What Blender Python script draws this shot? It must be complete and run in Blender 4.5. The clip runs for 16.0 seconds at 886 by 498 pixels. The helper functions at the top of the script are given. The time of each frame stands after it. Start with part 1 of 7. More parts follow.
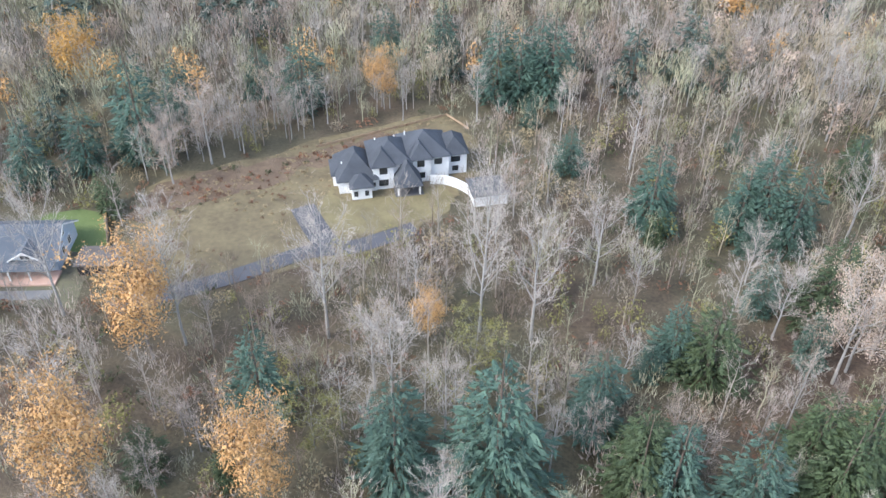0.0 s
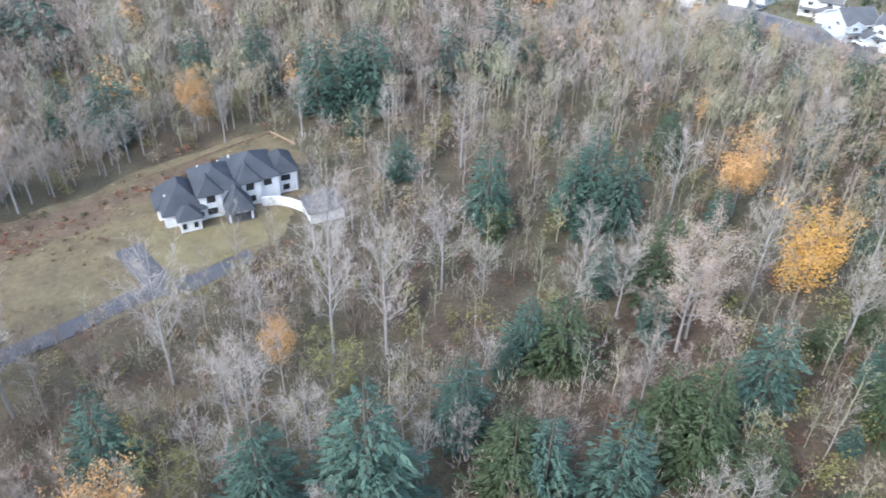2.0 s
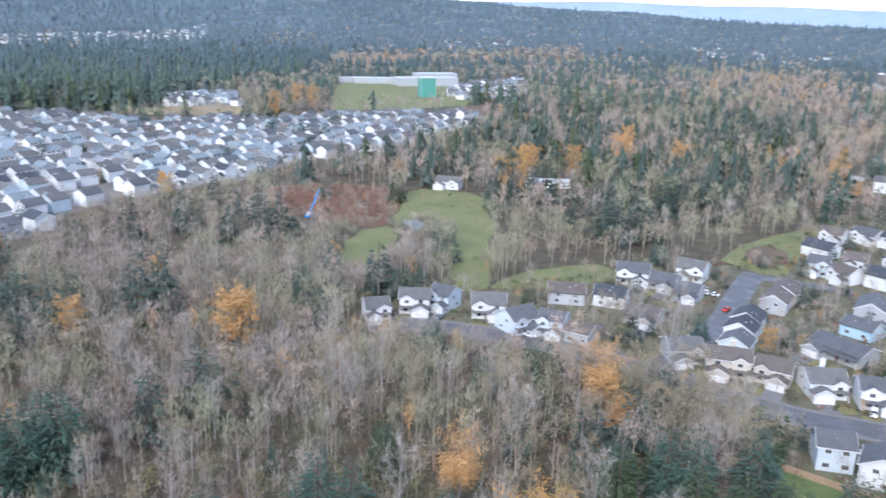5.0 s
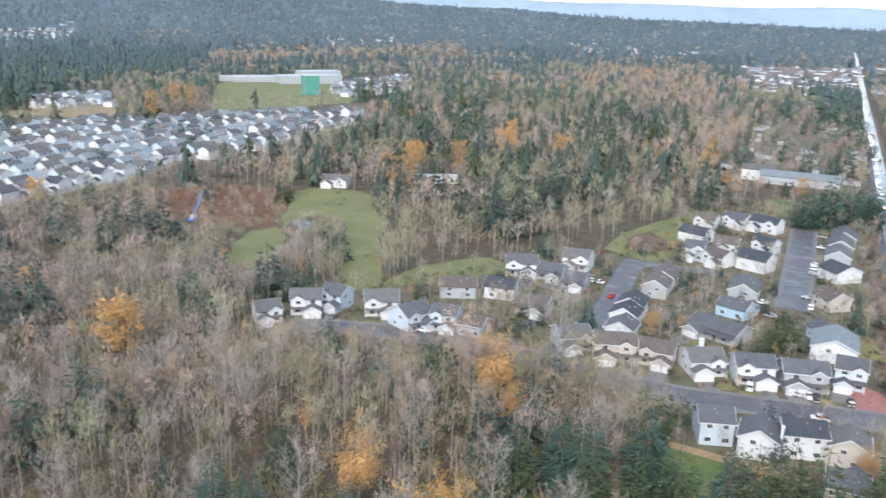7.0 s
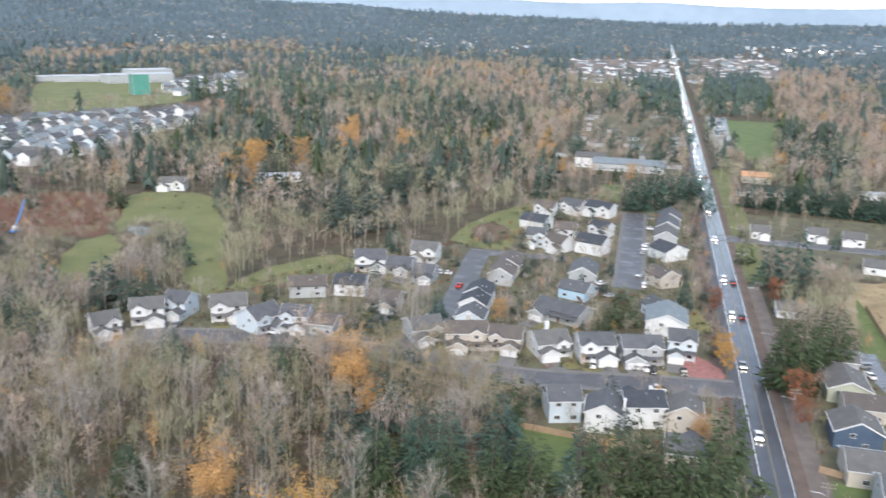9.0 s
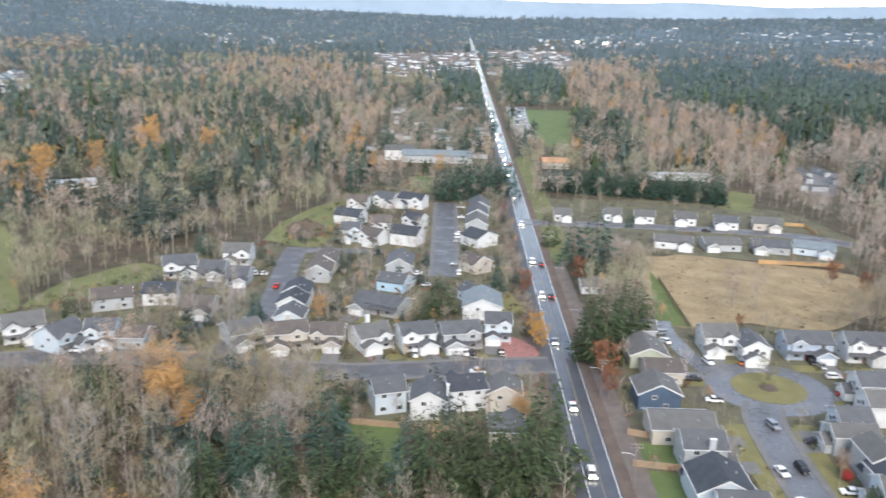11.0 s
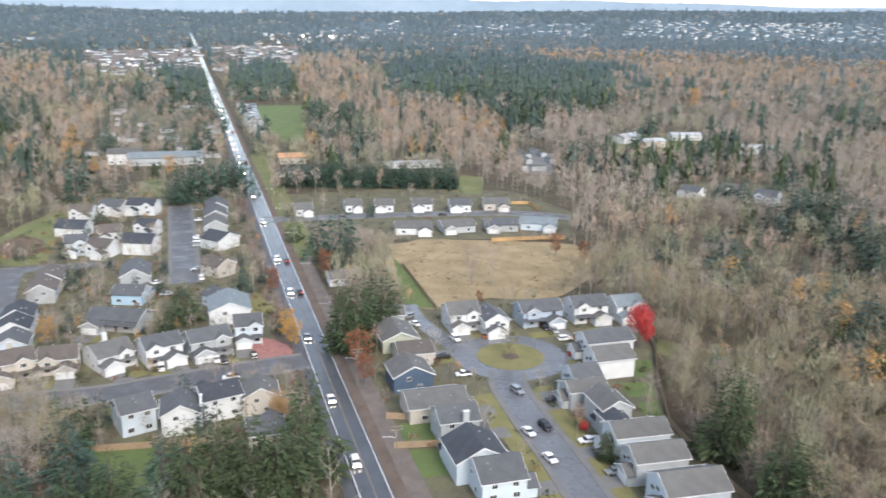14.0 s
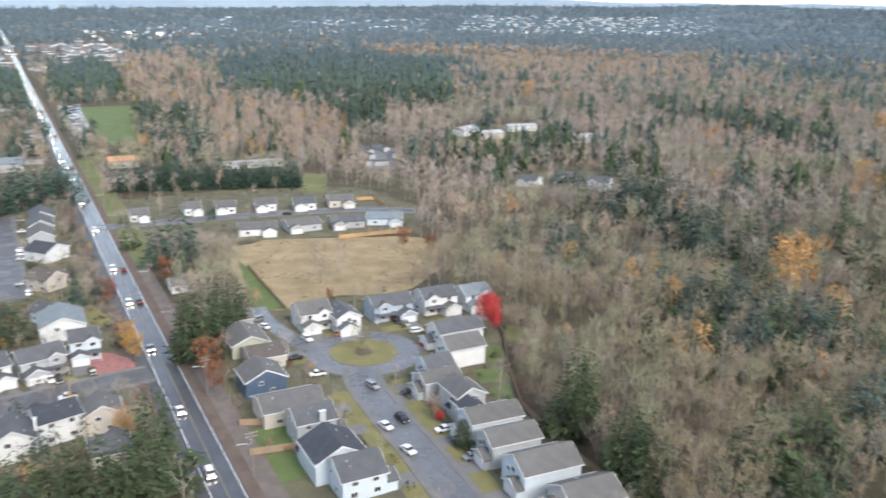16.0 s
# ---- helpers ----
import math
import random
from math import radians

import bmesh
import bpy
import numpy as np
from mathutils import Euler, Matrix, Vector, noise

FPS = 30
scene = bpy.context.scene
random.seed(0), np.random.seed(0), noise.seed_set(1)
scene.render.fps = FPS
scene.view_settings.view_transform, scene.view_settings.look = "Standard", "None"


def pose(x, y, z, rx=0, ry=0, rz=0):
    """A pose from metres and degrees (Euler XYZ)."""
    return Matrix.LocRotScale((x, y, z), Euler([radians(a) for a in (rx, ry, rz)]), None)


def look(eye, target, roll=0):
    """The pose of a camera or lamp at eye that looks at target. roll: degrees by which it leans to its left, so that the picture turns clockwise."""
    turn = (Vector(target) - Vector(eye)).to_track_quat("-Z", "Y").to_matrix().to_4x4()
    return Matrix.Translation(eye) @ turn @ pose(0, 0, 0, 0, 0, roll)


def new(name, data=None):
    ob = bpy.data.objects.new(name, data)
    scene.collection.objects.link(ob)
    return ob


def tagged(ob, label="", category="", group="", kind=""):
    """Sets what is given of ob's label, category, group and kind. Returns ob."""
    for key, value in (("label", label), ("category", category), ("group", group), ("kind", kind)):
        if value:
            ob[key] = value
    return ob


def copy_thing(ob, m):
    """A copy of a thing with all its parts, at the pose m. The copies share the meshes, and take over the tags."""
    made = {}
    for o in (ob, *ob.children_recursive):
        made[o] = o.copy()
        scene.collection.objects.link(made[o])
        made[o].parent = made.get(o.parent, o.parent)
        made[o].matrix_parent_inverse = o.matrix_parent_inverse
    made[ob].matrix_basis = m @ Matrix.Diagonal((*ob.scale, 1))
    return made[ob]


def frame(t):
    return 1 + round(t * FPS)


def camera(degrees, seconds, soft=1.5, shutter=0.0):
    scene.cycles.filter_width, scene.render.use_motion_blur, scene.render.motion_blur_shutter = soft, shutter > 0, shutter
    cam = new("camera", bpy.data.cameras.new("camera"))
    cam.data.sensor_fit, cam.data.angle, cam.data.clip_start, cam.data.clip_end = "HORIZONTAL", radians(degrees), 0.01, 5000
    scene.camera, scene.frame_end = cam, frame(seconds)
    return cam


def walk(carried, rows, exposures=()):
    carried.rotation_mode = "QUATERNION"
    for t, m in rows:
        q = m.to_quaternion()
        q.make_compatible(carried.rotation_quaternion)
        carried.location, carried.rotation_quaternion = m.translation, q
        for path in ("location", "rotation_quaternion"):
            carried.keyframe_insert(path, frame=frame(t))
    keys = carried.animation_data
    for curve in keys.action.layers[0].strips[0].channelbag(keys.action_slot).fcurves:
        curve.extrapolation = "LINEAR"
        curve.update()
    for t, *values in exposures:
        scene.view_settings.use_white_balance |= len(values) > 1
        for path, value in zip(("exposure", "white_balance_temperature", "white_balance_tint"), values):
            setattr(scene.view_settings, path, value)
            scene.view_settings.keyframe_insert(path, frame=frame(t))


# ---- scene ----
# the clip's camera brightens a little while it looks down, and cools while it turns up
EXPOSURES = [(0.0, 2.09, 6360.0, 10.0), (0.8, 2.07, 6250.0, 10.0), (1.6, 2.02, 6100.0, 10.0), (2.6, 2.02, 6050.0, 10.0), (3.3, 1.8, 5950.0, 10.0), (4.2, 1.62, 5780.0, 15.0), (4.8, 1.55, 5900.0, 14.0), (7.0, 1.46, 6550.0, 10.0), (9.0, 1.4, 6750.0, 10.0), (16.0, 1.44, 6950.0, 10.0)]
SKY, SUN, SUN_UP, SUN_TURN = 0.145, 1.0, 42.0, 238.0
HIGH = 100.0        # the drone hovers at this height
PATH = [
    (0.0, -0.49, -3.59, -0.34, 0.00, -38.63, 0.84),
    (0.5, -0.50, -2.26, -0.38, -1.11, -38.58, 1.05),
    (1.0, 0.00, 0.00, 0.00, -8.37, -38.71, 1.38),
    (1.5, 0.00, 0.00, 0.00, -11.48, -38.40, 1.55),
    (2.0, 0.00, 0.00, 0.00, -13.57, -38.44, 1.71),
    (2.5, 0.00, 0.00, 0.00, -15.93, -35.62, 1.80),
    (3.0, 0.00, 0.00, 0.00, -17.54, -27.96, 1.72),
    (3.5, 0.00, 0.00, 0.00, -20.80, -20.27, 1.67),
    (4.0, 0.00, 0.00, 0.00, -25.37, -16.18, 1.68),
    (4.5, 0.00, 0.00, 0.00, -30.84, -16.04, 1.73),
    (4.7, 0.00, 0.00, 0.00, -32.53, -15.99, 1.71),
    (6.8, 0.00, 0.00, 0.00, -41.25, -15.95, 1.63),
    (7.0, 0.00, 0.00, 0.00, -42.25, -15.91, 1.61),
    (7.5, 0.00, 0.00, 0.00, -44.73, -15.93, 1.60),
    (8.0, 0.00, 0.00, 0.00, -47.28, -15.93, 1.56),
    (8.5, 0.00, 0.00, 0.00, -49.88, -15.94, 1.57),
    (9.0, 0.00, 0.00, 0.00, -53.00, -15.93, 1.56),
    (9.2, 0.00, 0.00, 0.00, -54.25, -15.98, 1.42),
    (11.3, 0.00, 0.00, 0.00, -67.86, -15.91, 1.49),
    (11.5, 0.00, 0.00, 0.00, -69.07, -15.89, 1.46),
    (12.0, 0.00, 0.00, 0.00, -72.14, -15.88, 1.44),
    (12.5, 0.00, 0.00, 0.00, -75.14, -15.89, 1.38),
    (13.0, 0.00, 0.00, 0.00, -78.09, -15.90, 1.37),
    (13.5, 0.00, 0.00, 0.00, -81.00, -15.91, 1.35),
    (14.0, 0.00, 0.00, 0.00, -83.96, -15.93, 1.32),
    (14.5, 0.00, 0.00, 0.00, -86.76, -15.94, 1.31),
    (15.0, 0.00, 0.00, 0.00, -88.81, -15.97, 1.30),
    (15.5, 0.00, 0.00, 0.00, -91.13, -15.98, 1.25),
    (16.0, 0.00, 0.00, 0.00, -94.73, -16.00, 1.23),
]
cam = camera(55.61, 16.0, soft=1.5, shutter=0.8)
walk(cam, [(t, pose(x, y, HIGH + z, 90 + p, 0, a) @ pose(0, 0, 0, 0, 0, r)) for t, x, y, z, a, p, r in PATH],
     exposures=EXPOSURES)

# ---- light: an overcast late-autumn afternoon ----
world = bpy.data.worlds.new("sky")
scene.world = world
world.use_nodes = True
wn, wl = world.node_tree.nodes, world.node_tree.links
sky = wn.new("ShaderNodeTexSky")
sky.sky_type = "NISHITA"
sky.sun_disc = False
sky.sun_elevation, sky.sun_rotation = radians(SUN_UP), radians(SUN_TURN)
sky.air_density, sky.dust_density, sky.ozone_density = 1.0, 1.0, 1.0
cloud = wn.new("ShaderNodeHueSaturation")      # thin cloud greys the sky
cloud.inputs["Saturation"].default_value = 0.75
wl.new(sky.outputs[0], cloud.inputs["Color"])
wl.new(cloud.outputs[0], wn["Background"].inputs[0])
wn["Background"].inputs[1].default_value = SKY
sun = new("sun", bpy.data.lights.new("sun", "SUN"))
sun.data.energy, sun.data.angle, sun.data.color = SUN, radians(25), (1.0, 0.96, 0.9)
bearing_of_sun = radians(SUN_TURN)
sun.matrix_basis = look((math.sin(bearing_of_sun) * math.cos(radians(SUN_UP)), math.cos(bearing_of_sun) * math.cos(radians(SUN_UP)), math.sin(radians(SUN_UP))), (0, 0, 0))


# ---- materials ----
def ramp(nt, fac, stops):
    n = nt.nodes.new("ShaderNodeValToRGB")
    e = n.color_ramp.elements
    while len(e) < len(stops):
        e.new(0.5)
    for k, (p, c) in zip(e, stops):
        k.position, k.color = p, (*c, 1)
    nt.links.new(fac, n.inputs[0])
    return n.outputs[0]


def noise_tex(nt, scale, detail=4.0, where="Object", rough=0.6):
    co = nt.nodes.new("ShaderNodeTexCoord")
    n = nt.nodes.new("ShaderNodeTexNoise")
    n.inputs["Scale"].default_value, n.inputs["Detail"].default_value, n.inputs["Roughness"].default_value = scale, detail, rough
    nt.links.new(co.outputs[where], n.inputs["Vector"])
    return n.outputs["Fac"]


def mix(nt, fac, a, b, how="MIX"):
    n = nt.nodes.new("ShaderNodeMix")
    n.data_type, n.blend_type = "RGBA", how
    for sock, v in ((n.inputs[0], fac), (n.inputs[6], a), (n.inputs[7], b)):
        if isinstance(v, (int, float)):
            sock.default_value = v
        elif isinstance(v, tuple):
            sock.default_value = (*v, 1)
        else:
            nt.links.new(v, sock)
    return n.outputs[2]


def material(name, dark, light, scale=0.5, fine=6.0, rough=0.8, bump=0.0, metal=0.0, each=0.0, spread=0.35, glow=None, wet=0.0, grain=0.4):
    """Two colours mixed by coarse and fine noise; each: how far the brightness varies from object to object or island to island."""
    m = bpy.data.materials.new(name)
    m.use_nodes = True
    nt = m.node_tree
    b = nt.nodes["Principled BSDF"]
    coarse, small = noise_tex(nt, scale), noise_tex(nt, fine)
    c1 = ramp(nt, coarse, [(0.5 - spread / 2, dark), (0.5 + spread / 2, light)])
    c2 = ramp(nt, small, [(0.3, dark), (0.7, light)])
    col = mix(nt, grain, c1, c2)
    if each:
        r = nt.nodes.new("ShaderNodeObjectInfo").outputs["Random"]
        isl = nt.nodes.new("ShaderNodeNewGeometry").outputs["Random Per Island"]
        for src, k in ((r, each), (isl, each)):
            v = ramp(nt, src, [(0.0, (1 - k,) * 3), (1.0, (1.0,) * 3)])
            col = mix(nt, 1.0, col, v, "MULTIPLY")
    nt.links.new(col, b.inputs["Base Color"])
    b.inputs["Roughness"].default_value, b.inputs["Metallic"].default_value = rough, metal
    if wet:
        nt.links.new(ramp(nt, noise_tex(nt, 0.16, 5), [(0.36, (wet,) * 3), (0.52, (rough,) * 3)]), b.inputs["Roughness"])
    if bump:
        n = nt.nodes.new("ShaderNodeBump")
        n.inputs["Strength"].default_value, n.inputs["Distance"].default_value = bump, 0.1
        nt.links.new(small, n.inputs["Height"])
        nt.links.new(n.outputs[0], b.inputs["Normal"])
    if glow:
        b.inputs["Emission Color"].default_value, b.inputs["Emission Strength"].default_value = (*glow[:3], 1), glow[3]
    return m


def ground_material():
    """Leaf litter, moss and dead grass under the woods, in patches of several sizes."""
    m = bpy.data.materials.new("forest_floor")
    m.use_nodes = True
    nt = m.node_tree
    b = nt.nodes["Principled BSDF"]
    big, mid, fine = noise_tex(nt, 0.018, 5), noise_tex(nt, 0.12, 6), noise_tex(nt, 1.6, 6)
    a = ramp(nt, mid, [(0.32, (0.045, 0.03, 0.02)), (0.5, (0.1, 0.066, 0.044)), (0.68, (0.16, 0.116, 0.078))])
    g = ramp(nt, mid, [(0.3, (0.06, 0.052, 0.03)), (0.7, (0.13, 0.112, 0.066))])
    k = ramp(nt, big, [(0.36, (0, 0, 0)), (0.52, (1, 1, 1))])
    col = mix(nt, k, a, g)
    col = mix(nt, 0.75, col, ramp(nt, fine, [(0.3, (0.35,) * 3), (0.7, (1.1,) * 3)]), "MULTIPLY")
    nt.links.new(col, b.inputs["Base Color"])
    b.inputs["Roughness"].default_value = 0.95
    n = nt.nodes.new("ShaderNodeBump")
    n.inputs["Strength"].default_value, n.inputs["Distance"].default_value = 0.6, 0.3
    nt.links.new(fine, n.inputs["Height"])
    nt.links.new(n.outputs[0], b.inputs["Normal"])
    return m


M = {
    "floor": ground_material(),
    "lawn": material("lawn_grass", (0.125, 0.12, 0.046), (0.235, 0.21, 0.088), 0.15, 2.5, 0.9, 0.5),
    "tired_lawn": material("tired_lawn", (0.105, 0.088, 0.045), (0.2, 0.168, 0.085), 0.22, 2.0, 0.9, 0.5),
    "green": material("bright_grass", (0.07, 0.105, 0.032), (0.13, 0.17, 0.058), 0.1, 2.0, 0.9, 0.5),
    "meadow": material("meadow_grass", (0.095, 0.115, 0.042), (0.19, 0.19, 0.08), 0.06, 1.2, 0.95, 0.6),
    "dry": material("dry_grass", (0.17, 0.125, 0.066), (0.37, 0.285, 0.165), 0.09, 1.0, 0.95, 0.6),
    "rough": material("rough_grass", (0.07, 0.055, 0.033), (0.185, 0.15, 0.082), 0.16, 0.9, 0.95, 0.7),
    "bracken": material("bracken_litter", (0.075, 0.05, 0.034), (0.17, 0.122, 0.08), 0.2, 1.4, 0.95, 0.7),
    "yard": material("yard_soil_and_grass", (0.085, 0.075, 0.055), (0.14, 0.135, 0.075), 0.12, 1.5, 0.95, 0.5, spread=0.2),
    "plots": material("paved_plots", (0.11, 0.1, 0.085), (0.2, 0.19, 0.17), 0.03, 0.4, 0.8, 0.3),
    "mulch": material("bark_mulch", (0.085, 0.062, 0.048), (0.16, 0.12, 0.095), 0.2, 3, 0.95, 0.6),
    "gravel": material("muddy_gravel", (0.105, 0.085, 0.075), (0.19, 0.16, 0.14), 0.25, 4, 0.8, 0.4),
    "asphalt": material("wet_asphalt", (0.05, 0.053, 0.06), (0.09, 0.094, 0.104), 0.12, 7, 0.24, 0.015, wet=0.12),
    "drive": material("damp_drive", (0.05, 0.05, 0.056), (0.085, 0.085, 0.093), 0.1, 6, 0.6, 0.2),
    "lane": material("damp_lane", (0.075, 0.075, 0.08), (0.12, 0.12, 0.125), 0.1, 6, 0.55, 0.05, wet=0.3),
    "street": material("wet_street", (0.1, 0.104, 0.112), (0.16, 0.164, 0.175), 0.1, 6, 0.3, 0.02, wet=0.13),
    "concrete": material("damp_concrete", (0.125, 0.122, 0.118), (0.2, 0.197, 0.19), 0.3, 5, 0.7, 0.2),
    "line": material("road_paint", (0.5, 0.5, 0.48), (0.75, 0.75, 0.72), 1, 8, 0.6),
    "amber_line": material("amber_road_paint", (0.17, 0.145, 0.09), (0.26, 0.21, 0.12), 1, 8, 0.6),
    "water": material("pond_water", (0.02, 0.025, 0.03), (0.03, 0.035, 0.04), 0.2, 3, 0.08, 0.05),
    "white": material("white_siding", (0.63, 0.64, 0.645), (0.74, 0.75, 0.75), 0.4, 9, 0.6, 0.1, each=0.06),
    "ice": material("pale_blue_siding", (0.5, 0.58, 0.64), (0.62, 0.69, 0.74), 0.4, 9, 0.6, 0.1, each=0.08),
    "grey": material("grey_siding", (0.36, 0.38, 0.39), (0.47, 0.49, 0.5), 0.4, 9, 0.65, 0.1, each=0.1),
    "beige": material("tan_siding", (0.5, 0.45, 0.39), (0.6, 0.55, 0.48), 0.4, 9, 0.65, 0.1, each=0.1),
    "sage": material("sage_siding", (0.36, 0.38, 0.3), (0.46, 0.48, 0.39), 0.4, 9, 0.65, 0.1),
    "blue": material("sky_blue_siding", (0.32, 0.48, 0.6), (0.42, 0.57, 0.68), 0.4, 9, 0.6, 0.1),
    "steel": material("blue_grey_siding", (0.3, 0.36, 0.44), (0.4, 0.46, 0.54), 0.4, 9, 0.6, 0.1),
    "navy": material("navy_siding", (0.05, 0.08, 0.125), (0.078, 0.118, 0.175), 0.4, 9, 0.6, 0.1),
    "roof_slate": material("slate_shingles", (0.07, 0.074, 0.081), (0.125, 0.129, 0.137), 0.35, 6, 0.7, 0.5, each=0.15),
    "roof_dark": material("charcoal_shingles", (0.036, 0.042, 0.052), (0.07, 0.079, 0.095), 0.35, 6, 0.85, 0.5, each=0.15),
    "roof_grey": material("weathered_shingles", (0.1, 0.098, 0.095), (0.16, 0.157, 0.151), 0.35, 6, 0.75, 0.5, each=0.15),
    "roof_brown": material("brown_shingles", (0.09, 0.076, 0.067), (0.145, 0.123, 0.111), 0.35, 6, 0.75, 0.5, each=0.15),
    "roof_ice": material("blue_grey_shingles", (0.133, 0.164, 0.179), (0.211, 0.242, 0.257), 0.35, 6, 0.7, 0.5),
    "roof_metal": material("pale_metal_roofing", (0.34, 0.36, 0.38), (0.5, 0.52, 0.54), 0.1, 2, 0.5, 0.1),
    "roof_clay": material("orange_roofing", (0.5, 0.25, 0.13), (0.62, 0.34, 0.2), 0.3, 4, 0.7),
    "trim": material("white_trim", (0.62, 0.62, 0.62), (0.74, 0.74, 0.73), 0.8, 9, 0.5),
    "glass": material("window_glass", (0.02, 0.025, 0.03), (0.04, 0.045, 0.05), 0.5, 2, 0.06),
    "door": material("door_paint", (0.12, 0.05, 0.04), (0.18, 0.08, 0.06), 1, 6, 0.5),
    "cedar_wood": material("cedar_boards", (0.28, 0.195, 0.13), (0.42, 0.31, 0.21), 0.5, 6, 0.85, each=0.12),
    "new_wood": material("new_boards", (0.45, 0.27, 0.12), (0.6, 0.4, 0.2), 0.5, 6, 0.8, 0.3, each=0.15),
    "pole": material("weathered_pole", (0.14, 0.12, 0.1), (0.24, 0.21, 0.18), 1.5, 8, 0.9, 0.3),
    "metal": material("galvanised_steel", (0.45, 0.46, 0.47), (0.6, 0.61, 0.62), 0.5, 6, 0.4, 0.0, 0.8),
    "bark": material("grey_bark", (0.2, 0.18, 0.16), (0.36, 0.33, 0.3), 0.8, 5, 0.95, each=0.3),
    "pale_bark": material("pale_bark", (0.27, 0.26, 0.245), (0.42, 0.4, 0.38), 0.8, 5, 0.9, each=0.2),
    "fir_bark": material("brown_bark", (0.09, 0.065, 0.05), (0.17, 0.125, 0.1), 0.8, 5, 0.95, each=0.2),
    "twig": material("bare_twigs", (0.235, 0.205, 0.175), (0.42, 0.375, 0.325), 0.13, 0.45, 0.95, each=0.09, spread=0.24),
    "rosy_twig": material("rosy_twigs", (0.275, 0.222, 0.188), (0.44, 0.37, 0.322), 0.13, 0.45, 0.95, each=0.09, spread=0.24),
    "umber_twig": material("umber_twigs", (0.15, 0.115, 0.09), (0.29, 0.225, 0.18), 0.13, 0.45, 0.95, each=0.09, spread=0.24),
    "tan_twig": material("tawny_twigs", (0.25, 0.208, 0.148), (0.41, 0.35, 0.26), 0.13, 0.45, 0.95, each=0.09, spread=0.24),
    "mossy_twig": material("mossy_twigs", (0.216, 0.211, 0.135), (0.389, 0.373, 0.254), 0.13, 0.45, 0.95, each=0.09, spread=0.24),
    "white_twig": material("pale_twigs", (0.32, 0.28, 0.245), (0.48, 0.425, 0.38), 0.13, 0.45, 0.95, each=0.09, spread=0.24),
    "fir": material("fir_needles", (0.016, 0.04, 0.029), (0.085, 0.158, 0.114), 0.35, 4.5, 0.75, each=0.2, spread=0.4, grain=0.65),
    # shaded copy of the fir needles, its lighter tones dulled by colour
    "hemlock": material("fir_needles_shaded", (0.026, 0.046, 0.035), (0.085, 0.126, 0.1), 0.3, 2.0, 0.8, each=0.2, spread=0.35, grain=0.5),
    # conifers far off: haze is put into the needle colour
    "spruce": material("hazed_spruce_needles", (0.04, 0.07, 0.074), (0.082, 0.124, 0.13), 0.05, 0.5, 0.8, each=0.2, spread=0.25),
    # farther still, with bluer and paler haze in the colour
    "far_spruce": material("hazed_far_spruce_needles", (0.078, 0.118, 0.138), (0.13, 0.175, 0.2), 0.03, 0.3, 0.9, each=0.2, spread=0.25),
    "cedar": material("cedar_sprays", (0.017, 0.034, 0.013), (0.078, 0.113, 0.042), 0.35, 4.5, 0.75, each=0.2, spread=0.4, grain=0.65),
    "yellow": material("yellow_leaves", (0.5, 0.255, 0.05), (0.7, 0.4, 0.1), 0.5, 3, 0.7, each=0.25),
    "orange": material("orange_leaves", (0.46, 0.24, 0.08), (0.66, 0.4, 0.17), 0.5, 3, 0.7, each=0.25),
    "pale": material("tan_leaves", (0.35, 0.255, 0.19), (0.5, 0.39, 0.31), 0.5, 3, 0.75, each=0.25),
    "rust": material("rust_leaves", (0.2, 0.07, 0.035), (0.34, 0.13, 0.06), 0.5, 3, 0.75, each=0.3),
    "red": material("crimson_leaves", (0.5, 0.03, 0.035), (0.72, 0.08, 0.07), 0.5, 3, 0.7, each=0.25),
    "tan": material("tawny_leaves", (0.25, 0.19, 0.105), (0.4, 0.32, 0.19), 0.5, 3, 0.8, each=0.25),
    "olive": material("olive_leaves", (0.15, 0.14, 0.04), (0.27, 0.25, 0.085), 0.5, 3, 0.8, each=0.3),
    "bramble": material("bramble_leaves", (0.05, 0.065, 0.025), (0.12, 0.13, 0.055), 0.4, 3, 0.85, each=0.4),
    "fern": material("dead_bracken", (0.13, 0.06, 0.035), (0.24, 0.125, 0.07), 0.4, 3, 0.9, each=0.35),
    "straw": material("straw_grass", (0.26, 0.2, 0.11), (0.42, 0.33, 0.2), 0.2, 2, 0.95, each=0.2),
    "red_litter": material("fallen_red_leaves", (0.17, 0.1, 0.09), (0.44, 0.18, 0.16), 0.7, 5, 0.9, 0.3),
    # wooded hills tinted blue-grey: the haze is in the colour
    "far_hill": material("hazed_wooded_hill", (0.05, 0.085, 0.105), (0.12, 0.16, 0.185), 0.008, 0.05, 1.0, spread=0.2),
    # the last range, its pale blue painted in for haze
    "farther_hill": material("hazed_farthest_hill", (0.2, 0.265, 0.33), (0.27, 0.34, 0.41), 0.002, 0.01, 1.0),
    "car_white": material("white_car_paint", (0.75, 0.75, 0.75), (0.8, 0.8, 0.8), 1, 3, 0.25),
    "car_grey": material("silver_car_paint", (0.35, 0.37, 0.38), (0.42, 0.43, 0.45), 1, 3, 0.25, 0.0, 0.5),
    "car_black": material("black_car_paint", (0.015, 0.015, 0.018), (0.03, 0.03, 0.034), 1, 3, 0.2),
    "car_red": material("red_car_paint", (0.45, 0.03, 0.02), (0.55, 0.05, 0.03), 1, 3, 0.25),
    "car_orange": material("orange_car_paint", (0.55, 0.17, 0.06), (0.62, 0.22, 0.09), 1, 3, 0.3),
    "rubber": material("tyre_rubber", (0.015, 0.015, 0.015), (0.03, 0.03, 0.03), 2, 9, 0.85),
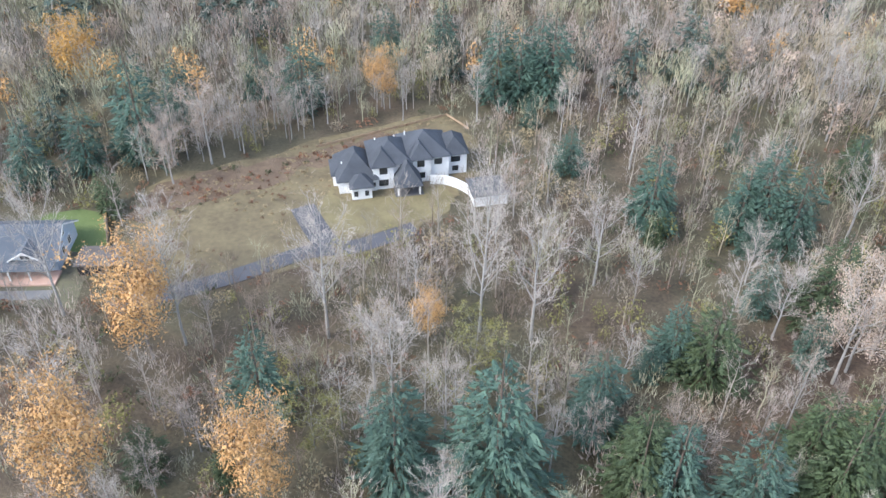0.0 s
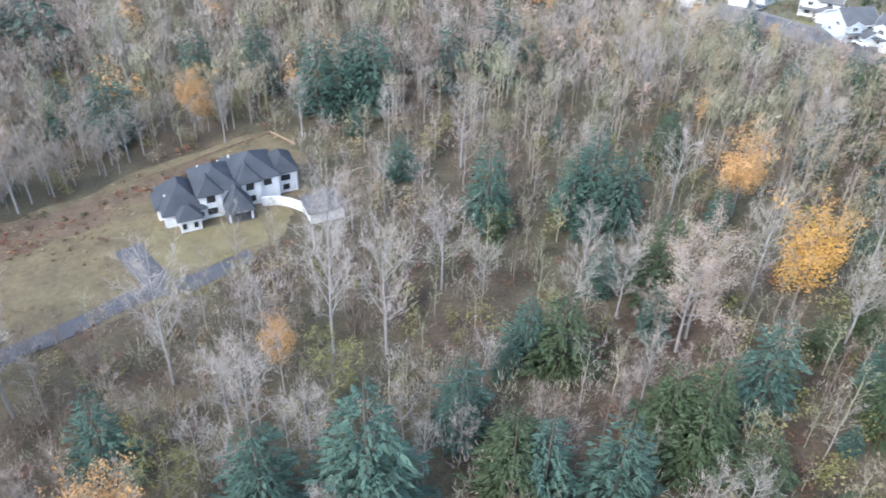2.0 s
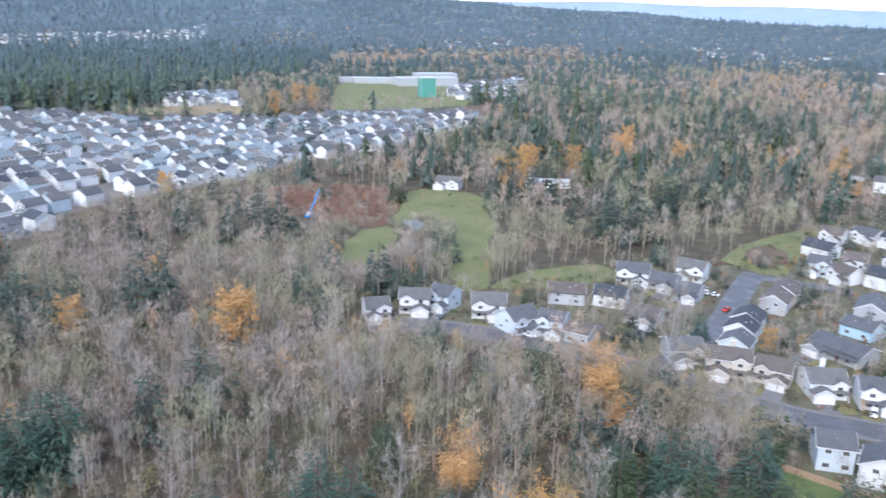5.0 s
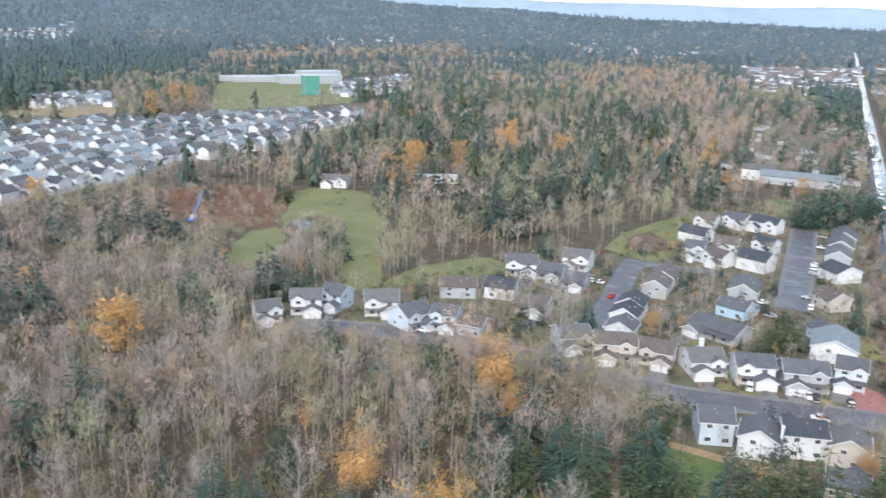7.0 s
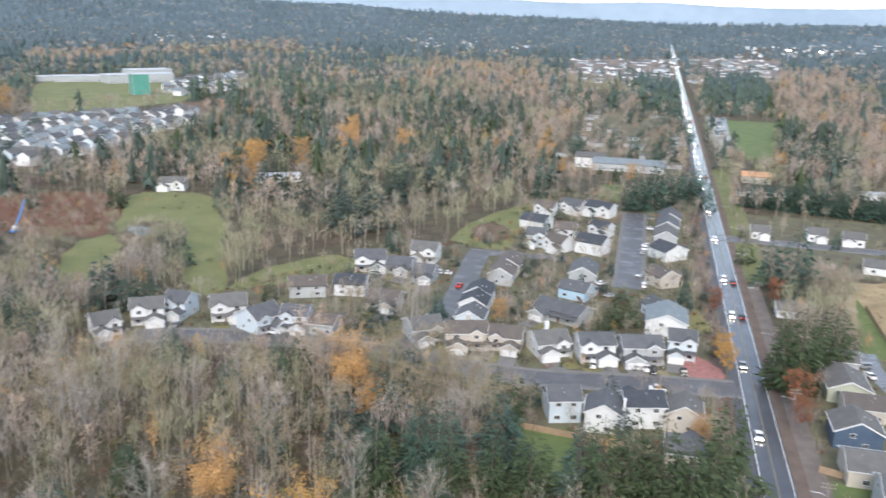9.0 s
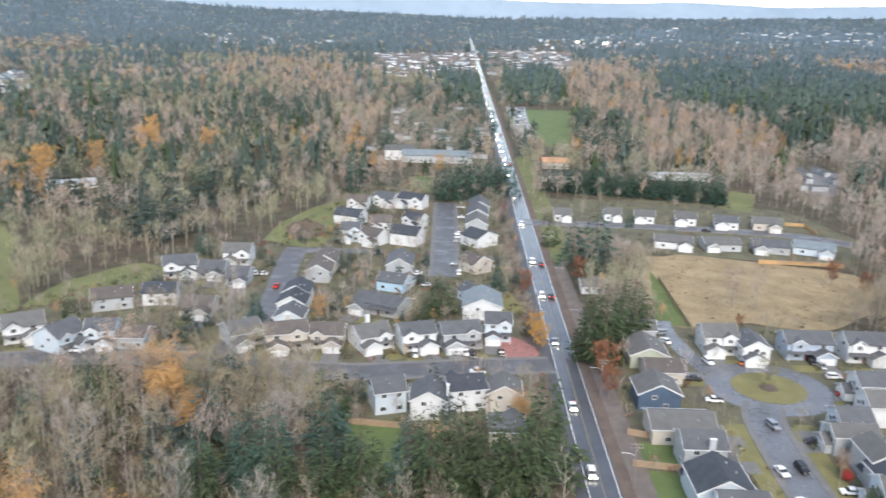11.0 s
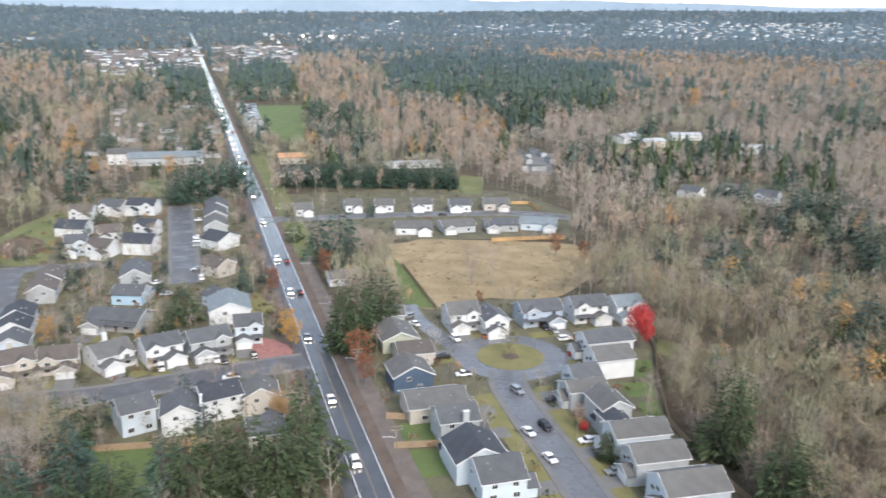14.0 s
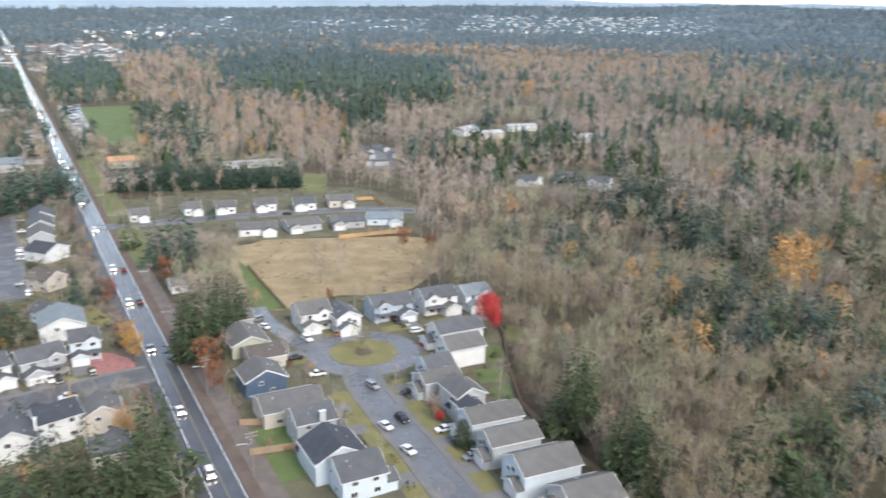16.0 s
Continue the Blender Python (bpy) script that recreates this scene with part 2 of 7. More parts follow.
    "headlight": material("lit_headlight", (0.9, 0.9, 0.85), (1, 1, 0.95), 1, 3, 0.3, glow=(1.0, 0.9, 0.74, 22)),
    "taillight": material("lit_taillight", (0.5, 0.02, 0.02), (0.6, 0.03, 0.03), 1, 3, 0.3, glow=(1.0, 0.06, 0.03, 2.5)),
    "dull_lamp": material("unlit_car_lamp", (0.5, 0.5, 0.5), (0.6, 0.6, 0.6), 1, 3, 0.2),
    "crane_blue": material("blue_machine_paint", (0.03, 0.2, 0.55), (0.05, 0.27, 0.65), 1, 3, 0.4),
    "teal": material("teal_sheeting", (0.06, 0.22, 0.18), (0.09, 0.3, 0.245), 0.2, 2, 0.6),
    "lamp": material("lit_lamp", (1, 1, 1), (1, 1, 1), 1, 1, 0.5, glow=(1.0, 0.93, 0.8, 60)),
}


# ---- mesh helpers ----
class Shape:
    """Vertices and faces gathered for one mesh."""

    def __init__(self):
        self.v, self.f = [], []

    def add(self, verts, faces):
        n = len(self.v)
        self.v += [tuple(p) for p in verts]
        self.f += [tuple(n + i for i in q) for q in faces]
        return self

    def box(self, x0, x1, y0, y1, z0, z1):
        return self.add([(x0, y0, z0), (x1, y0, z0), (x1, y1, z0), (x0, y1, z0), (x0, y0, z1), (x1, y0, z1), (x1, y1, z1), (x0, y1, z1)],
                        [(0, 3, 2, 1), (4, 5, 6, 7), (0, 1, 5, 4), (1, 2, 6, 5), (2, 3, 7, 6), (3, 0, 4, 7)])

    def prism(self, outline, z0, z1):
        """An upright slab over a plan outline."""
        n = len(outline)
        area = sum(a[0] * b[1] - b[0] * a[1] for a, b in zip(outline, outline[1:] + outline[:1]))
        o = outline if area > 0 else outline[::-1]
        return self.add([(x, y, z0) for x, y in o] + [(x, y, z1) for x, y in o],
                        [tuple(range(n, 2 * n))] + [(i, (i + 1) % n, n + (i + 1) % n, n + i) for i in range(n)])

    def extrude(self, profile, axis, a, b):
        """A profile of (across, z), counter-clockwise, drawn out along 'x' or 'y' from a to b."""
        n = len(profile)
        put = (lambda c, z, k: (k, c, z)) if axis == "x" else (lambda c, z, k: (c, k, z))
        v = [put(c, z, a) for c, z in profile] + [put(c, z, b) for c, z in profile]
        return self.add(v, [tuple(range(n - 1, -1, -1)), tuple(range(n, 2 * n))] + [(i, (i + 1) % n, n + (i + 1) % n, n + i) for i in range(n)])

    def tube(self, pts, radii, sides=5):
        pts = [Vector(p) for p in pts]
        rings = []
        for i, p in enumerate(pts):
            d = (pts[min(i + 1, len(pts) - 1)] - pts[max(i - 1, 0)]).normalized()
            a = d.orthogonal().normalized()
            b = d.cross(a)
            rings += [p + (a * math.cos(k * math.tau / sides) + b * math.sin(k * math.tau / sides)) * radii[i] for k in range(sides)]
        f = [(i * sides + k, i * sides + (k + 1) % sides, (i + 1) * sides + (k + 1) % sides, (i + 1) * sides + k)
             for i in range(len(pts) - 1) for k in range(sides)]
        return self.add(rings, f + [tuple(range((len(pts) - 1) * sides, len(pts) * sides))])

    def mesh(self, name, mat):
        me = bpy.data.meshes.new(name)
        me.from_pydata(self.v, [], self.f)
        me.materials.append(mat)
        return me


def empty(name, x, y, z=0.0, turn=0.0):
    ob = new(name)
    ob.empty_display_size = 0.5
    ob.matrix_basis = pose(x, y, z, 0, 0, turn)
    return ob


def part(name, shape, mat, parent, label="", at=None):
    ob = new(name, shape.mesh(name, mat) if isinstance(shape, Shape) else shape)
    ob.parent = parent
    if at is not None:
        ob.matrix_basis = at
    return tagged(ob, label)


def structure(name, shape, mat, label):
    ob = new(name, shape.mesh(name, mat))
    return tagged(ob, label, name.split("_")[0], kind="structure")


def soup(name, verts, tris, mat):
    """A mesh from arrays of vertices and triangles."""
    me = bpy.data.meshes.new(name)
    verts, tris = np.asarray(verts, np.float32), np.asarray(tris, np.int32)
    me.vertices.add(len(verts))
    me.vertices.foreach_set("co", verts.ravel())
    me.loops.add(tris.size)
    me.loops.foreach_set("vertex_index", tris.ravel())
    me.polygons.add(len(tris))
    me.polygons.foreach_set("loop_start", np.arange(0, tris.size, 3, dtype=np.int32))
    me.update(calc_edges=True)
    me.materials.append(mat)
    return me


def inside(x, y, poly):
    """Which of the points x, y lie inside the outline."""
    x, y = np.asarray(x, float), np.asarray(y, float)
    hit = np.zeros(x.shape, bool)
    for (x0, y0), (x1, y1) in zip(poly, poly[1:] + poly[:1]):
        if y0 != y1:
            hit ^= ((y0 > y) != (y1 > y)) & (x < (x1 - x0) * (y - y0) / (y1 - y0) + x0)
    return hit


# ---- the plan: outlines in metres, the drone over the origin ----
WEST = [(123, 229), (153, 251), (189, 239), (228, 230), (281, 233), (285, 214), (326, 203), (400, 247), (457, 214), (472, 172), (318, 102), (222, 59), (191, 61), (176, 61), (166, 96), (186, 112), (182, 152), (169, 175)]
BASIN = [(293, 217), (334, 231), (380, 229), (327, 202), (302, 191), (293, 199)]
YARD = [(163, 98), (172, 87), (150, 74), (139, 84)]
DRYFIELD = [(352, 61), (364, 40), (367, -19), (335, -26), (295, -14), (287, 12), (273, 36), (306, 53)]
STRIP = [(332, 56), (272, 42), (274, 30), (307, 44)]
UPPER = [(439, 139), (468, 78), (477, 12), (428, -24), (377, -18), (359, 62), (376, 106)]
GREENFIELD = [(847, 288), (865, 241), (621, 174), (622, 200)]
PARKING = [(863, 314), (872, 296), (656, 214), (662, 231)]
CLEARING = [(-64, 134), (-58, 144), (-40, 153), (-25, 162), (-0, 173), (5, 165), (7, 149), (1, 138), (0, 132), (-5, 127), (-16, 118), (-38, 112), (-46, 107), (-50, 110), (-60, 120)]
LAWN = [(-24, 141), (-20, 136), (-8, 139), (0, 142), (1, 134), (-6, 130), (-16, 125), (-22, 127), (-26, 132)]
LEFTYARD = [(-79, 104), (-89, 126), (-79, 131), (-68, 132), (-63, 119), (-65, 110), (-64, 103)]
LEFTNBHD = [(-64, 359), (-34, 368), (-7, 389), (50, 390), (75, 426), (97, 445), (141, 463), (168, 461), (228, 507), (289, 528), (354, 558), (442, 610), (497, 654), (486, 674), (386, 709), (282, 705), (268, 726), (187, 738), (139, 805), (80, 834), (0, 823), (-96, 779), (-118, 766)]
SCHOOL = [(384, 760), (438, 869), (513, 1002), (559, 1060), (700, 1040), (677, 967), (588, 794), (541, 752), (449, 741)]
HOUSE_ROW = [(244, 845), (271, 933), (341, 917), (313, 830)]
HOMES = [(558, 815), (633, 904), (711, 961), (816, 990), (693, 834), (588, 794)]
DIRT = [(203, 797), (214, 838), (246, 848), (309, 827), (280, 758)]
DIRT_EAST = [(463, 691), (520, 744), (600, 747), (542, 674), (474, 659)]
RVLOT = [(616, 13), (618, -16), (532, -12), (536, 6)]
TRAILER = [(1631, 942), (1982, 803), (1154, 477), (1130, 609)]
TRAILER2 = [(2079, 824), (2163, 608), (1366, 393), (1272, 492)]
LOWN = [(809, 418), (823, 334), (654, 256), (519, 201), (495, 261), (506, 288)]
FARM = [(202, 336), (224, 368), (247, 395), (263, 397), (276, 365), (252, 325), (226, 291), (184, 237), (173, 242), (197, 281), (226, 319), (224, 342)]
PASTURE = [(146, 284), (160, 309), (180, 331), (198, 332), (184, 304), (166, 288)]
FARM_STRIP = [(185, 237), (212, 246), (242, 238), (235, 220), (211, 225), (193, 231)]
SCRUB = [(182, 444), (217, 438), (244, 405), (201, 340), (186, 346), (166, 388)]
GROVE = [(-38, 396), (-45, 503), (-16, 530), (30, 503), (22, 392)]
GROVE_NORTH = [(-75, 560), (-80, 705), (-14, 733), (52, 740), (36, 548)]
BRACKEN = [(-64, 129), (-61, 139), (-49, 147), (-35, 153), (-16, 162), (-6, 167), (-3, 162), (-16, 154), (-34, 145), (-52, 132)]
FENCE_STRIP = [(232, -37), (198, -37), (183, -41.5), (169.5, -46.5), (150, -56), (150, -50), (180, -38), (204, -34)]
GLADE = [(252, -40), (262, -46), (259, -57), (253, -71), (246, -68), (247, -55), (246, -44)]
TOWN_A = [(-90, 1860), (-100, 2240), (346, 2640), (1096, 3200), (768, 2250), (267, 2050)]
TOWN_B = [(2990, 1012), (3800, 620), (2823, 428), (2135, 723)]
TOWN_C = [(3300, -300), (3900, -420), (3700, -1500), (3150, -1250)]
TOWN_D = [(3050, 300), (3700, 380), (3800, -250), (3150, -150)]
TOWN_E = [(2272, 1897), (2164, 1337), (1824, 1128), (1784, 1492)]
TOWN_F = [(1507, 2214), (1804, 2260), (1550, 1943), (1292, 1899)]
FIR_BLOCKS = [[(1291, 238), (1845, 221), (1523, -125), (876, -82), (877, 9), (962, 148)], [(1375, 512), (1440, 406), (902, 260), (904, 334)],
              [(1127, 520), (1207, 489), (787, 296), (747, 326)], [(835, 46), (840, -13), (672, -4), (666, 30)]]
PALE_WOODS = [[(862, 155), (824, 57), (649, 11), (495, 9), (531, 38), (549, 72), (548, 104)], [(2168, 36), (2209, -490), (1914, -753), (1218, -483), (1170, -183), (1530, -156), (1800, 18)],
              [(1614, 500), (1710, 373), (912, 159), (639, 106), (841, 187), (869, 243)], [(754, 457), (827, 407), (532, 256), (436, 262)],
              [(744, 1502), (1037, 1593), (1622, 1719), (1222, 1291), (924, 1304), (622, 1234)], [(1108, 899), (1338, 935), (1123, 651), (795, 458), (763, 609)]]
COURT = [(146, 14), (190, 33), (236, 50), (262, 54), (276, 38), (285, 14), (292, -12), (284, -44), (242, -40), (200, -37), (183, -41.5), (146, -58)]
SHOP_LAWN = [(420, 209), (457, 226), (467, 216), (421, 197)]
YARDS = [(635, -55), (712, -63), (749, -108), (728, -139), (679, -132), (629, -88)]
YARDS_SOUTH = [(476, -78), (522, -95), (525, -155), (476, -145)]
HEDGE_LAWN = [(465, 42), (519, 45), (514, 30), (464, 28)]
FLOODLIGHTS = [(2140, 594), (2119, 517)]
ALONG = Vector((math.cos(radians(23.2)), math.sin(radians(23.2))))     # the main road's direction
ACROSS = Vector((-ALONG.y, ALONG.x))


def plan(s, d):
    """The plan point s along the main road and d to the left of its centre line."""
    p = ALONG * s + ACROSS * (d - 34.0)
    return p.x, p.y
# ---- ground, distance and roads ----
def disc_ground():
    s = Shape()
    rings = [0, 40, 100, 200, 400, 800, 1600, 3000, 4990]
    n = 72
    for r in rings[1:]:
        s.v += [(r * math.cos(k * math.tau / n), r * math.sin(k * math.tau / n), 0.0) for k in range(n)]
    s.v.append((0, 0, 0))
    c = len(s.v) - 1
    s.f += [(c, k, (k + 1) % n) for k in range(n)]
    for i in range(len(rings) - 2):
        s.f += [(i * n + k, (i + 1) * n + k, (i + 1) * n + (k + 1) % n, i * n + (k + 1) % n) for k in range(n)]
    return s


structure("ground", disc_ground(), M["floor"], "leaf-strewn woodland floor of brown litter and moss")


def ridge(name, r, height, rough, mat, label, seed, foot=260):
    """A range of wooded hills right round, its crest uneven with treetops."""
    rnd = random.Random(seed)
    s = Shape()
    n = 1400
    for k in range(n):
        a = k * math.tau / n
        h = height(math.degrees(a)) * (0.93 + 0.1 * noise.noise((math.cos(a) * 9, math.sin(a) * 9, seed)))
        c, q = math.cos(a), math.sin(a)
        s.v += [((r - foot) * c, (r - foot) * q, -1.0), ((r - foot * 0.5) * c, (r - foot * 0.5) * q, h * 0.45),
                ((r - 30) * c, (r - 30) * q, h * 0.93), (r * c, r * q, h + rnd.uniform(0, rough)),
                ((r + 60) * c, (r + 60) * q, h * 0.6)]
    for k in range(n):
        a, b = k * 5, (k + 1) % n * 5
        s.f += [(a + j, b + j, b + j + 1, a + j + 1)[::-1] for j in range(4)]
    return structure(name, s, mat, label)


def bearing(a):
    """Degrees from straight ahead at the start, clockwise, for a plan angle."""
    return (90 - a + 180) % 360 - 180


# crest heights by bearing, fitted to the skyline in the camera's view
def hill_high(a):
    b = bearing(a)
    return float(np.interp(b, (-60, 18, 34, 47, 55, 68, 82, 97, 115), (165, 165, 150, 106, 82, 62, 84, 122, 140)))


def hill_far(a):
    return 168.0


FOOT = 1050


def rise(x, y):
    """How high the slope, which stands in for flat land farther out, is at a place."""
    f = (math.hypot(x, y) - 4250 + FOOT) / FOOT
    if f <= 0:
        return 0.0
    return hill_high(math.degrees(math.atan2(y, x))) * float(np.interp(f, (0, 0.5, 0.97, 1.0), (0, 0.42, 0.88, 0.94))) - 2


ridge("backdrop_hills", 4250, hill_high, 9, M["far_hill"], "dark wooded hills along the skyline, haze in their colour", 3, FOOT)
ridge("backdrop_far_hills", 4880, hill_far, 3, M["farther_hill"], "hills on the horizon, pale blue with painted haze", 5)


def strip_outline(line, width):
    """The outline of a band of that width along a line of plan points."""
    pts = [Vector(p) for p in line]
    left, right = [], []
    for i, p in enumerate(pts):
        d = (pts[min(i + 1, len(pts) - 1)] - pts[max(i - 1, 0)]).normalized()
        nrm = Vector((-d.y, d.x)) * width / 2
        left.append(tuple(p + nrm))
        right.append(tuple(p - nrm))
    return left, right


def band(shape, line, width, z0, z1):
    left, right = strip_outline(line, width)
    for i in range(len(line) - 1):
        shape.prism([right[i], right[i + 1], left[i + 1], left[i]], z0, z1)
    return shape


def offset(line, d):
    left, right = strip_outline(line, abs(d) * 2)
    return left if d > 0 else right


def smooth(line, n=6):
    """A rounder line through the same points."""
    p = [Vector(q) for q in line]
    p = [p[0] * 2 - p[1]] + p + [p[-1] * 2 - p[-2]]
    out = []
    for i in range(1, len(p) - 2):
        for k in range(n):
            t = k / n
            out.append(tuple(0.5 * (2 * p[i] + (p[i + 1] - p[i - 1]) * t + (2 * p[i - 1] - 5 * p[i] + 4 * p[i + 1] - p[i + 2]) * t * t
                                    + (3 * p[i] - p[i - 1] - 3 * p[i + 1] + p[i + 2]) * t ** 3)))
    return out + [tuple(p[-2])]


def wavy(poly, amount, seed, n=5):
    """The same outline, closed, with an uneven edge."""
    rnd = random.Random(seed)
    line = smooth(poly + [poly[0]], n)[:-1]
    return [(x + rnd.uniform(-amount, amount), y + rnd.uniform(-amount, amount)) for x, y in line]


def patch(name, poly, z, mat, label, uneven=0.0, seed=1):
    o = wavy(poly, uneven, seed) if uneven else poly
    return structure(name, Shape().prism(o, 0.0, z), mat, label)


patch("ground_west", WEST, 0.03, M["yard"], "yards of thin grass and bare soil between houses", 1.0, 1)
patch("ground_court", COURT, 0.03, M["yard"], "front yards of grass and soil round a court", 0.0, 2)
patch("ground_upper", UPPER, 0.03, M["yard"], "grass plots among bungalows", 0.0, 3)
patch("ground_farm", FARM, 0.05, M["meadow"], "green pasture with worn patches", 2.0, 4)
patch("ground_pasture", PASTURE, 0.05, M["meadow"], "small green pasture among trees", 1.5, 31)
patch("ground_farm_strip", FARM_STRIP, 0.05, M["meadow"], "strip of green pasture behind houses", 1.0, 32)
patch("ground_scrub", SCRUB, 0.05, M["fern"], "rusty brown scrubland beside a pasture", 2.0, 33)
patch("ground_basin", BASIN, 0.06, M["meadow"], "grassy banks of a drainage basin", 1.0, 5)
patch("ground_basin_bed", [(300, 207), (318, 222), (334, 222), (328, 208), (312, 199)], 0.09, M["bracken"], "brown reeds in a drainage basin", 0.8, 6)
patch("ground_yard", YARD, 0.05, M["green"], "mown green back garden", 0.0, 7)
patch("ground_dry_field", DRYFIELD, 0.06, M["dry"], "field of tall straw-coloured dead grass", 1.5, 8)
patch("ground_strip", STRIP, 0.09, M["green"], "bright green mown strip beside a field", 0.0, 9)
patch("ground_green_field", GREENFIELD, 0.1, M["green"], "bright green sports field", 0.0, 10)
patch("parking_lot", PARKING, 0.12, M["street"], "wet grey car park")
patch("ground_clearing", CLEARING, 0.05, M["rough"], "clearing of rough brown and yellow grass", 1.2, 11)
patch("ground_bracken", BRACKEN, 0.07, M["bracken"], "band of rusty dead bracken along the clearing", 2.6, 34)
patch("ground_lawn", LAWN, 0.09, M["tired_lawn"], "yellow-brown lawn in front of a mansion", 0.8, 12)
patch("ground_left_yard", LEFTYARD, 0.05, M["yard"], "yard of soil and moss round a house", 0.0, 13)
patch("ground_left_lawn", [(-80, 121), (-79, 130), (-69, 131), (-65, 119)], 0.09, M["green"], "square of mown green lawn", 0.3, 14)
patch("ground_suburb", LEFTNBHD, 0.04, M["plots"], "paved plots and drives of a dense suburb")
patch("ground_rows", HOUSE_ROW, 0.04, M["plots"], "paved plots of a row of houses")
patch("ground_homes", HOMES, 0.045, M["plots"], "paved plots of houses beside a school")
patch("ground_dirt", DIRT, 0.05, M["dry"], "strip of bare tan soil beside a suburb", 2.0, 41)
patch("ground_dirt_east", DIRT_EAST, 0.055, M["bracken"], "cleared reddish soil beside a suburb", 2.0, 42)
patch("ground_shop_lawn", SHOP_LAWN, 0.06, M["green"], "mown green lawn beside shops")
patch("ground_hedge_lawn", HEDGE_LAWN, 0.06, M["meadow"], "green plot at the end of a hedge")
patch("ground_yards", YARDS, 0.05, M["meadow"], "worn grass yards among farm buildings", 2.0, 43)
patch("ground_yards_south", YARDS_SOUTH, 0.05, M["yard"], "thin grass yards round houses among trees", 2.0, 44)
patch("ground_school", SCHOOL, 0.05, M["meadow"], "grass grounds of a school", 0.0, 15)
patch("ground_lots", LOWN, 0.05, M["yard"], "worn plots with sheds beside a road")
patch("ground_trailers", TRAILER, 0.05, M["gravel"], "gravelled plots of a trailer park")
patch("ground_trailers_east", TRAILER2, 0.05, M["gravel"], "gravelled plots beside a road")
patch("parking_yard", RVLOT, 0.1, M["concrete"], "pale yard packed with parked trailers")
patch("water_pond", [(204, 322), (209, 338), (216, 336), (213, 320)], 0.08, M["water"], "small dark pond in a pasture", 0.6, 16)

# the main road with its paint, shoulder and dirt track
ROAD = [plan(s, 0) for s in (-120, 0, 120, 240, 400, 700, 1200, 2000, 3240)]
road = structure("road_main", band(Shape(), ROAD, 7.6, 0.0, 0.15), M["asphalt"], "wet straight two-lane road with painted edges")
for d in (3.35, -3.35):
    part("edge_line", band(Shape(), offset(ROAD, d), 0.2, 0.151, 0.157), M["line"], road, "white edge line")
for d in (0.14, -0.14):
    part("centre_line", band(Shape(), offset(ROAD, d), 0.12, 0.151, 0.157), M["amber_line"], road, "double yellow centre line")
structure("road_shoulder", band(Shape(), [plan(s, 5.2) for s in (-120, 120, 260, 500, 1100)], 2.6, 0.0, 0.08), M["drive"], "grey asphalt shoulder beside a road")
structure("road_track", band(Shape(), [plan(s, -9.2) for s in (-120, 40, 150, 235, 330)], 4.6, 0.0, 0.06), M["gravel"], "muddy gravel track beside a road")
structure("ground_verge", band(Shape(), [plan(s, -5.4) for s in (-120, 120, 330, 600, 1100)], 3.2, 0.0, 0.05), M["mulch"], "brown leaf-covered verge")
structure("ground_verge_west", band(Shape(), [plan(s, 9.0) for s in (190, 260, 420, 600)], 4.6, 0.0, 0.05), M["mulch"], "brown leaf-covered verge")
structure("ground_verge_east", band(Shape(), [plan(s, -11) for s in (335, 400, 600)], 12, 0.0, 0.045), M["meadow"], "grass verge beside a road")


STREETS = []


def street(name, line, width, label, walks=True):
    line = smooth(line)
    STREETS.append((line, width / 2 + (2.4 if walks else 0.8)))
    ob = structure(name, band(Shape(), line, width, 0.0, 0.09 + 0.006 * len(STREETS)), M["drive" if "drive" in name else "street" if "court" in name else "lane"], label)
    if walks:
        for side in (1, -1):
            k = offset(line, side * (width / 2 + 0.15))
            structure(name.replace("road", "kerb"), band(Shape(), k, 0.3, 0.0, 0.2), M["concrete"], "concrete kerb along a street")
            k = offset(line, side * (width / 2 + 1.05))
            structure(name.replace("road", "pavement"), band(Shape(), k, 1.5, 0.0, 0.18), M["concrete"], "damp concrete pavement along a street")
    return ob


street("road_side", [(222, 63), (212, 80), (200, 98), (190, 114), (181, 140), (172, 172), (158, 196), (146, 212), (136, 222)], 8.6, "wet grey residential street")
street("road_north", [(178, 152), (205, 159), (232, 168), (262, 184), (288, 197)], 9.5, "wet grey residential street with parked cars", False)
street("road_link", [(285, 200), (296, 178), (303, 163)], 8.0, "short grey residential street", False)
street("road_lane", [(284, 126), (330, 146), (370, 164), (402, 178)], 9.0, "wet grey cul-de-sac lined with houses")
street("road_upper", [(382, 128), (406, 67), (421, 11), (418, -20)], 7.5, "grey street between bungalows")
street("road_court", [(126, -28.5), (140, -23.4), (157.3, -17.1), (177.4, -10.1), (192, -4.3), (213, 3.0), (224, 4)], 7.6, "wet blue-grey street of a court")
street("road_court_lane", [(238, 20), (248, 27), (262, 36), (275, 41)], 6.0, "wet grey lane off a court", False)
ring = [(235 + 17.2 * math.cos(k * math.tau / 48), 3.8 + 17.2 * math.sin(k * math.tau / 48)) for k in range(48)]
turning = structure("road_circle", Shape().prism(ring, 0.0, 0.165), M["street"], "wet round turning circle")
isle = [(235 + 10.1 * math.cos(k * math.tau / 48), 3.8 + 10.1 * math.sin(k * math.tau / 48)) for k in range(48)]
kerb = [(235 + 10.35 * math.cos(k * math.tau / 48), 3.8 + 10.35 * math.sin(k * math.tau / 48)) for k in range(48)]
structure("kerb_island", Shape().prism(kerb, 0.0, 0.22), M["concrete"], "round concrete kerb")
structure("ground_island", Shape().prism(isle, 0.0, 0.26), M["lawn"], "round yellow-green grass island")
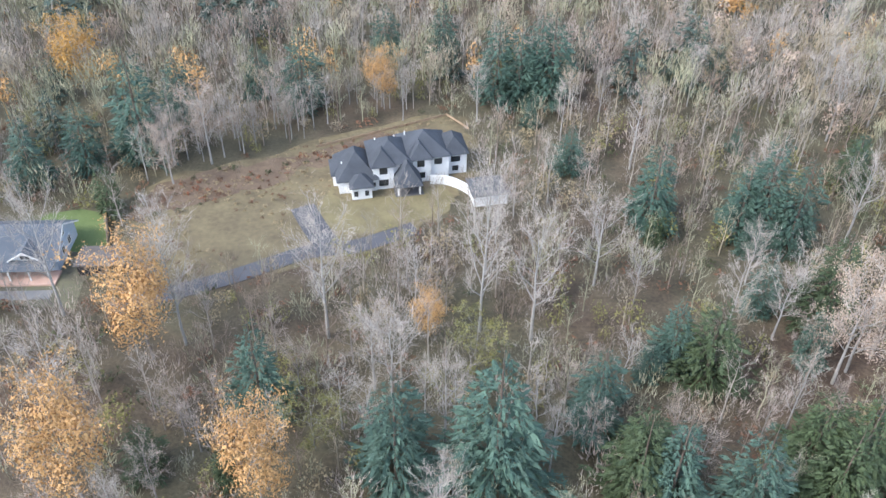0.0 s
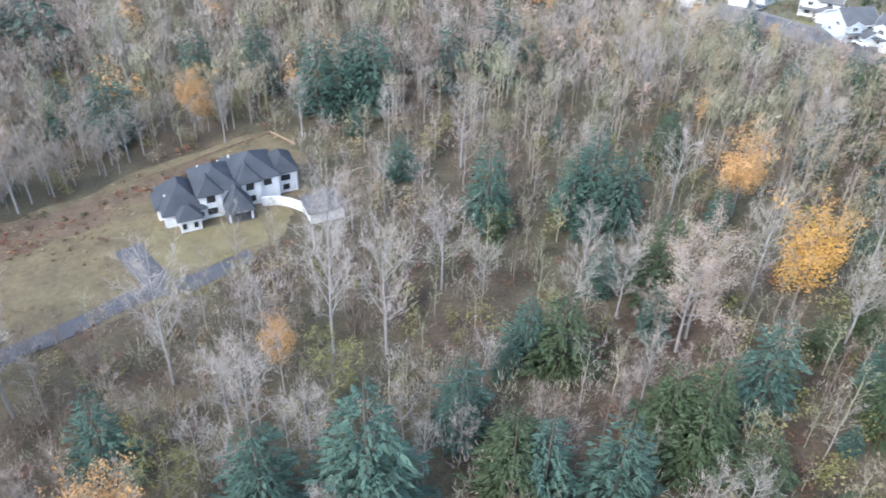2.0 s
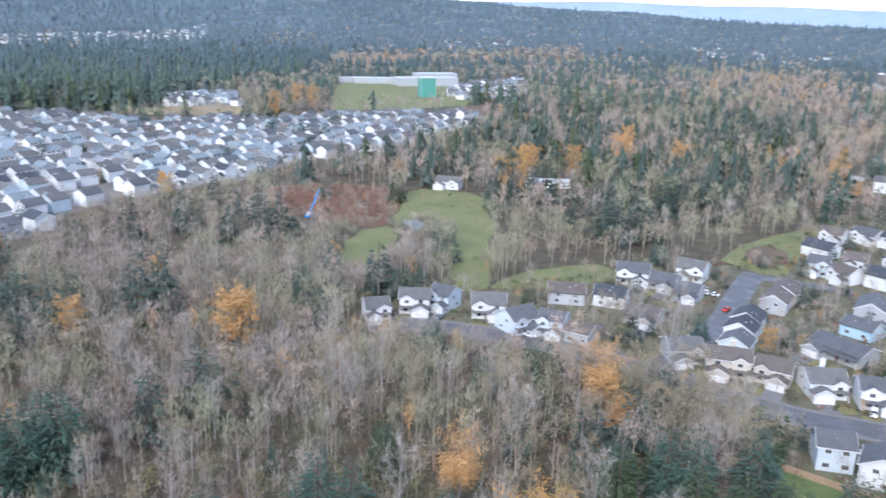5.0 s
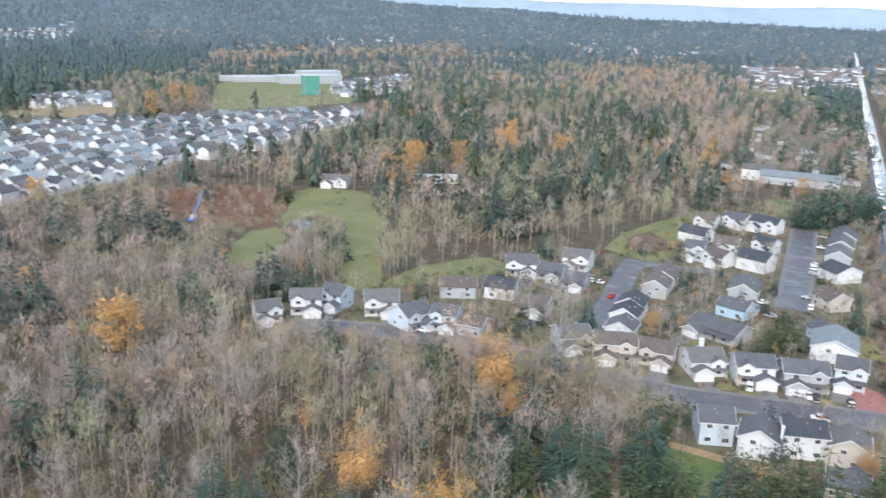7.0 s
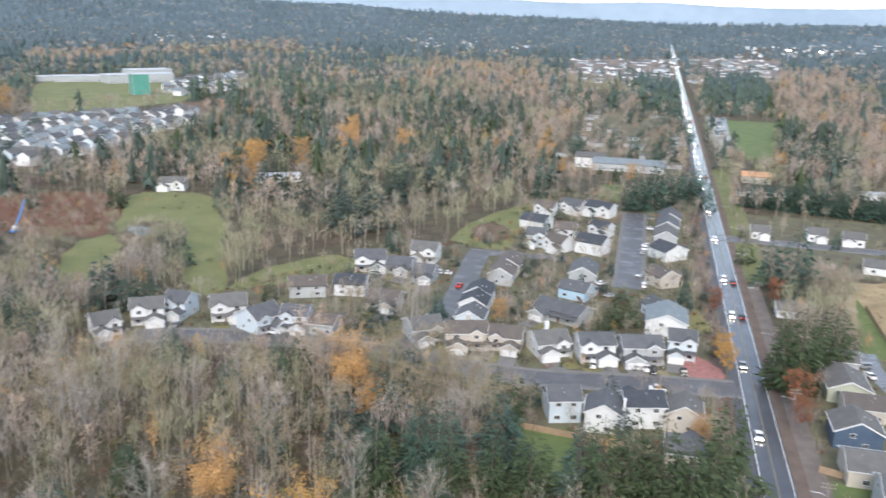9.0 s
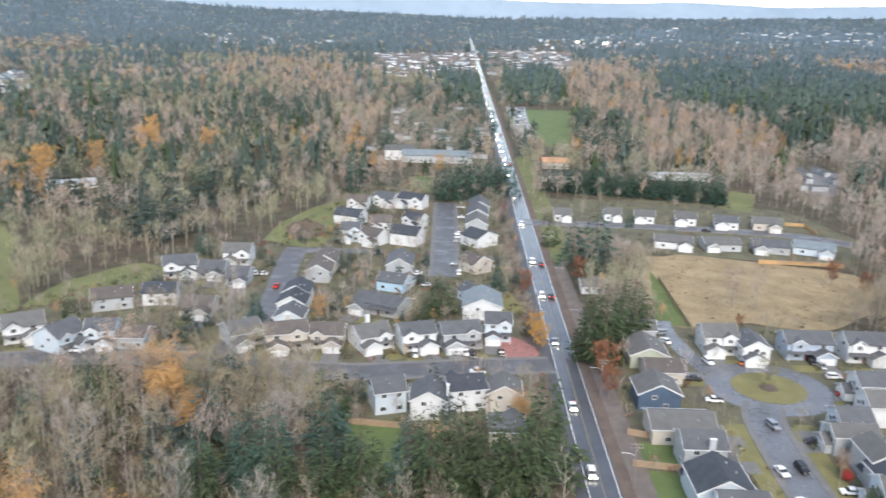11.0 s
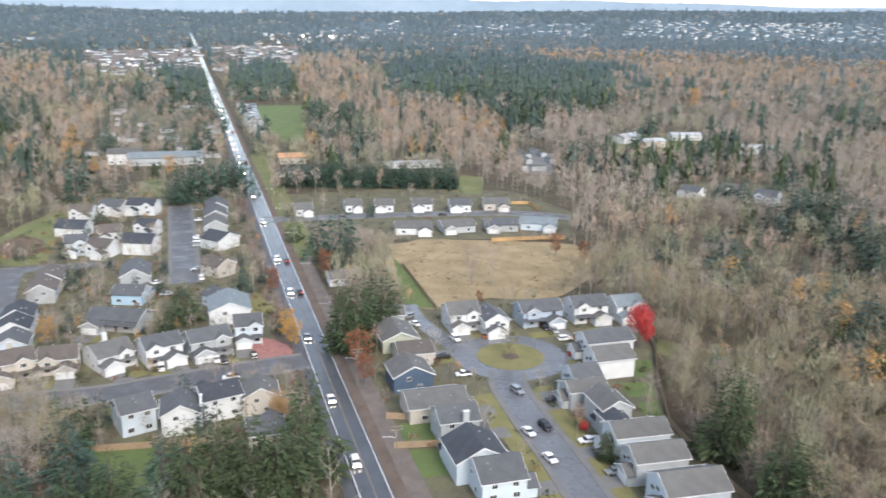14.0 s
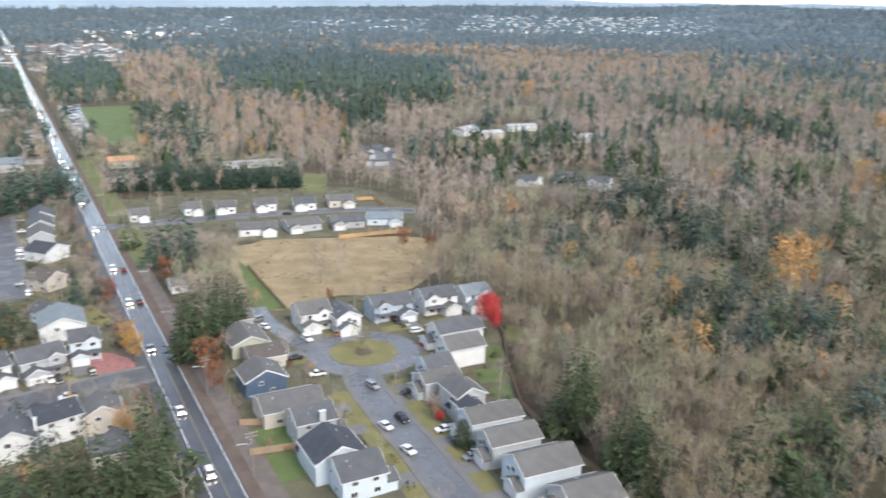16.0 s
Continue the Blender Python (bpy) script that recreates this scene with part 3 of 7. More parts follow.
structure("ground_island_bed", Shape().prism([(235 + 2.6 * math.cos(k) * random.uniform(.85, 1.1), 3.8 + 2.6 * math.sin(k) * random.uniform(.85, 1.1)) for k in np.arange(0, 6.28, 0.3)], 0.2, 0.32), M["mulch"], "dark mulch ring round a tree")
street("road_drive", [(-58, 103), (-46, 108.5), (-37, 113), (-26, 119.5), (-17, 121.5), (-6, 127.5)], 4.0, "dark blue-grey asphalt drive through a clearing", False)
street("road_drive_spur", [(-22, 121), (-25.5, 127), (-29, 134)], 5.0, "dark asphalt spur of a drive", False)
patch("ground_red_leaves", [(219, 77), (231, 83), (237, 81), (231, 70), (224, 69)], 0.135, M["red_litter"], "carpet of fallen red leaves on a drive", 0.5, 17)
court_line = smooth([(140, -23.4), (157.3, -17.1), (177.4, -10.1), (192, -4.3), (211, 2.4)])
for side, nm in ((1, "ground_court_lawn"), (-1, "ground_court_lawn_south")):
    structure(nm, band(Shape(), offset(court_line, side * 8.0), 4.6, 0.0, 0.064), M["lawn"], "yellow-green front lawns along a court")
patch("ground_garden_a", [(188, 30), (190, 21), (179, 17.5), (176.5, 27)], 0.054, M["green"], "mown green back garden")
patch("ground_garden_b", [(175, 26.5), (178, 16.5), (167, 12.5), (163, 22)], 0.054, M["green"], "mown green back garden")
patch("ground_garden_c", [(221.7, -27.4), (222.9, -36.5), (215.0, -37), (212, -29)], 0.054, M["green"], "mown green back garden")
patch("ground_garden_e", [(209.2, -30.9), (212, -37), (201.5, -36.5), (201.7, -32.1)], 0.054, M["green"], "mown green back garden")
patch("ground_garden_f", [(236, -32), (240, -38.5), (228, -38), (226, -32.5)], 0.054, M["green"], "mown green back garden")
patch("ground_garden_d", [(270, 103), (279, 97), (262, 84), (255, 90)], 0.054, M["lawn"], "mown green garden")
patch("ground_meadow_south", [(258, -42), (244, -68), (234, -67), (243, -43)], 0.05, M["meadow"], "grassy gap behind a fence", 1.0, 18)
# ---- houses ----
WINDOW = {}


def window_mesh(w, h):
    """A white frame with a mullion, and the panes behind it, facing -y."""
    key = (w, h)
    if key not in WINDOW:
        f = Shape()
        for x0, x1, z0, z1 in ((-w / 2, w / 2, 0, 0.1), (-w / 2, w / 2, h - 0.1, h), (-w / 2, -w / 2 + 0.1, 0.1, h - 0.1), (w / 2 - 0.1, w / 2, 0.1, h - 0.1), (-0.04, 0.04, 0.1, h - 0.1)):
            f.box(x0, x1, -0.09, 0.04, z0, z1)
        WINDOW[key] = (f.mesh("window", M["trim"]), Shape().box(-w / 2 + 0.08, w / 2 - 0.08, -0.045, 0.03, 0.08, h - 0.08).mesh("pane", M["glass"]))
    return WINDOW[key]


def window(parent, x, y, z, turn, w=1.4, h=1.2):
    frame_mesh, pane_mesh = window_mesh(w, h)
    win = part("window", frame_mesh, None, parent, at=pose(x, y, z, 0, 0, turn))
    part("pane", pane_mesh, None, win, "dark glass")


def gable_roof(shape, axis, a, b, half, eave, rise, over=0.45, thick=0.22):
    """Two slopes over a box of half-width half, the ridge along the axis from a to b."""
    k = rise / half
    lo, hi, w = eave - over * k, eave + rise, half + over
    prof = [(-w, lo), (0, hi), (w, lo), (w, lo + thick), (0, hi + thick), (-w, lo + thick)]
    return shape.extrude(prof if axis == "x" else prof[::-1], axis, a - over, b + over)


def rake(axis, at, half, eave, rise, over=0.45, thick=0.22):
    """Pale boards along the roof edge of one gable."""
    k = rise / half
    lo, hi, w = eave - over * k, eave + rise, half + over
    prof = [(-w, lo - 0.14), (0, hi - 0.14), (w, lo - 0.14), (w, lo + thick - 0.03), (0, hi + thick - 0.03), (-w, lo + thick - 0.03)]
    return Shape().extrude(prof if axis == "x" else prof[::-1], axis, at - 0.05, at + 0.05)


def moved(shape, dx, dy):
    shape.v = [(x + dx, y + dy, z) for x, y, z in shape.v]
    return shape


WORDS = {"beige": "tan", "ice": "pale blue", "white": "white", "grey": "grey", "sage": "sage green", "blue": "sky blue", "steel": "blue-grey", "navy": "navy blue"}
ROOFWORDS = {"slate": "slate-grey", "dark": "charcoal", "grey": "weathered grey", "brown": "brown", "ice": "blue-grey"}
HOUSES = []


def house(x, y, turn, length, width, top, wall, roof, side, detail=0, name="house"):
    """A timber house: ridge along its x, street front at -y (or at -x for side 'g'), garage wing and cross gable at the front."""
    rnd = random.Random(int(x * 10) * 7 + int(y * 10))
    detail = detail or (2 if math.hypot(x, y) < 340 else 1)
    HOUSES.append((x, y, max(length, width) / 2 + 2.5))
    root = empty(name, x, y, 0, turn)
    two = top > 6.6
    rise = min(width * 0.27, top * 0.36)
    eave = top - rise
    hl, hw = length / 2, width / 2
    tagged(root, "%s %s house with %s shingle gables" % ("two-storey" if two else "single-storey", WORDS[wall], ROOFWORDS[roof]), "house", "houses of the suburb")
    walls = Shape().extrude([(-hw, 0), (hw, 0), (hw, eave), (0, eave + rise), (-hw, eave)], "x", -hl, hl)
    part("wall", walls, M[wall], root)
    part("roof", gable_roof(Shape(), "x", -hl, hl, hw, eave, rise), M["roof_" + roof], root)
    for end in (-hl - 0.47, hl + 0.47):
        part("fascia", rake("x", end, hw, eave, rise), M["trim"], root, "white fascia boards")
    if detail > 1 and math.hypot(x, y) < 265:
        low = eave - 0.45 * rise / hw
        for side_y in (-hw - 0.5, hw + 0.5):
            part("gutter", Shape().box(-hl - 0.45, hl + 0.45, side_y - 0.07, side_y + 0.07, low + 0.04, low + 0.24), M["trim"], root, "white gutter")
        if two and rnd.random() < 0.25:
            cx = rnd.choice((-1, 1)) * hl * rnd.uniform(0.1, 0.5)
            part("chimney", Shape().box(cx - 0.7, cx + 0.7, hw - 0.02, hw + 0.62, 0, top + 0.3), M[wall], root, "boxed chimney")
            part("chimney_cap", Shape().box(cx - 0.78, cx + 0.78, hw - 0.08, hw + 0.7, top + 0.3, top + 0.42), M["trim"], root)
    # garage wing on the street front
    flip = rnd.choice((1, -1))
    if side == "g":
        gx, gw, gp = -hl, 5.6, rnd.uniform(1.5, 3.0)
        wing_eave, wing_rise = 2.7, 1.5
        off = flip * (hw - gw / 2 - 0.2)
        wing = moved(Shape().extrude([(-gw / 2, 0), (gw / 2, 0), (gw / 2, wing_eave), (0, wing_eave + wing_rise), (-gw / 2, wing_eave)], "x", gx - gp, gx + 0.05), 0, off)
        part("garage", wing, M[wall], root)
        part("garage_roof", moved(gable_roof(Shape(), "x", gx - gp, gx - 0.5, gw / 2, wing_eave, wing_rise, 0.4), 0, off), M["roof_" + roof], root)
        part("garage_fascia", moved(rake("x", gx - gp - 0.42, gw / 2, wing_eave, wing_rise, 0.4), 0, off), M["trim"], root)
        door = Shape()
        for i in range(4):
            door.box(gx - gp - 0.06, gx - gp + 0.02, off - 2.3, off + 2.3, 0.02 + i * 0.54, 0.53 + i * 0.54)
        part("garage_door", door, M["trim"], root, "white panelled garage door")
        spots = [(gx, off * -0.9, 1.0, -90), (gx, hw * 0.45, eave * 0.58, -90), (gx, -hw * 0.45, eave * 0.58, -90)]
        if two:
            spots += [(gx, 0, eave * 0.72, -90)]
    else:
        gw, gp = min(6.0, length * 0.55), rnd.uniform(2.6, 4.2)
        off = flip * (hl - gw / 2 - 0.1)
        wing_eave, wing_rise = 2.75, gw * 0.26
        wing = moved(Shape().extrude([(-gw / 2, 0), (gw / 2, 0), (gw / 2, wing_eave), (0, wing_eave + wing_rise), (-gw / 2, wing_eave)][::-1], "y", -hw - gp, -hw + 0.05), off, 0)
        part("garage", wing, M[wall], root)
        part("garage_roof", moved(gable_roof(Shape(), "y", -hw - gp, -hw - 0.02, gw / 2, wing_eave, wing_rise, 0.4), off, 0), M["roof_" + roof], root)
        part("garage_fascia", moved(rake("y", -hw - gp - 0.42, gw / 2, wing_eave, wing_rise, 0.4), off, 0), M["trim"], root)
        door = Shape()
        for i in range(4):
            door.box(off - 2.3, off + 2.3, -hw - gp - 0.06, -hw - gp + 0.02, 0.02 + i * 0.54, 0.53 + i * 0.54)
        part("garage_door", door, M["trim"], root, "white panelled garage door")
        fx = -flip * hl * 0.5
        spots = [(fx - 0.4 * flip, -hw, 0.95, 0)]
        if two:
            # cross gable over the upper windows
            cw = 2.1
            cross = moved(Shape().extrude([(-cw, eave - 2.4), (cw, eave - 2.4), (cw, eave + 0.1), (0, eave + 1.35), (-cw, eave + 0.1)][::-1], "y", -hw - 0.6, -hw + 2.4), fx, 0)
            part("cross_gable", cross, M[wall], root)
            part("cross_roof", moved(gable_roof(Shape(), "y", -hw - 0.6, -hw + 3.2, cw, eave + 0.1, 1.25, 0.35, 0.18), fx, 0), M["roof_" + roof], root)
            part("cross_fascia", moved(rake("y", -hw - 0.97, cw, eave + 0.1, 1.25, 0.35, 0.18), fx, 0), M["trim"], root)
            spots += [(fx, -hw - 0.6, eave - 1.55, 0), (off, -hw, eave - 1.5, 0)]
        # porch roof beside the garage
        px0, px1 = (-hl + 0.1, hl - gw - 0.3) if flip > 0 else (-hl + gw + 0.3, hl - 0.1)
        if px1 - px0 > 1.6 and detail > 1:
            part("porch_roof", Shape().extrude([(-hw + 0.02, 3.15), (-hw - 1.7, 2.6), (-hw - 1.7, 2.75), (-hw + 0.02, 3.32)], "x", px0, px1), M["roof_" + roof], root)
            for qx in (px0 + 0.15, px1 - 0.15):
                part("porch_post", Shape().box(qx - 0.08, qx + 0.08, -hw - 1.6, -hw - 1.44, 0, 2.62), M["trim"], root)
    if detail > 1:
        part("front_door", Shape().box(-0.48, 0.48, -0.06, 0.03, 0.1, 2.15), M["door"], root, "dark painted front door",
             at=pose(-hl, -off * 0.2 - flip * 1.0, 0, 0, 0, -90) if side == "g" else pose(-flip * hl * 0.15, -hw, 0))
    for wx, wy, wz, wt in spots[:2] if detail < 2 else spots:
        window(root, wx, wy, wz, wt, 1.6, 1.3)
    if detail > 1:
        for bx in (-hl * 0.55, hl * 0.5):
            window(root, bx, hw, 0.95, 180, 1.6, 1.3)
            if two:
                window(root, bx * 0.9, hw, eave - 1.55, 180, 1.4, 1.2)
        for e in (1, -1):
            if not (side == "g" and e < 0):
                window(root, e * hl, hw * 0.3 * flip, 1.0, 90 * e, 1.4, 1.2)
                if two:
                    window(root, e * hl, -hw * 0.25 * flip, eave - 1.5, 90 * e, 1.4, 1.2)
        # flues on the rear slope
        for q in (0.3, 0.55):
            vx, vy = hl * rnd.uniform(-0.7, 0.7), hw * q
            part("roof_vent", Shape().box(vx - 0.14, vx + 0.14, vy - 0.14, vy + 0.14, eave + rise * (1 - q) - 0.1, eave + rise * (1 - q) + 0.62), M["metal"], root, "grey metal flue")
        if side == "g":
            drive(x, y, turn - 90, -off, -hl - gp, flip, hw * 2)
        else:
            drive(x, y, turn, off, -hw - gp, -flip, length)
    return root


def drive(x, y, turn, off, front, beside, wide):
    """A concrete drive from the garage door to the street, and the front lawn beside it."""
    m = pose(x, y, 0, 0, 0, turn)
    a, b = m @ Vector((off, front - 0.05, 0)), m @ Vector((off, front - 6.3, 0))
    structure("pavement_drive", band(Shape(), [(a.x, a.y), (b.x, b.y)], 5.2, 0.0, 0.075), M["concrete"], "damp concrete drive before a garage")
    rest = max(wide - 5.6, 3.0)
    c, d = m @ Vector((off + beside * (2.75 + rest / 2), front - 0.4, 0)), m @ Vector((off + beside * (2.75 + rest / 2), front - 5.4, 0))
    structure("ground_front_lawn", band(Shape(), [(c.x, c.y), (d.x, d.y)], rest, 0.0, 0.068), M["lawn"], "small front lawn of yellow-green grass")


house(176.6, 93.5, 131.5, 8.1, 9.0, 8.5, 'ice', 'slate', 'b')
house(178.6, 82.4, -156.8, 9.7, 9.0, 8.0, 'white', 'slate', 'g')
house(187.0, 76.2, 129.2, 9.8, 9.0, 8.5, 'white', 'dark', 'b')
house(191.4, 66.8, -156.8, 9.0, 9.0, 7.5, 'beige', 'grey', 'g')
house(172.9, 59.4, 113.2, 8.0, 9.0, 7.5, 'beige', 'slate', 'b')
house(211.1, 117.9, -37.9, 10.3, 11.0, 7.0, 'white', 'grey', 'v')
house(216.4, 104.9, -47.7, 10.5, 9.0, 8.0, 'white', 'slate', 'v')
house(223.5, 93.4, -51.5, 11.9, 9.0, 8.0, 'grey', 'slate', 'v')
house(235.3, 85.1, -66.8, 8.0, 9.0, 8.5, 'ice', 'slate', 'v')
house(198.4, 140.0, -49.6, 12.3, 9.0, 8.0, 'beige', 'brown', 'v')
house(205.8, 129.5, -66.8, 9.9, 9.0, 7.0, 'beige', 'brown', 'v')
house(195.2, 154.2, -31.5, 10.0, 11.0, 7.0, 'grey', 'grey', 'v')
house(253.6, 97.8, -156.8, 15.0, 13.0, 7.5, 'white', 'ice', 'g')
house(240.0, 128.9, -90.7, 17.0, 11.0, 6.0, 'grey', 'slate', 'v')
house(262.5, 136.1, 93.3, 10.5, 9.0, 6.0, 'blue', 'slate', 'b')
house(280.6, 143.1, -156.8, 15.0, 10.0, 8.0, 'grey', 'slate', 'g')
house(232.6, 158.4, -156.8, 9.9, 9.0, 8.0, 'white', 'dark', 'g')
house(222.2, 153.3, -156.8, 9.3, 9.0, 8.0, 'white', 'dark', 'g')
house(210.4, 146.3, -156.8, 9.0, 9.0, 8.0, 'ice', 'slate', 'g')
house(272.1, 171.5, -156.8, 12.3, 9.0, 7.0, 'beige', 'brown', 'g')
house(259.6, 166.8, -156.8, 11.5, 9.0, 7.0, 'grey', 'brown', 'g')
house(391.1, 154.5, -156.8, 15.0, 10.0, 7.5, 'grey', 'slate', 'g')
house(374.7, 148.8, -156.8, 14.9, 10.0, 7.5, 'grey', 'slate', 'g')
house(356.5, 142.0, -156.8, 15.0, 10.0, 7.5, 'grey', 'grey', 'g')
house(334.3, 131.5, 64.4, 11.1, 12.0, 7.0, 'white', 'dark', 'b')
house(297.5, 118.3, 61.6, 9.7, 9.0, 7.0, 'beige', 'brown', 'b')
house(264.3, 105.5, 52.4, 8.2, 8.0, 6.0, 'ice', 'slate', 'b')
house(340.1, 200.4, 92.2, 12.8, 10.0, 7.0, 'white', 'dark', 'b')
house(313.9, 184.6, -66.8, 8.0, 9.0, 8.0, 'ice', 'slate', 'v')
house(313.6, 173.1, -99.0, 10.2, 9.0, 7.0, 'white', 'brown', 'v')
house(337.5, 182.4, -66.8, 8.5, 9.0, 6.5, 'white', 'brown', 'v')
house(320.5, 160.1, 93.2, 12.6, 10.0, 8.0, 'white', 'dark', 'b')
house(348.5, 170.1, -91.9, 8.9, 9.0, 7.0, 'white', 'dark', 'v')
house(381.6, 203.2, -90.5, 11.7, 9.0, 7.0, 'white', 'slate', 'v')
house(384.9, 189.2, -88.7, 13.7, 9.0, 7.5, 'white', 'dark', 'v')
house(368.4, 211.9, -78.3, 10.3, 9.0, 7.0, 'white', 'brown', 'v')
house(238.0, 215.3, -49.1, 11.9, 10.0, 8.0, 'white', 'slate', 'v')
house(243.4, 203.7, -66.8, 9.8, 9.0, 6.0, 'grey', 'slate', 'v')
house(262.1, 206.2, -66.8, 10.5, 10.0, 8.0, 'white', 'grey', 'v')
house(242.2, 190.6, -66.8, 8.0, 9.0, 6.0, 'grey', 'slate', 'v')
house(132.4, 231.3, -18.4, 8.0, 9.0, 7.0, 'white', 'grey', 'v')
house(147.4, 230.4, -35.9, 10.2, 9.0, 8.0, 'white', 'grey', 'v')
house(158.2, 227.9, -66.8, 8.0, 9.0, 8.0, 'ice', 'slate', 'v')
house(166.9, 214.2, -36.4, 11.3, 10.0, 8.0, 'white', 'grey', 'v')
house(166.6, 198.3, -2.8, 10.2, 11.0, 8.0, 'ice', 'slate', 'v')
house(174.5, 189.5, -57.4, 8.5, 9.0, 8.0, 'ice', 'slate', 'v')
house(199.8, 211.3, 137.5, 12.9, 9.0, 7.0, 'grey', 'brown', 'b')
house(211.6, 200.6, 123.4, 10.9, 9.0, 7.0, 'white', 'dark', 'b')
house(209.1, 181.9, -66.8, 10.6, 9.0, 6.0, 'beige', 'brown', 'v')
house(178.4, 180.4, 113.2, 8.0, 9.0, 6.0, 'grey', 'brown', 'b')
house(257.2, 44.3, 113.2, 8.1, 8.0, 6.0, 'grey', 'grey', 'b')
house(238.9, 39.3, -156.8, 13.1, 11.0, 6.5, 'sage', 'grey', 'g')
house(228.2, 32.5, 113.2, 10.0, 10.0, 6.0, 'beige', 'brown', 'g')
house(211.2, 30.9, -156.8, 10.1, 11.0, 7.5, 'navy', 'grey', 'g')
house(195.8, 22.2, 113.2, 15.4, 11.0, 6.5, 'beige', 'grey', 'g')
house(184.1, 15.6, 113.2, 9.6, 9.0, 8.5, 'grey', 'slate', 'g')
house(169.3, 9.7, -156.8, 11.5, 12.0, 8.5, 'ice', 'dark', 'g')
house(161.8, 4.5, 113.2, 10.0, 11.0, 8.0, 'ice', 'slate', 'g')
house(257.9, 21.0, -66.8, 10.1, 10.0, 8.5, 'white', 'grey', 'v')
house(255.9, 10.7, 23.2, 10.8, 8.0, 7.5, 'white', 'slate', 'g')
house(266.0, -4.1, -66.8, 13.9, 9.0, 8.0, 'steel', 'slate', 'v')
house(272.0, -20.2, -66.8, 12.3, 9.0, 8.5, 'white', 'slate', 'v')
house(276.4, -33.4, -66.8, 9.8, 9.0, 8.0, 'white', 'ice', 'v')
house(241.1, -24.2, -66.8, 14.8, 9.0, 8.5, 'white', 'slate', 'g')
house(228.6, -24.6, -66.8, 11.5, 9.5, 8.3, 'white', 'grey', 'g')
house(214.9, -16.2, -66.8, 8.0, 8.0, 8.0, 'ice', 'slate', 'g')
house(207.2, -16.5, -66.8, 10.6, 7.0, 7.0, 'grey', 'grey', 'g')
house(196.8, -22.0, -156.8, 10.1, 8.0, 8.5, 'grey', 'grey', 'g')
house(189.5, -23.1, -156.8, 8.0, 6.0, 7.0, 'grey', 'dark', 'g')
house(183.5, -27.5, -70.0, 13.5, 8.2, 8.2, 'ice', 'grey', 'g')
house(173.2, -30.5, -70.0, 12.5, 8.4, 8.0, 'grey', 'grey', 'g')
house(161.5, -36.0, -70.0, 14.0, 10.0, 8.5, 'ice', 'grey', 'g')
house(149.5, -43.0, -70.0, 12.0, 10.0, 8.0, 'grey', 'grey', 'g')
house(397.6, 112.5, -66.8, 8.0, 8.0, 6.0, 'white', 'grey', 'v')
house(411.5, 90.7, -66.8, 8.0, 9.0, 6.0, 'white', 'grey', 'v')
house(414.9, 74.8, -78.2, 9.3, 9.0, 6.0, 'white', 'grey', 'v')
house(421.6, 56.1, -77.9, 10.0, 10.0, 6.0, 'white', 'grey', 'v')
house(423.0, 36.7, -77.8, 10.8, 9.0, 6.0, 'white', 'slate', 'v')
house(429.8, 18.6, -77.8, 12.8, 9.0, 6.0, 'beige', 'grey', 'v')
house(274.5, 395.2, -52.9, 13.9, 9.0, 7.0, 'white', 'grey', 'v')
house(294.5, 70.2, 113.2, 8.0, 7.0, 5.0, 'white', 'grey', 'b')
house(147.5, 63.3, 113.2, 8.0, 5.0, 4.0, 'white', 'grey', 'b')
house(485.0, -91.6, -126.7, 11.2, 9.0, 6.0, 'white', 'slate', 'v')
house(491.0, -113.8, -88.5, 11.4, 10.0, 7.0, 'beige', 'brown', 'v')
house(477.5, -131.3, -123.2, 12.1, 10.0, 7.0, 'ice', 'slate', 'v')
house(375.0, 54.0, -78.3, 16.2, 12.0, 5.2, 'white', 'grey', 'v')
house(381.8, 34.5, -66.8, 15.7, 11.0, 5.2, 'grey', 'grey', 'v')
house(388.8, 13.9, -78.6, 15.2, 12.0, 5.2, 'grey', 'slate', 'v')
house(394.2, -4.0, -90.0, 16.7, 12.0, 5.2, 'ice', 'ice', 'v')


# ---- the mansion in the clearing ----
def hip(shape, x0, x1, y0, y1, eave, rise, over=0.6):
    """A hipped roof over a rectangle, with a thick edge."""
    x0, x1, y0, y1 = x0 - over, x1 + over, y0 - over, y1 + over
    w, d = x1 - x0, y1 - y0
    m = min(w, d) / 2 * 0.98
    lo = eave - 0.1
    if w >= d:
        r = [(x0 + m, (y0 + y1) / 2, eave + rise), (x1 - m, (y0 + y1) / 2, eave + rise)]
        f = [(0, 1, 5, 4), (1, 2, 5), (2, 3, 4, 5), (3, 0, 4)]
    else:
        r = [((x0 + x1) / 2, y0 + m, eave + rise), ((x0 + x1) / 2, y1 - m, eave + rise)]
        f = [(0, 1, 4), (1, 2, 5, 4), (2, 3, 5), (3, 0, 4, 5)]
    shape.add([(x0, y0, eave), (x1, y0, eave), (x1, y1, eave), (x0, y1, eave)] + r, f)
    shape.add([(x0, y0, lo), (x1, y0, lo), (x1, y1, lo), (x0, y1, lo), (x0, y0, eave), (x1, y0, eave), (x1, y1, eave), (x0, y1, eave)],
              [(0, 3, 2, 1), (0, 1, 5, 4), (1, 2, 6, 5), (2, 3, 7, 6), (3, 0, 4, 7)])
    return shape


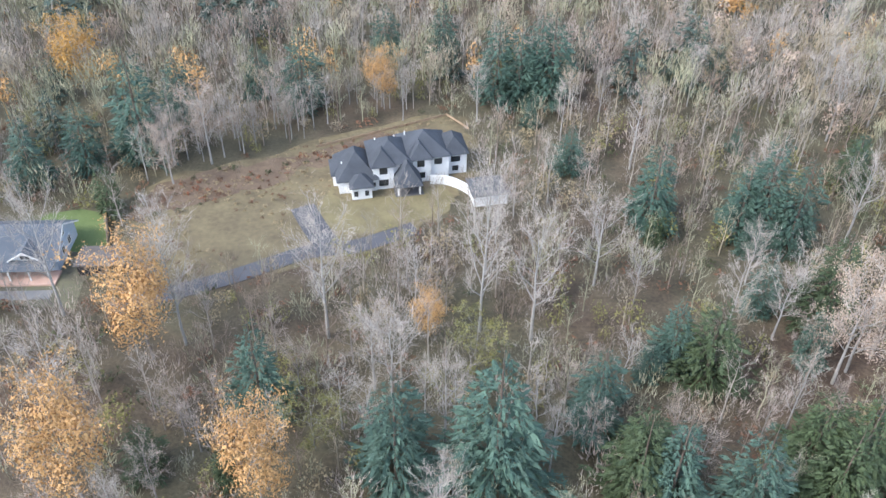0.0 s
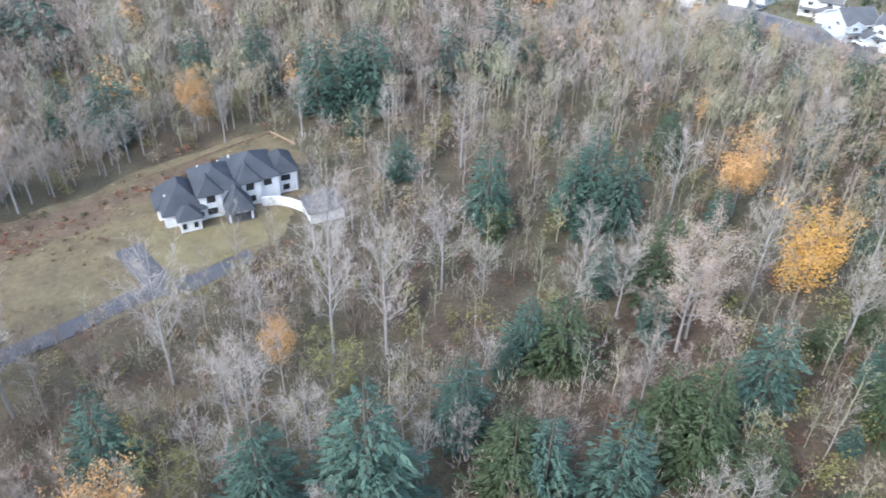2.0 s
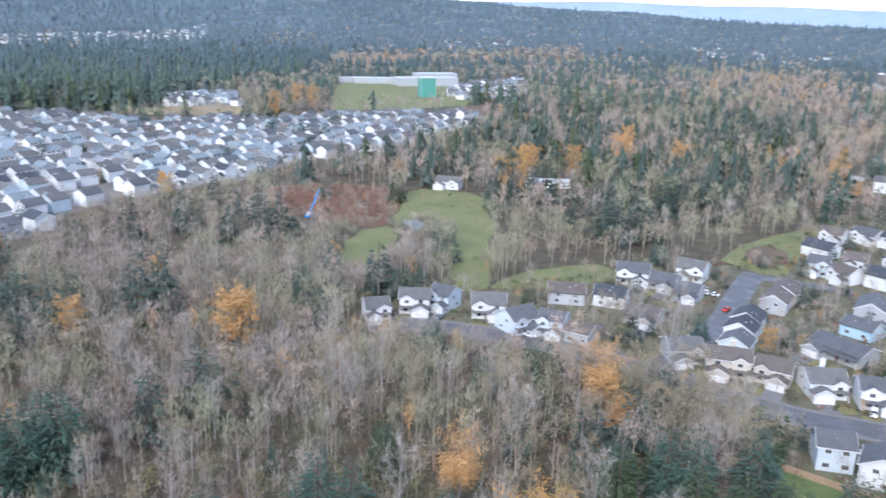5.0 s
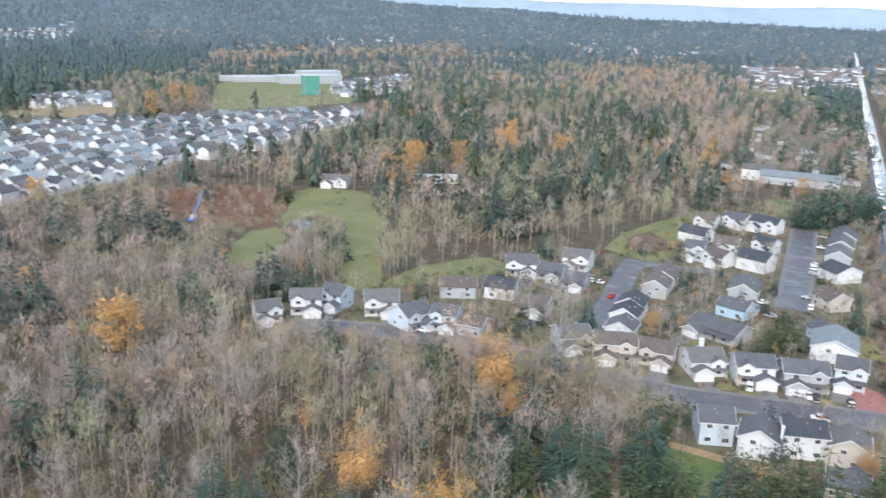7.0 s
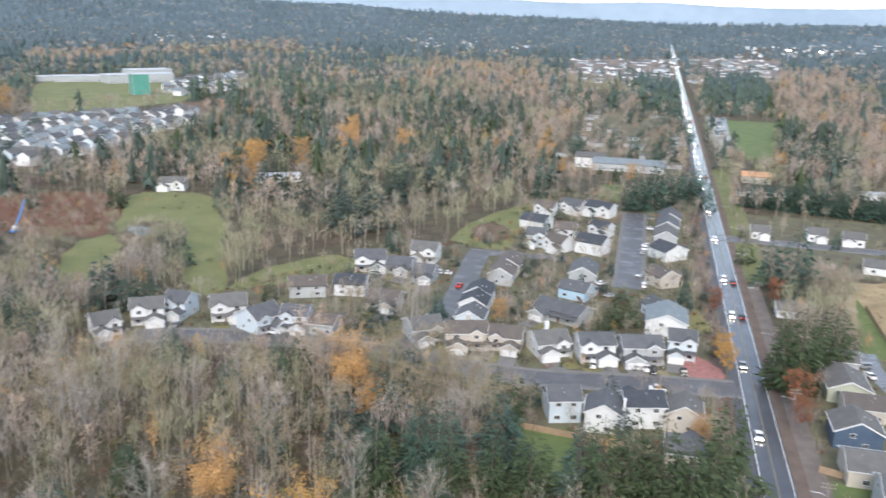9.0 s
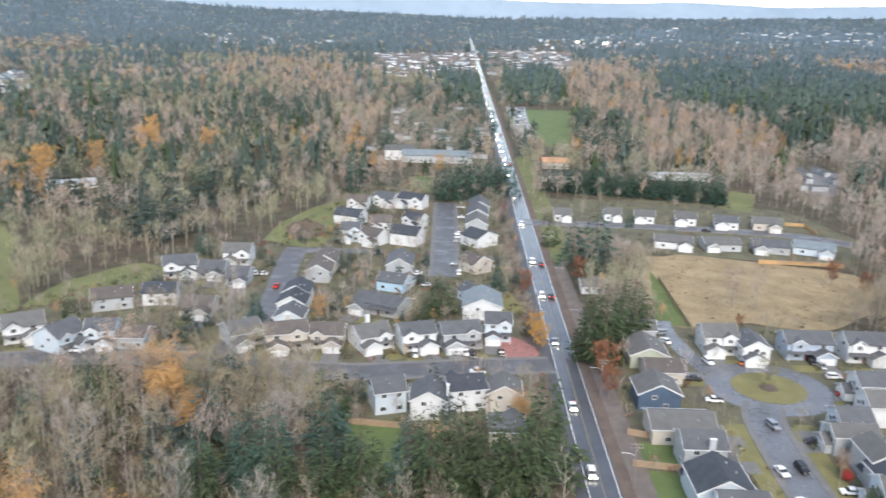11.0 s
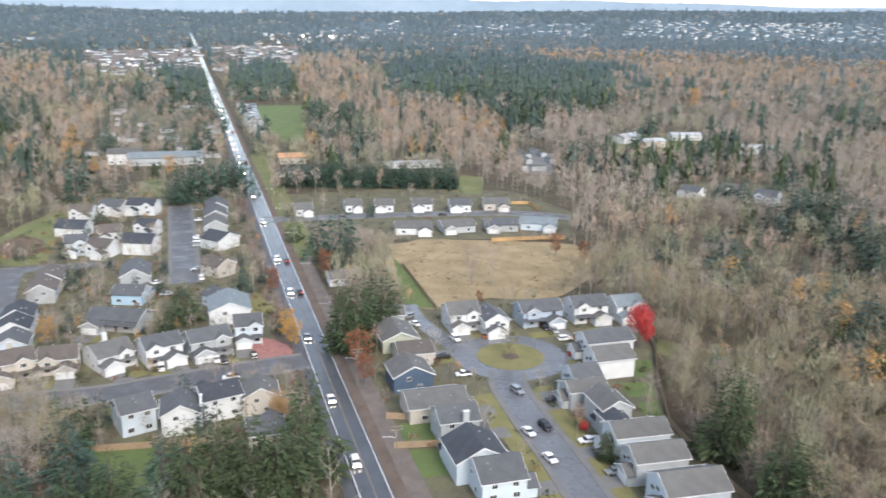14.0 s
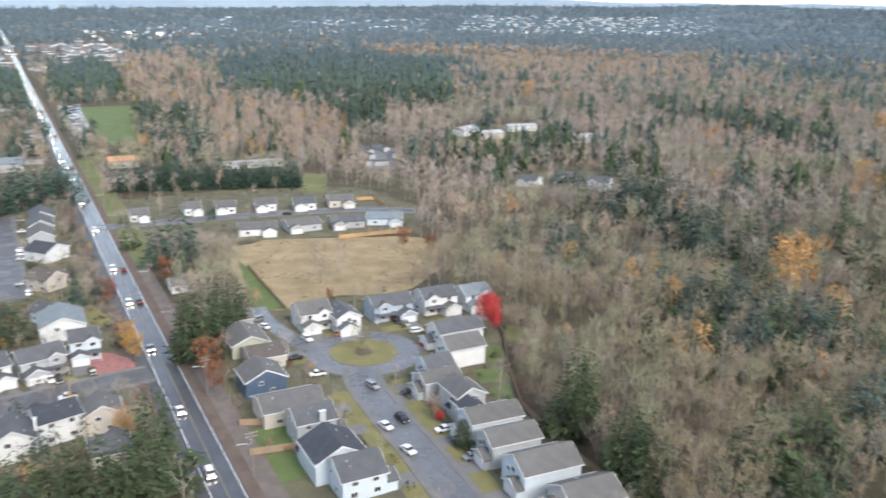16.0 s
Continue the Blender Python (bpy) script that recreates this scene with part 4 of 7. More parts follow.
def mansion(x, y, turn):
    root = tagged(empty("mansion", x, y, 0, turn), "large white two-storey mansion with charcoal hipped roofs", "house")
    root.scale = (0.82, 0.82, 0.93)
    HOUSES.append((x, y, 15))
    HOUSES.append((x + 12, y - 1, 10))
    blocks = [  # x0, x1, y0, y1, eave, rise
        (-8.0, 1.8, 0.0, 11.5, 6.0, 3.6), (0.6, 12.0, 1.6, 13.5, 6.0, 4.0), (-16.5, -7.0, -1.2, 11.0, 3.3, 4.8),
        (-13.6, -8.6, -4.4, 0.5, 3.2, 2.2), (-17.6, -12.5, 2.5, 9.5, 3.0, 2.0), (11.0, 17.0, 3.0, 12.0, 5.4, 3.0)]
    for x0, x1, y0, y1, eave, rise in blocks:
        part("wall", Shape().box(x0, x1, y0, y1, 0, eave), M["white"], root)
        part("roof", hip(Shape(), x0, x1, y0, y1, eave, rise), M["roof_dark"], root)
    # two front gables and the entrance with its sweeping roof
    for gx, gy, gw, ge in ((-5.2, -0.9, 2.6, 6.0), (4.6, 0.8, 2.6, 6.0)):
        part("gable_wall", Shape().box(gx - gw, gx + gw, gy, gy + 3, 0, ge), M["white"], root)
        part("gable_roof", hip(Shape(), gx - gw, gx + gw, gy, gy + 7, ge, 3.0), M["roof_dark"], root)
    part("porch_roof", hip(Shape(), -2.2, 3.6, -5.0, 2.4, 2.7, 4.5), M["roof_dark"], root, "steep charcoal porch roof")
    for px in (-2.0, 3.4):
        part("porch_post", Shape().box(px - 0.22, px + 0.22, -4.9, -4.46, 0, 2.7), M["trim"], root)
    part("front_door", Shape().box(-0.9, 0.9, -0.12, 0.02, 0.1, 2.6), M["door"], root)
    part("terrace", Shape().box(-2.8, 4.4, -5.2, -0.9, 0, 0.18), M["drive"], root, "grey concrete terrace")
    # arched and square windows
    for wx, wy, wz, w, h in ((-5.2, -0.92, 4.0, 2.0, 1.7), (-5.2, -0.92, 1.0, 2.4, 1.5), (4.6, 0.78, 4.0, 1.9, 1.7), (4.9, 0.78, 1.0, 1.6, 1.5), (-9.9, -4.42, 0.9, 1.0, 1.3), (-12.6, -4.42, 0.9, 1.0, 1.3),
                             (9.2, 1.58, 3.9, 2.0, 1.5), (14.0, 2.98, 3.3, 2.4, 1.4), (14.0, 2.98, 0.9, 1.6, 1.3), (-7.9, -1.22, 1.2, 1.2, 1.0)):
        fr = Shape().box(-w / 2, w / 2, -0.1, 0.04, 0, h)
        win = part("window", fr, M["car_black"], root, "black window frame", at=pose(wx, wy, wz))
        part("pane", Shape().box(-w / 2 + 0.12, -0.05, -0.13, -0.09, 0.12, h - 0.12), M["glass"], win)
        part("pane", Shape().box(0.05, w / 2 - 0.12, -0.13, -0.09, 0.12, h - 0.12), M["glass"], win)
    for q in ((-15.2, 4.0), (-14.2, 4.6), (-6.0, 9.0), (-5.0, 3.2), (-1.0, 9.6), (2.0, 11.0)):
        z = 5.9 if q[0] < -8 else 8.6
        part("roof_vent", Shape().box(q[0] - 0.15, q[0] + 0.15, q[1] - 0.15, q[1] + 0.15, z - 1.6, z - 0.45), M["trim"], root, "white flue")
    # curved garden wall and the low garage to one side
    bend = smooth([(6.8, -0.5), (11.0, -1.8), (14.6, -5.4), (16.6, -9.6)])
    inner, outer = strip_outline(bend, 0.5)
    part("garden_wall", Shape().prism(outer + inner[::-1], 0, 2.3), M["white"], root, "curved white garden wall")
    part("garage", Shape().box(15.6, 24.0, -12.4, -5.0, 0, 2.9), M["white"], root)
    part("garage_roof", hip(Shape(), 15.6, 24.0, -12.4, -5.0, 2.9, 1.2), M["roof_slate"], root)
    for i in range(3):
        part("garage_door", Shape().box(16.2 + i * 2.6, 18.4 + i * 2.6, -12.48, -12.38, 0.02, 2.2), M["trim"], root)
    return root


mansion(-8.9, 142.4, 11.5)


# ---- the house with a porch beside the clearing ----
def porch_house(x, y, turn):
    root = tagged(empty("house", x, y, 0, turn), "blue-grey house with a slate roof and long tiled porch", "house")
    HOUSES.append((x, y, 11))
    part("wall", Shape().extrude([(-5.5, 0), (5.5, 0), (5.5, 3.4), (0, 6.7), (-5.5, 3.4)], "x", -14, 5), M["steel"], root)
    part("roof", gable_roof(Shape(), "x", -14, 5, 5.5, 3.4, 3.3, 0.6), M["roof_house"], root)
    part("fascia", rake("x", 5.62, 5.5, 3.4, 3.3, 0.6), M["trim"], root, "white fascia boards")
    part("dormer", Shape().extrude([(-2.6, 2.6), (2.6, 2.6), (2.6, 3.7), (0, 5.3), (-2.6, 3.7)][::-1], "y", -6.0, -2.0), M["ice"], root)
    part("dormer_roof", gable_roof(Shape(), "y", -6.2, -1.6, 2.6, 3.7, 1.6, 0.4), M["roof_house"], root)
    part("dormer_fascia", rake("y", -6.62, 2.6, 3.7, 1.6, 0.4), M["trim"], root)
    window(root, 0, -6.02, 3.4, 0, 1.8, 1.0)
    window(root, 5.02, -1.6, 1.2, 90, 1.4, 1.8)
    window(root, 5.02, 1.6, 1.2, 90, 1.4, 1.8)
    window(root, 5.02, 0, 4.2, 90, 1.2, 1.1)
    for wx in (-10, -6.5, 3.6):
        window(root, wx, -5.52, 1.1, 0, 1.6, 1.4)
    part("porch_roof", Shape().extrude([(-5.4, 3.2), (-8.4, 2.5), (-8.4, 2.65), (-5.4, 3.38)], "x", -14, 5), M["roof_house"], root)
    part("porch_floor", Shape().box(-14, 5.4, -9.4, -5.5, 0, 0.4), M["pink_tile"], root, "salmon-pink tiled porch floor")
    for k in range(6):
        part("porch_post", Shape().box(-13.6 + k * 3.6, -13.4 + k * 3.6, -8.35, -8.15, 0.4, 2.52), M["trim"], root)
    part("path", Shape().box(-14, 5.4, -13.0, -10.6, 0, 0.1), M["concrete"], root, "pale concrete path")
    return root


M["roof_house"] = material("dark_slate_shingles", (0.045, 0.056, 0.072), (0.085, 0.1, 0.122), 0.35, 6, 0.88, 0.5)
M["pink_tile"] = material("salmon_tiles", (0.42, 0.27, 0.21), (0.55, 0.37, 0.3), 0.5, 5, 0.6)
porch_house(-75.5, 118.0, 3.0)
shed = tagged(empty("shed", -62.5, 114.5, 0, 3), "dark brown flat-roofed shed beside a lawn", "shed")
part("wall", Shape().box(-4, 4, -2.5, 2.5, 0, 2.4), M["car_black"], shed)
part("roof", Shape().box(-4.4, 4.4, -2.9, 2.9, 2.4, 2.6), M["roof_brown"], shed)
HOUSES.append((-62.5, 114.5, 5))


# ---- farther buildings ----
def hall(x, y, turn, length, width, height, wall, roof, label, name="hall", flat=True):
    root = tagged(empty(name, x, y, 0, turn), label, "building")
    HOUSES.append((x, y, max(length, width) / 2 + 3))
    part("wall", Shape().box(-length / 2, length / 2, -width / 2, width / 2, 0, height), M[wall], root)
    if flat:
        part("roof", Shape().box(-length / 2 - 0.4, length / 2 + 0.4, -width / 2 - 0.4, width / 2 + 0.4, height, height + 0.5), M[roof], root)
    else:
        part("roof", gable_roof(Shape(), "x", -length / 2, length / 2, width / 2, height, width * 0.16, 0.6, 0.3), M[roof], root)
    n = max(2, int(length / 5))
    for k in range(n):
        for e in (1, -1):
            window(root, -length / 2 + (k + 0.5) * length / n, -e * (width / 2 + 0.02), 1.0, 0 if e > 0 else 180, 1.6, 1.3)
    return root


hall(516, 236, -67, 46, 16, 5, "grey", "roof_ice", "long low shop with a pale blue metal roof", "shop", False)
hall(512, 262, -67, 20, 14, 7, "white", "roof_grey", "white gabled shop beside a road", "shop", False)
hall(537, 159, -67, 17, 12, 4.5, "beige", "roof_clay", "low building with an orange roof", "shop", False)
hall(493, 145, -67, 20, 9, 4, "ice", "roof_slate", "pale bungalow with a slate roof", "bungalow", False)
hall(538, 78, -67, 38, 7, 3.5, "white", "roof_metal", "long white trailer behind a hedge", "trailer")
hall(495, 128, -67, 14, 5, 3.2, "white", "roof_metal", "white trailer behind a hedge", "trailer")
hall(330, 372, -40, 26, 8, 3.6, "white", "roof_metal", "long white open barn beside a pasture", "barn", False)
hall(690, -74, -40, 22, 12, 5, "white", "roof_metal", "white barn among trees", "barn", False)
hall(668, -90, -60, 22, 10, 5, "beige", "roof_metal", "tan barn with a pale roof", "barn", False)
hall(716, -124, -75, 26, 9, 4.5, "white", "roof_metal", "white farm building among trees", "barn", False)
hall(655, -165, -80, 28, 10, 5, "ice", "roof_metal", "pale farm building among trees", "barn", False)
school_parts = ((590, 1022, -24, 76, 24, 7), (634, 975, -15, 84, 30, 10), (668, 1004, -15, 58, 26, 13), (560, 1046, -24, 40, 20, 6))
for sx, sy, st, sl, sw, sh in school_parts:
    hall(sx, sy, st, sl, sw, sh, "grey", "roof_metal", "long pale school building with a flat roof", "school_building")
stand = tagged(empty("sheeted_tower", 549, 842, 0, -20), "tall structure wrapped in teal sheeting", "tower")
part("sheeting", Shape().box(-9, 9, -8, 8, 0.4, 22), M["teal"], stand)
part("top_frame", Shape().box(-9.4, 9.4, -8.4, 8.4, 22, 22.8), M["metal"], stand)
part("base", Shape().box(-10, 10, -9, 9, 0, 0.4), M["concrete"], stand)
for k in range(4):
    part("corner_post", Shape().box((-1) ** (k // 2) * 9.1 - 0.2, (-1) ** (k // 2) * 9.1 + 0.2, (-1) ** k * 8.1 - 0.2, (-1) ** k * 8.1 + 0.2, 0.4, 22), M["metal"], stand)


def crane(x, y, turn):
    root = tagged(empty("boom_lift", x, y, 0, turn), "blue boom lift with a raised arm in brush", "machine")
    part("chassis", Shape().box(-2.4, 2.4, -1.2, 1.2, 0.7, 1.6), M["crane_blue"], root)
    part("cab", Shape().box(-1.2, 1.0, -1.0, 1.0, 1.6, 3.2), M["trim"], root, "white cab")
    part("arm", Shape().tube([(0, 0, 2.6), (5, 1, 8.5), (9, 2, 13)], (0.4, 0.32, 0.22), 4), M["crane_blue"], root)
    for cx in (-1.7, 1.7):
        for cy in (-1.3, 1.3):
            part("wheel", Shape().tube([(cx, cy - 0.25, 0.7), (cx, cy + 0.25, 0.7)], (0.7, 0.7), 10), M["rubber"], root)
    return root


crane(172, 366, 20)

# the dense suburb: a few houses built once and repeated on the nearer plots; those behind are joined
rnd = random.Random(11)
plots = []
for i in range(-16, 72):
    for j in range(-12, 34):
        p = Vector((-40, 380)) + ALONG * (i * 15.5 + (j % 2) * 4) + ACROSS * (j * 21 - (5 if j % 2 else 0) - 160)
        plots.append((p.x + rnd.uniform(-1.5, 1.5), p.y + rnd.uniform(-1.5, 1.5), 23.2 + (0 if j % 2 else 180) + rnd.choice((0, 0, 90)) + rnd.uniform(-6, 6)))
px, py = [p[0] for p in plots], [p[1] for p in plots]
ok = inside(px, py, LEFTNBHD) | inside(px, py, HOUSE_ROW) | inside(px, py, HOMES)
plots = sorted([p for p, q in zip(plots, ok) if q and rnd.random() < (0.34 if inside([p[0]], [p[1]], GROVE)[0] else 0.1 if inside([p[0]], [p[1]], GROVE_NORTH)[0] else 0.93)], key=lambda p: math.hypot(p[0], p[1]))
styles = [("white", "slate"), ("ice", "grey"), ("grey", "slate"), ("white", "grey"), ("white", "ice"), ("white", "dark")]
TEMPLATES = []
far_plots = []
for k, (hx, hy, ht) in enumerate(plots):
    if k < 6:
        TEMPLATES.append(house(hx, hy, ht, 10.5, 9, 8.6, styles[k][0], styles[k][1], "v", 1))
    elif k < 62:
        copy_thing(TEMPLATES[rnd.choice((0, 0, 1, 2, 3, 3, 4, 5))], pose(hx, hy, 0, 0, 0, ht))
        HOUSES.append((hx, hy, 7))
    else:
        far_plots.append((hx, hy, ht, 10.5, 9, rnd.uniform(7.4, 9.2)))
        HOUSES.append((hx, hy, 6))


def houses_joined(name, spots, label, seed, walls=("white", "white", "ice", "grey", "white"), roofs=("roof_slate", "roof_grey", "roof_grey", "roof_ice", "roof_ice")):
    """Far houses with gables, a garage wing and dark windows, gathered by material."""
    rnd = random.Random(seed)
    made = {}
    for hx, hy, ht, le, wi, top in spots:
        m = pose(hx, hy, rise(hx, hy), 0, 0, ht)
        slope = wi * 0.25
        eave = top - slope
        pieces = [(rnd.choice(walls), Shape().extrude([(-wi / 2, 0), (wi / 2, 0), (wi / 2, eave), (0, top), (-wi / 2, eave)], "x", -le / 2, le / 2)),
                  (rnd.choice(roofs), gable_roof(Shape(), "x", -le / 2, le / 2, wi / 2, eave, slope, 0.4, 0.2))]
        off = rnd.choice((1, -1)) * le * 0.22
        if top > 5:
            g = le * 0.26
            pieces.append((pieces[0][0], moved(Shape().extrude([(-g, 0), (g, 0), (g, 2.8), (0, 4.2), (-g, 2.8)][::-1], "y", -wi / 2 - 3, -wi / 2), off, 0)))
            pieces.append((pieces[1][0], moved(gable_roof(Shape(), "y", -wi / 2 - 3, -wi / 2, g, 2.8, 1.4, 0.3, 0.2), off, 0)))
            win = Shape()
            for q in (-0.3, 0.05, 0.32):
                win.box(le * q - 0.7, le * q + 0.7, -wi / 2 - 0.05, -wi / 2 + 0.05, eave - 1.7, eave - 0.6)
                win.box(le * q - 0.7, le * q + 0.7, wi / 2 - 0.05, wi / 2 + 0.05, eave - 1.7, eave - 0.6)
            pieces.append(("glass", win))
        for mat, sh in pieces:
            sh.v = [tuple(m @ Vector(v)) for v in sh.v]
            made.setdefault(mat, Shape()).add(sh.v, sh.f)
    for mat, sh in made.items():
        ob = new(name, sh.mesh(name, M[mat]))
        tagged(ob, label, "houses", kind="stuff")


houses_joined("suburb", far_plots, "crowded far houses of a suburb", 3)
# trailers along the road, and far towns
rnd = random.Random(5)
trailer = None


def scatter(poly, n, dist, rnd):
    """n places inside an outline, not too close to each other."""
    xs, ys = [p[0] for p in poly], [p[1] for p in poly]
    out = []
    for _ in range(n * 40):
        if len(out) >= n:
            break
        tx, ty = rnd.uniform(min(xs), max(xs)), rnd.uniform(min(ys), max(ys))
        if inside([tx], [ty], poly)[0] and all(math.hypot(tx - a, ty - b) > dist for a, b in out):
            out.append((tx, ty))
    return out


for poly, n in ((LOWN, 22), (RVLOT, 8)):
    for tx, ty in scatter(poly, n, 9, rnd):
        tt = 23.2 + rnd.choice((0, 90)) + rnd.uniform(-5, 5)
        if trailer is None:
            trailer = tagged(empty("trailer", tx, ty, 0, tt), "low grey trailer with a weathered roof", "trailer", "trailers of the park")
            part("body", Shape().box(-5, 5, -2, 2, 0.5, 3.2), M["grey"], trailer)
            part("roof", gable_roof(Shape(), "x", -5, 5, 2, 3.2, 0.6, 0.2, 0.12), M["roof_grey"], trailer)
            part("skirt", Shape().box(-4.9, 4.9, -1.9, 1.9, 0, 0.5), M["grey"], trailer)
            for q in (-3, 0, 3):
                part("window", Shape().box(q - 0.7, q + 0.7, -2.04, -1.98, 1.4, 2.4), M["glass"], trailer)
        else:
            copy_thing(trailer, pose(tx, ty, 0, 0, 0, tt))
        HOUSES.append((tx, ty, 4))
for k, (poly, n, dist) in enumerate(((TRAILER, 80, 18), (TRAILER2, 70, 18), (TOWN_A, 260, 24), (TOWN_B, 60, 30), (TOWN_C, 220, 26), (TOWN_D, 60, 30), (TOWN_E, 40, 40), (TOWN_F, 30, 30))):
    spots = [(tx, ty, 23.2 + rnd.choice((0, 90)) + rnd.uniform(-6, 6), rnd.uniform(12, 22), rnd.uniform(8, 12), 4.6 if k < 2 else rnd.uniform(6, 9)) for tx, ty in scatter(poly, n, dist, rnd)]
    HOUSES += [(q[0], q[1], 9) for q in spots]
    houses_joined("town" if k > 1 else "trailer_park", spots, "pale roofs of a far town" if k > 1 else "pale roofs of a far trailer park", k)


# ---- cars ----
def car_shape(name, paint, tall=False, pickup=False):
    """A car, its nose towards +x, built once for each paint."""
    root = empty(name, 0, 0)
    h = 0.12 if tall else 0.0
    body = Shape()
    prof = [(-2.25, 0.35), (2.2, 0.35), (2.28, 0.62), (2.15, 0.86), (1.2, 0.98 + h), (-2.1, 1.02 + h), (-2.28, 0.8)]
    body.extrude([(x, z) for x, z in prof], "y", -0.9, 0.9)
    body.v = [(x, y * (0.94 if z > 0.9 else 1.0), z) for x, y, z in body.v]
    part("body", body, M[paint], root)
    if pickup:
        glass = [(-0.5, 1.02), (1.15, 1.0), (0.7, 1.6), (-0.35, 1.62)]
    elif tall:
        glass = [(-2.1, 1.1), (1.2, 1.08), (0.6, 1.66), (-1.9, 1.68)]
    else:
        glass = [(-1.75, 1.0), (1.1, 0.97), (0.35, 1.42), (-1.05, 1.44)]
    part("cabin_glass", Shape().extrude(glass, "y", -0.78, 0.78), M["glass"], root, "dark car windows")
    top = glass[2:]
    part("roof", Shape().extrude([(top[1][0] - 0.08, top[1][1] - 0.06), (top[0][0] + 0.08, top[0][1] - 0.06), (top[0][0] - 0.05, top[0][1] + 0.05), (top[1][0] + 0.08, top[1][1] + 0.05)], "y", -0.8, 0.8), M[paint], root)
    if pickup:
        part("bed", Shape().box(-2.2, -0.6, -0.75, 0.75, 1.02, 1.06), M["rubber"], root)
    for x in (-1.4, 1.42):
        for s in (-1, 1):
            part("wheel", Shape().tube([(x, s * 0.92 - 0.1, 0.34), (x, s * 0.92 + 0.1, 0.34)], (0.34, 0.34), 12), M["rubber"], root)
    return root


CARS = {}


def car(x, y, turn, paint, lights=False, tall=False, pickup=False):
    key = (paint, lights, tall, pickup)
    colour = paint.split("_")[1]
    if key not in CARS:
        root = car_shape("pickup" if pickup else "car", paint, tall, pickup)
        for s in (-1, 1):
            part("headlight", Shape().box(2.2, 2.31, s * 0.62 - 0.16, s * 0.62 + 0.16, 0.6, 0.78), M["headlight" if lights else "dull_lamp"], root)
            part("taillight", Shape().box(-2.31, -2.2, s * 0.7 - 0.12, s * 0.7 + 0.12, 0.72, 0.95), M["taillight" if lights else "car_red"], root)
        kind = "pickup" if pickup else "car"
        tagged(root, "%s %s %s" % (colour, kind, "driving with its headlights on a wet road" if lights else "parked on wet paving"), kind, "cars on the road" if lights else "parked cars")
        CARS[key] = root
        root.matrix_basis = pose(x, y, 0.12, 0, 0, turn)
        return root
    return copy_thing(CARS[key], pose(x, y, 0.12, 0, 0, turn))


TO, FRO = 23.2, 203.2
car(210.6, 1.1, 218, "car_grey", tall=True)
car(187.6, -2.3, 212, "car_white")
car(191.2, -6.4, 212, "car_black", tall=True)
car(175.6, -7.4, 212, "car_white")
car(245.1, 21.5, 215, "car_white", tall=True)
car(249.3, 11.1, -60, "car_orange", pickup=True)
car(250.9, -12.9, -65, "car_white", tall=True)
car(239.6, -15.6, -70, "car_red", pickup=True)
car(218.9, 16.5, 110, "car_white", pickup=True)
car(230.5, 23.6, 110, "car_black")
car(206.5, -8.6, 113, "car_black")
car(185.5, -16.5, 113, "car_white")
car(172.0, -22.0, 113, "car_grey", pickup=True)
car(259.8, -6.8, 203, "car_black", tall=True)
car(257.5, -9.5, 203, "car_grey")
car(256, 36, 40, "car_white")
car(262, 39, 130, "car_grey", tall=True)
car(209.3, 101.5, 208, "car_white", tall=True)
car(217.5, 88.5, 208, "car_white")
car(217.0, 86.0, 208, "car_black", tall=True)
car(222.2, 78.8, 208, "car_black", pickup=True)
car(206.6, 80.2, 118, "car_white", pickup=True)
car(242.8, 174.7, 20, "car_red")
car(250.2, 191.2, 110, "car_white", tall=True)
car(252, 188, 110, "car_white")
car(281.0, 136.2, 113, "car_white")
car(269.8, 127.0, 113, "car_grey")
car(290, 122, 23, "car_white", tall=True)
car(345, 145.5, -67, "car_white")
car(339, 143, -67, "car_white", tall=True)
car(332, 140.5, -67, "car_grey")
car(375, 157, -67, "car_white")
car(394, 166, -67, "car_grey")
car(300, 128, 113, "car_grey")
car(235, 189, 118, "car_grey")
car(163.5, 201, 122, "car_black")
car(166, 191, 122, "car_white")
car(150, 219, 30, "car_grey")
car(409, 44, -75, "car_black")
car(414, 88, 20, "car_grey")
car(426, 33, 20, "car_white")
car(*plan(168, 1.75), FRO, "car_white", True, True)
car(*plan(201, 1.75), FRO, "car_white", True)
car(*plan(246, 1.75), FRO, "car_grey", True)
car(*plan(290, 1.75), FRO, "car_white", True, True)
car(*plan(333, 1.75), FRO, "car_white", True, True)
car(*plan(330, -1.75), TO, "car_black", True)
car(*plan(290, -1.75), TO, "car_black", True)
car(*plan(396, 1.75), FRO, "car_white", True, True)
for s in (455, 520, 560, 585, 612, 640, 672, 705, 735, 762, 790, 820, 850, 890, 930, 970, 1010, 1060, 1120, 1190, 1260, 1340, 1420, 1520, 1640, 1760, 1900, 2060, 2250, 2500):
    car(*plan(s, 1.75), FRO, "car_grey", True)
for s in (560, 700, 860, 1050, 1300):
    car(*plan(s, -1.75), TO, "car_black", True)
for k in range(14):
    p = Vector((664, 222)).lerp(Vector((860, 302)), k / 13)
    car(p.x + (k % 3) * 1.2, p.y + (k % 2) * 5, 113, ("car_white", "car_grey", "car_black", "car_grey")[k % 4])


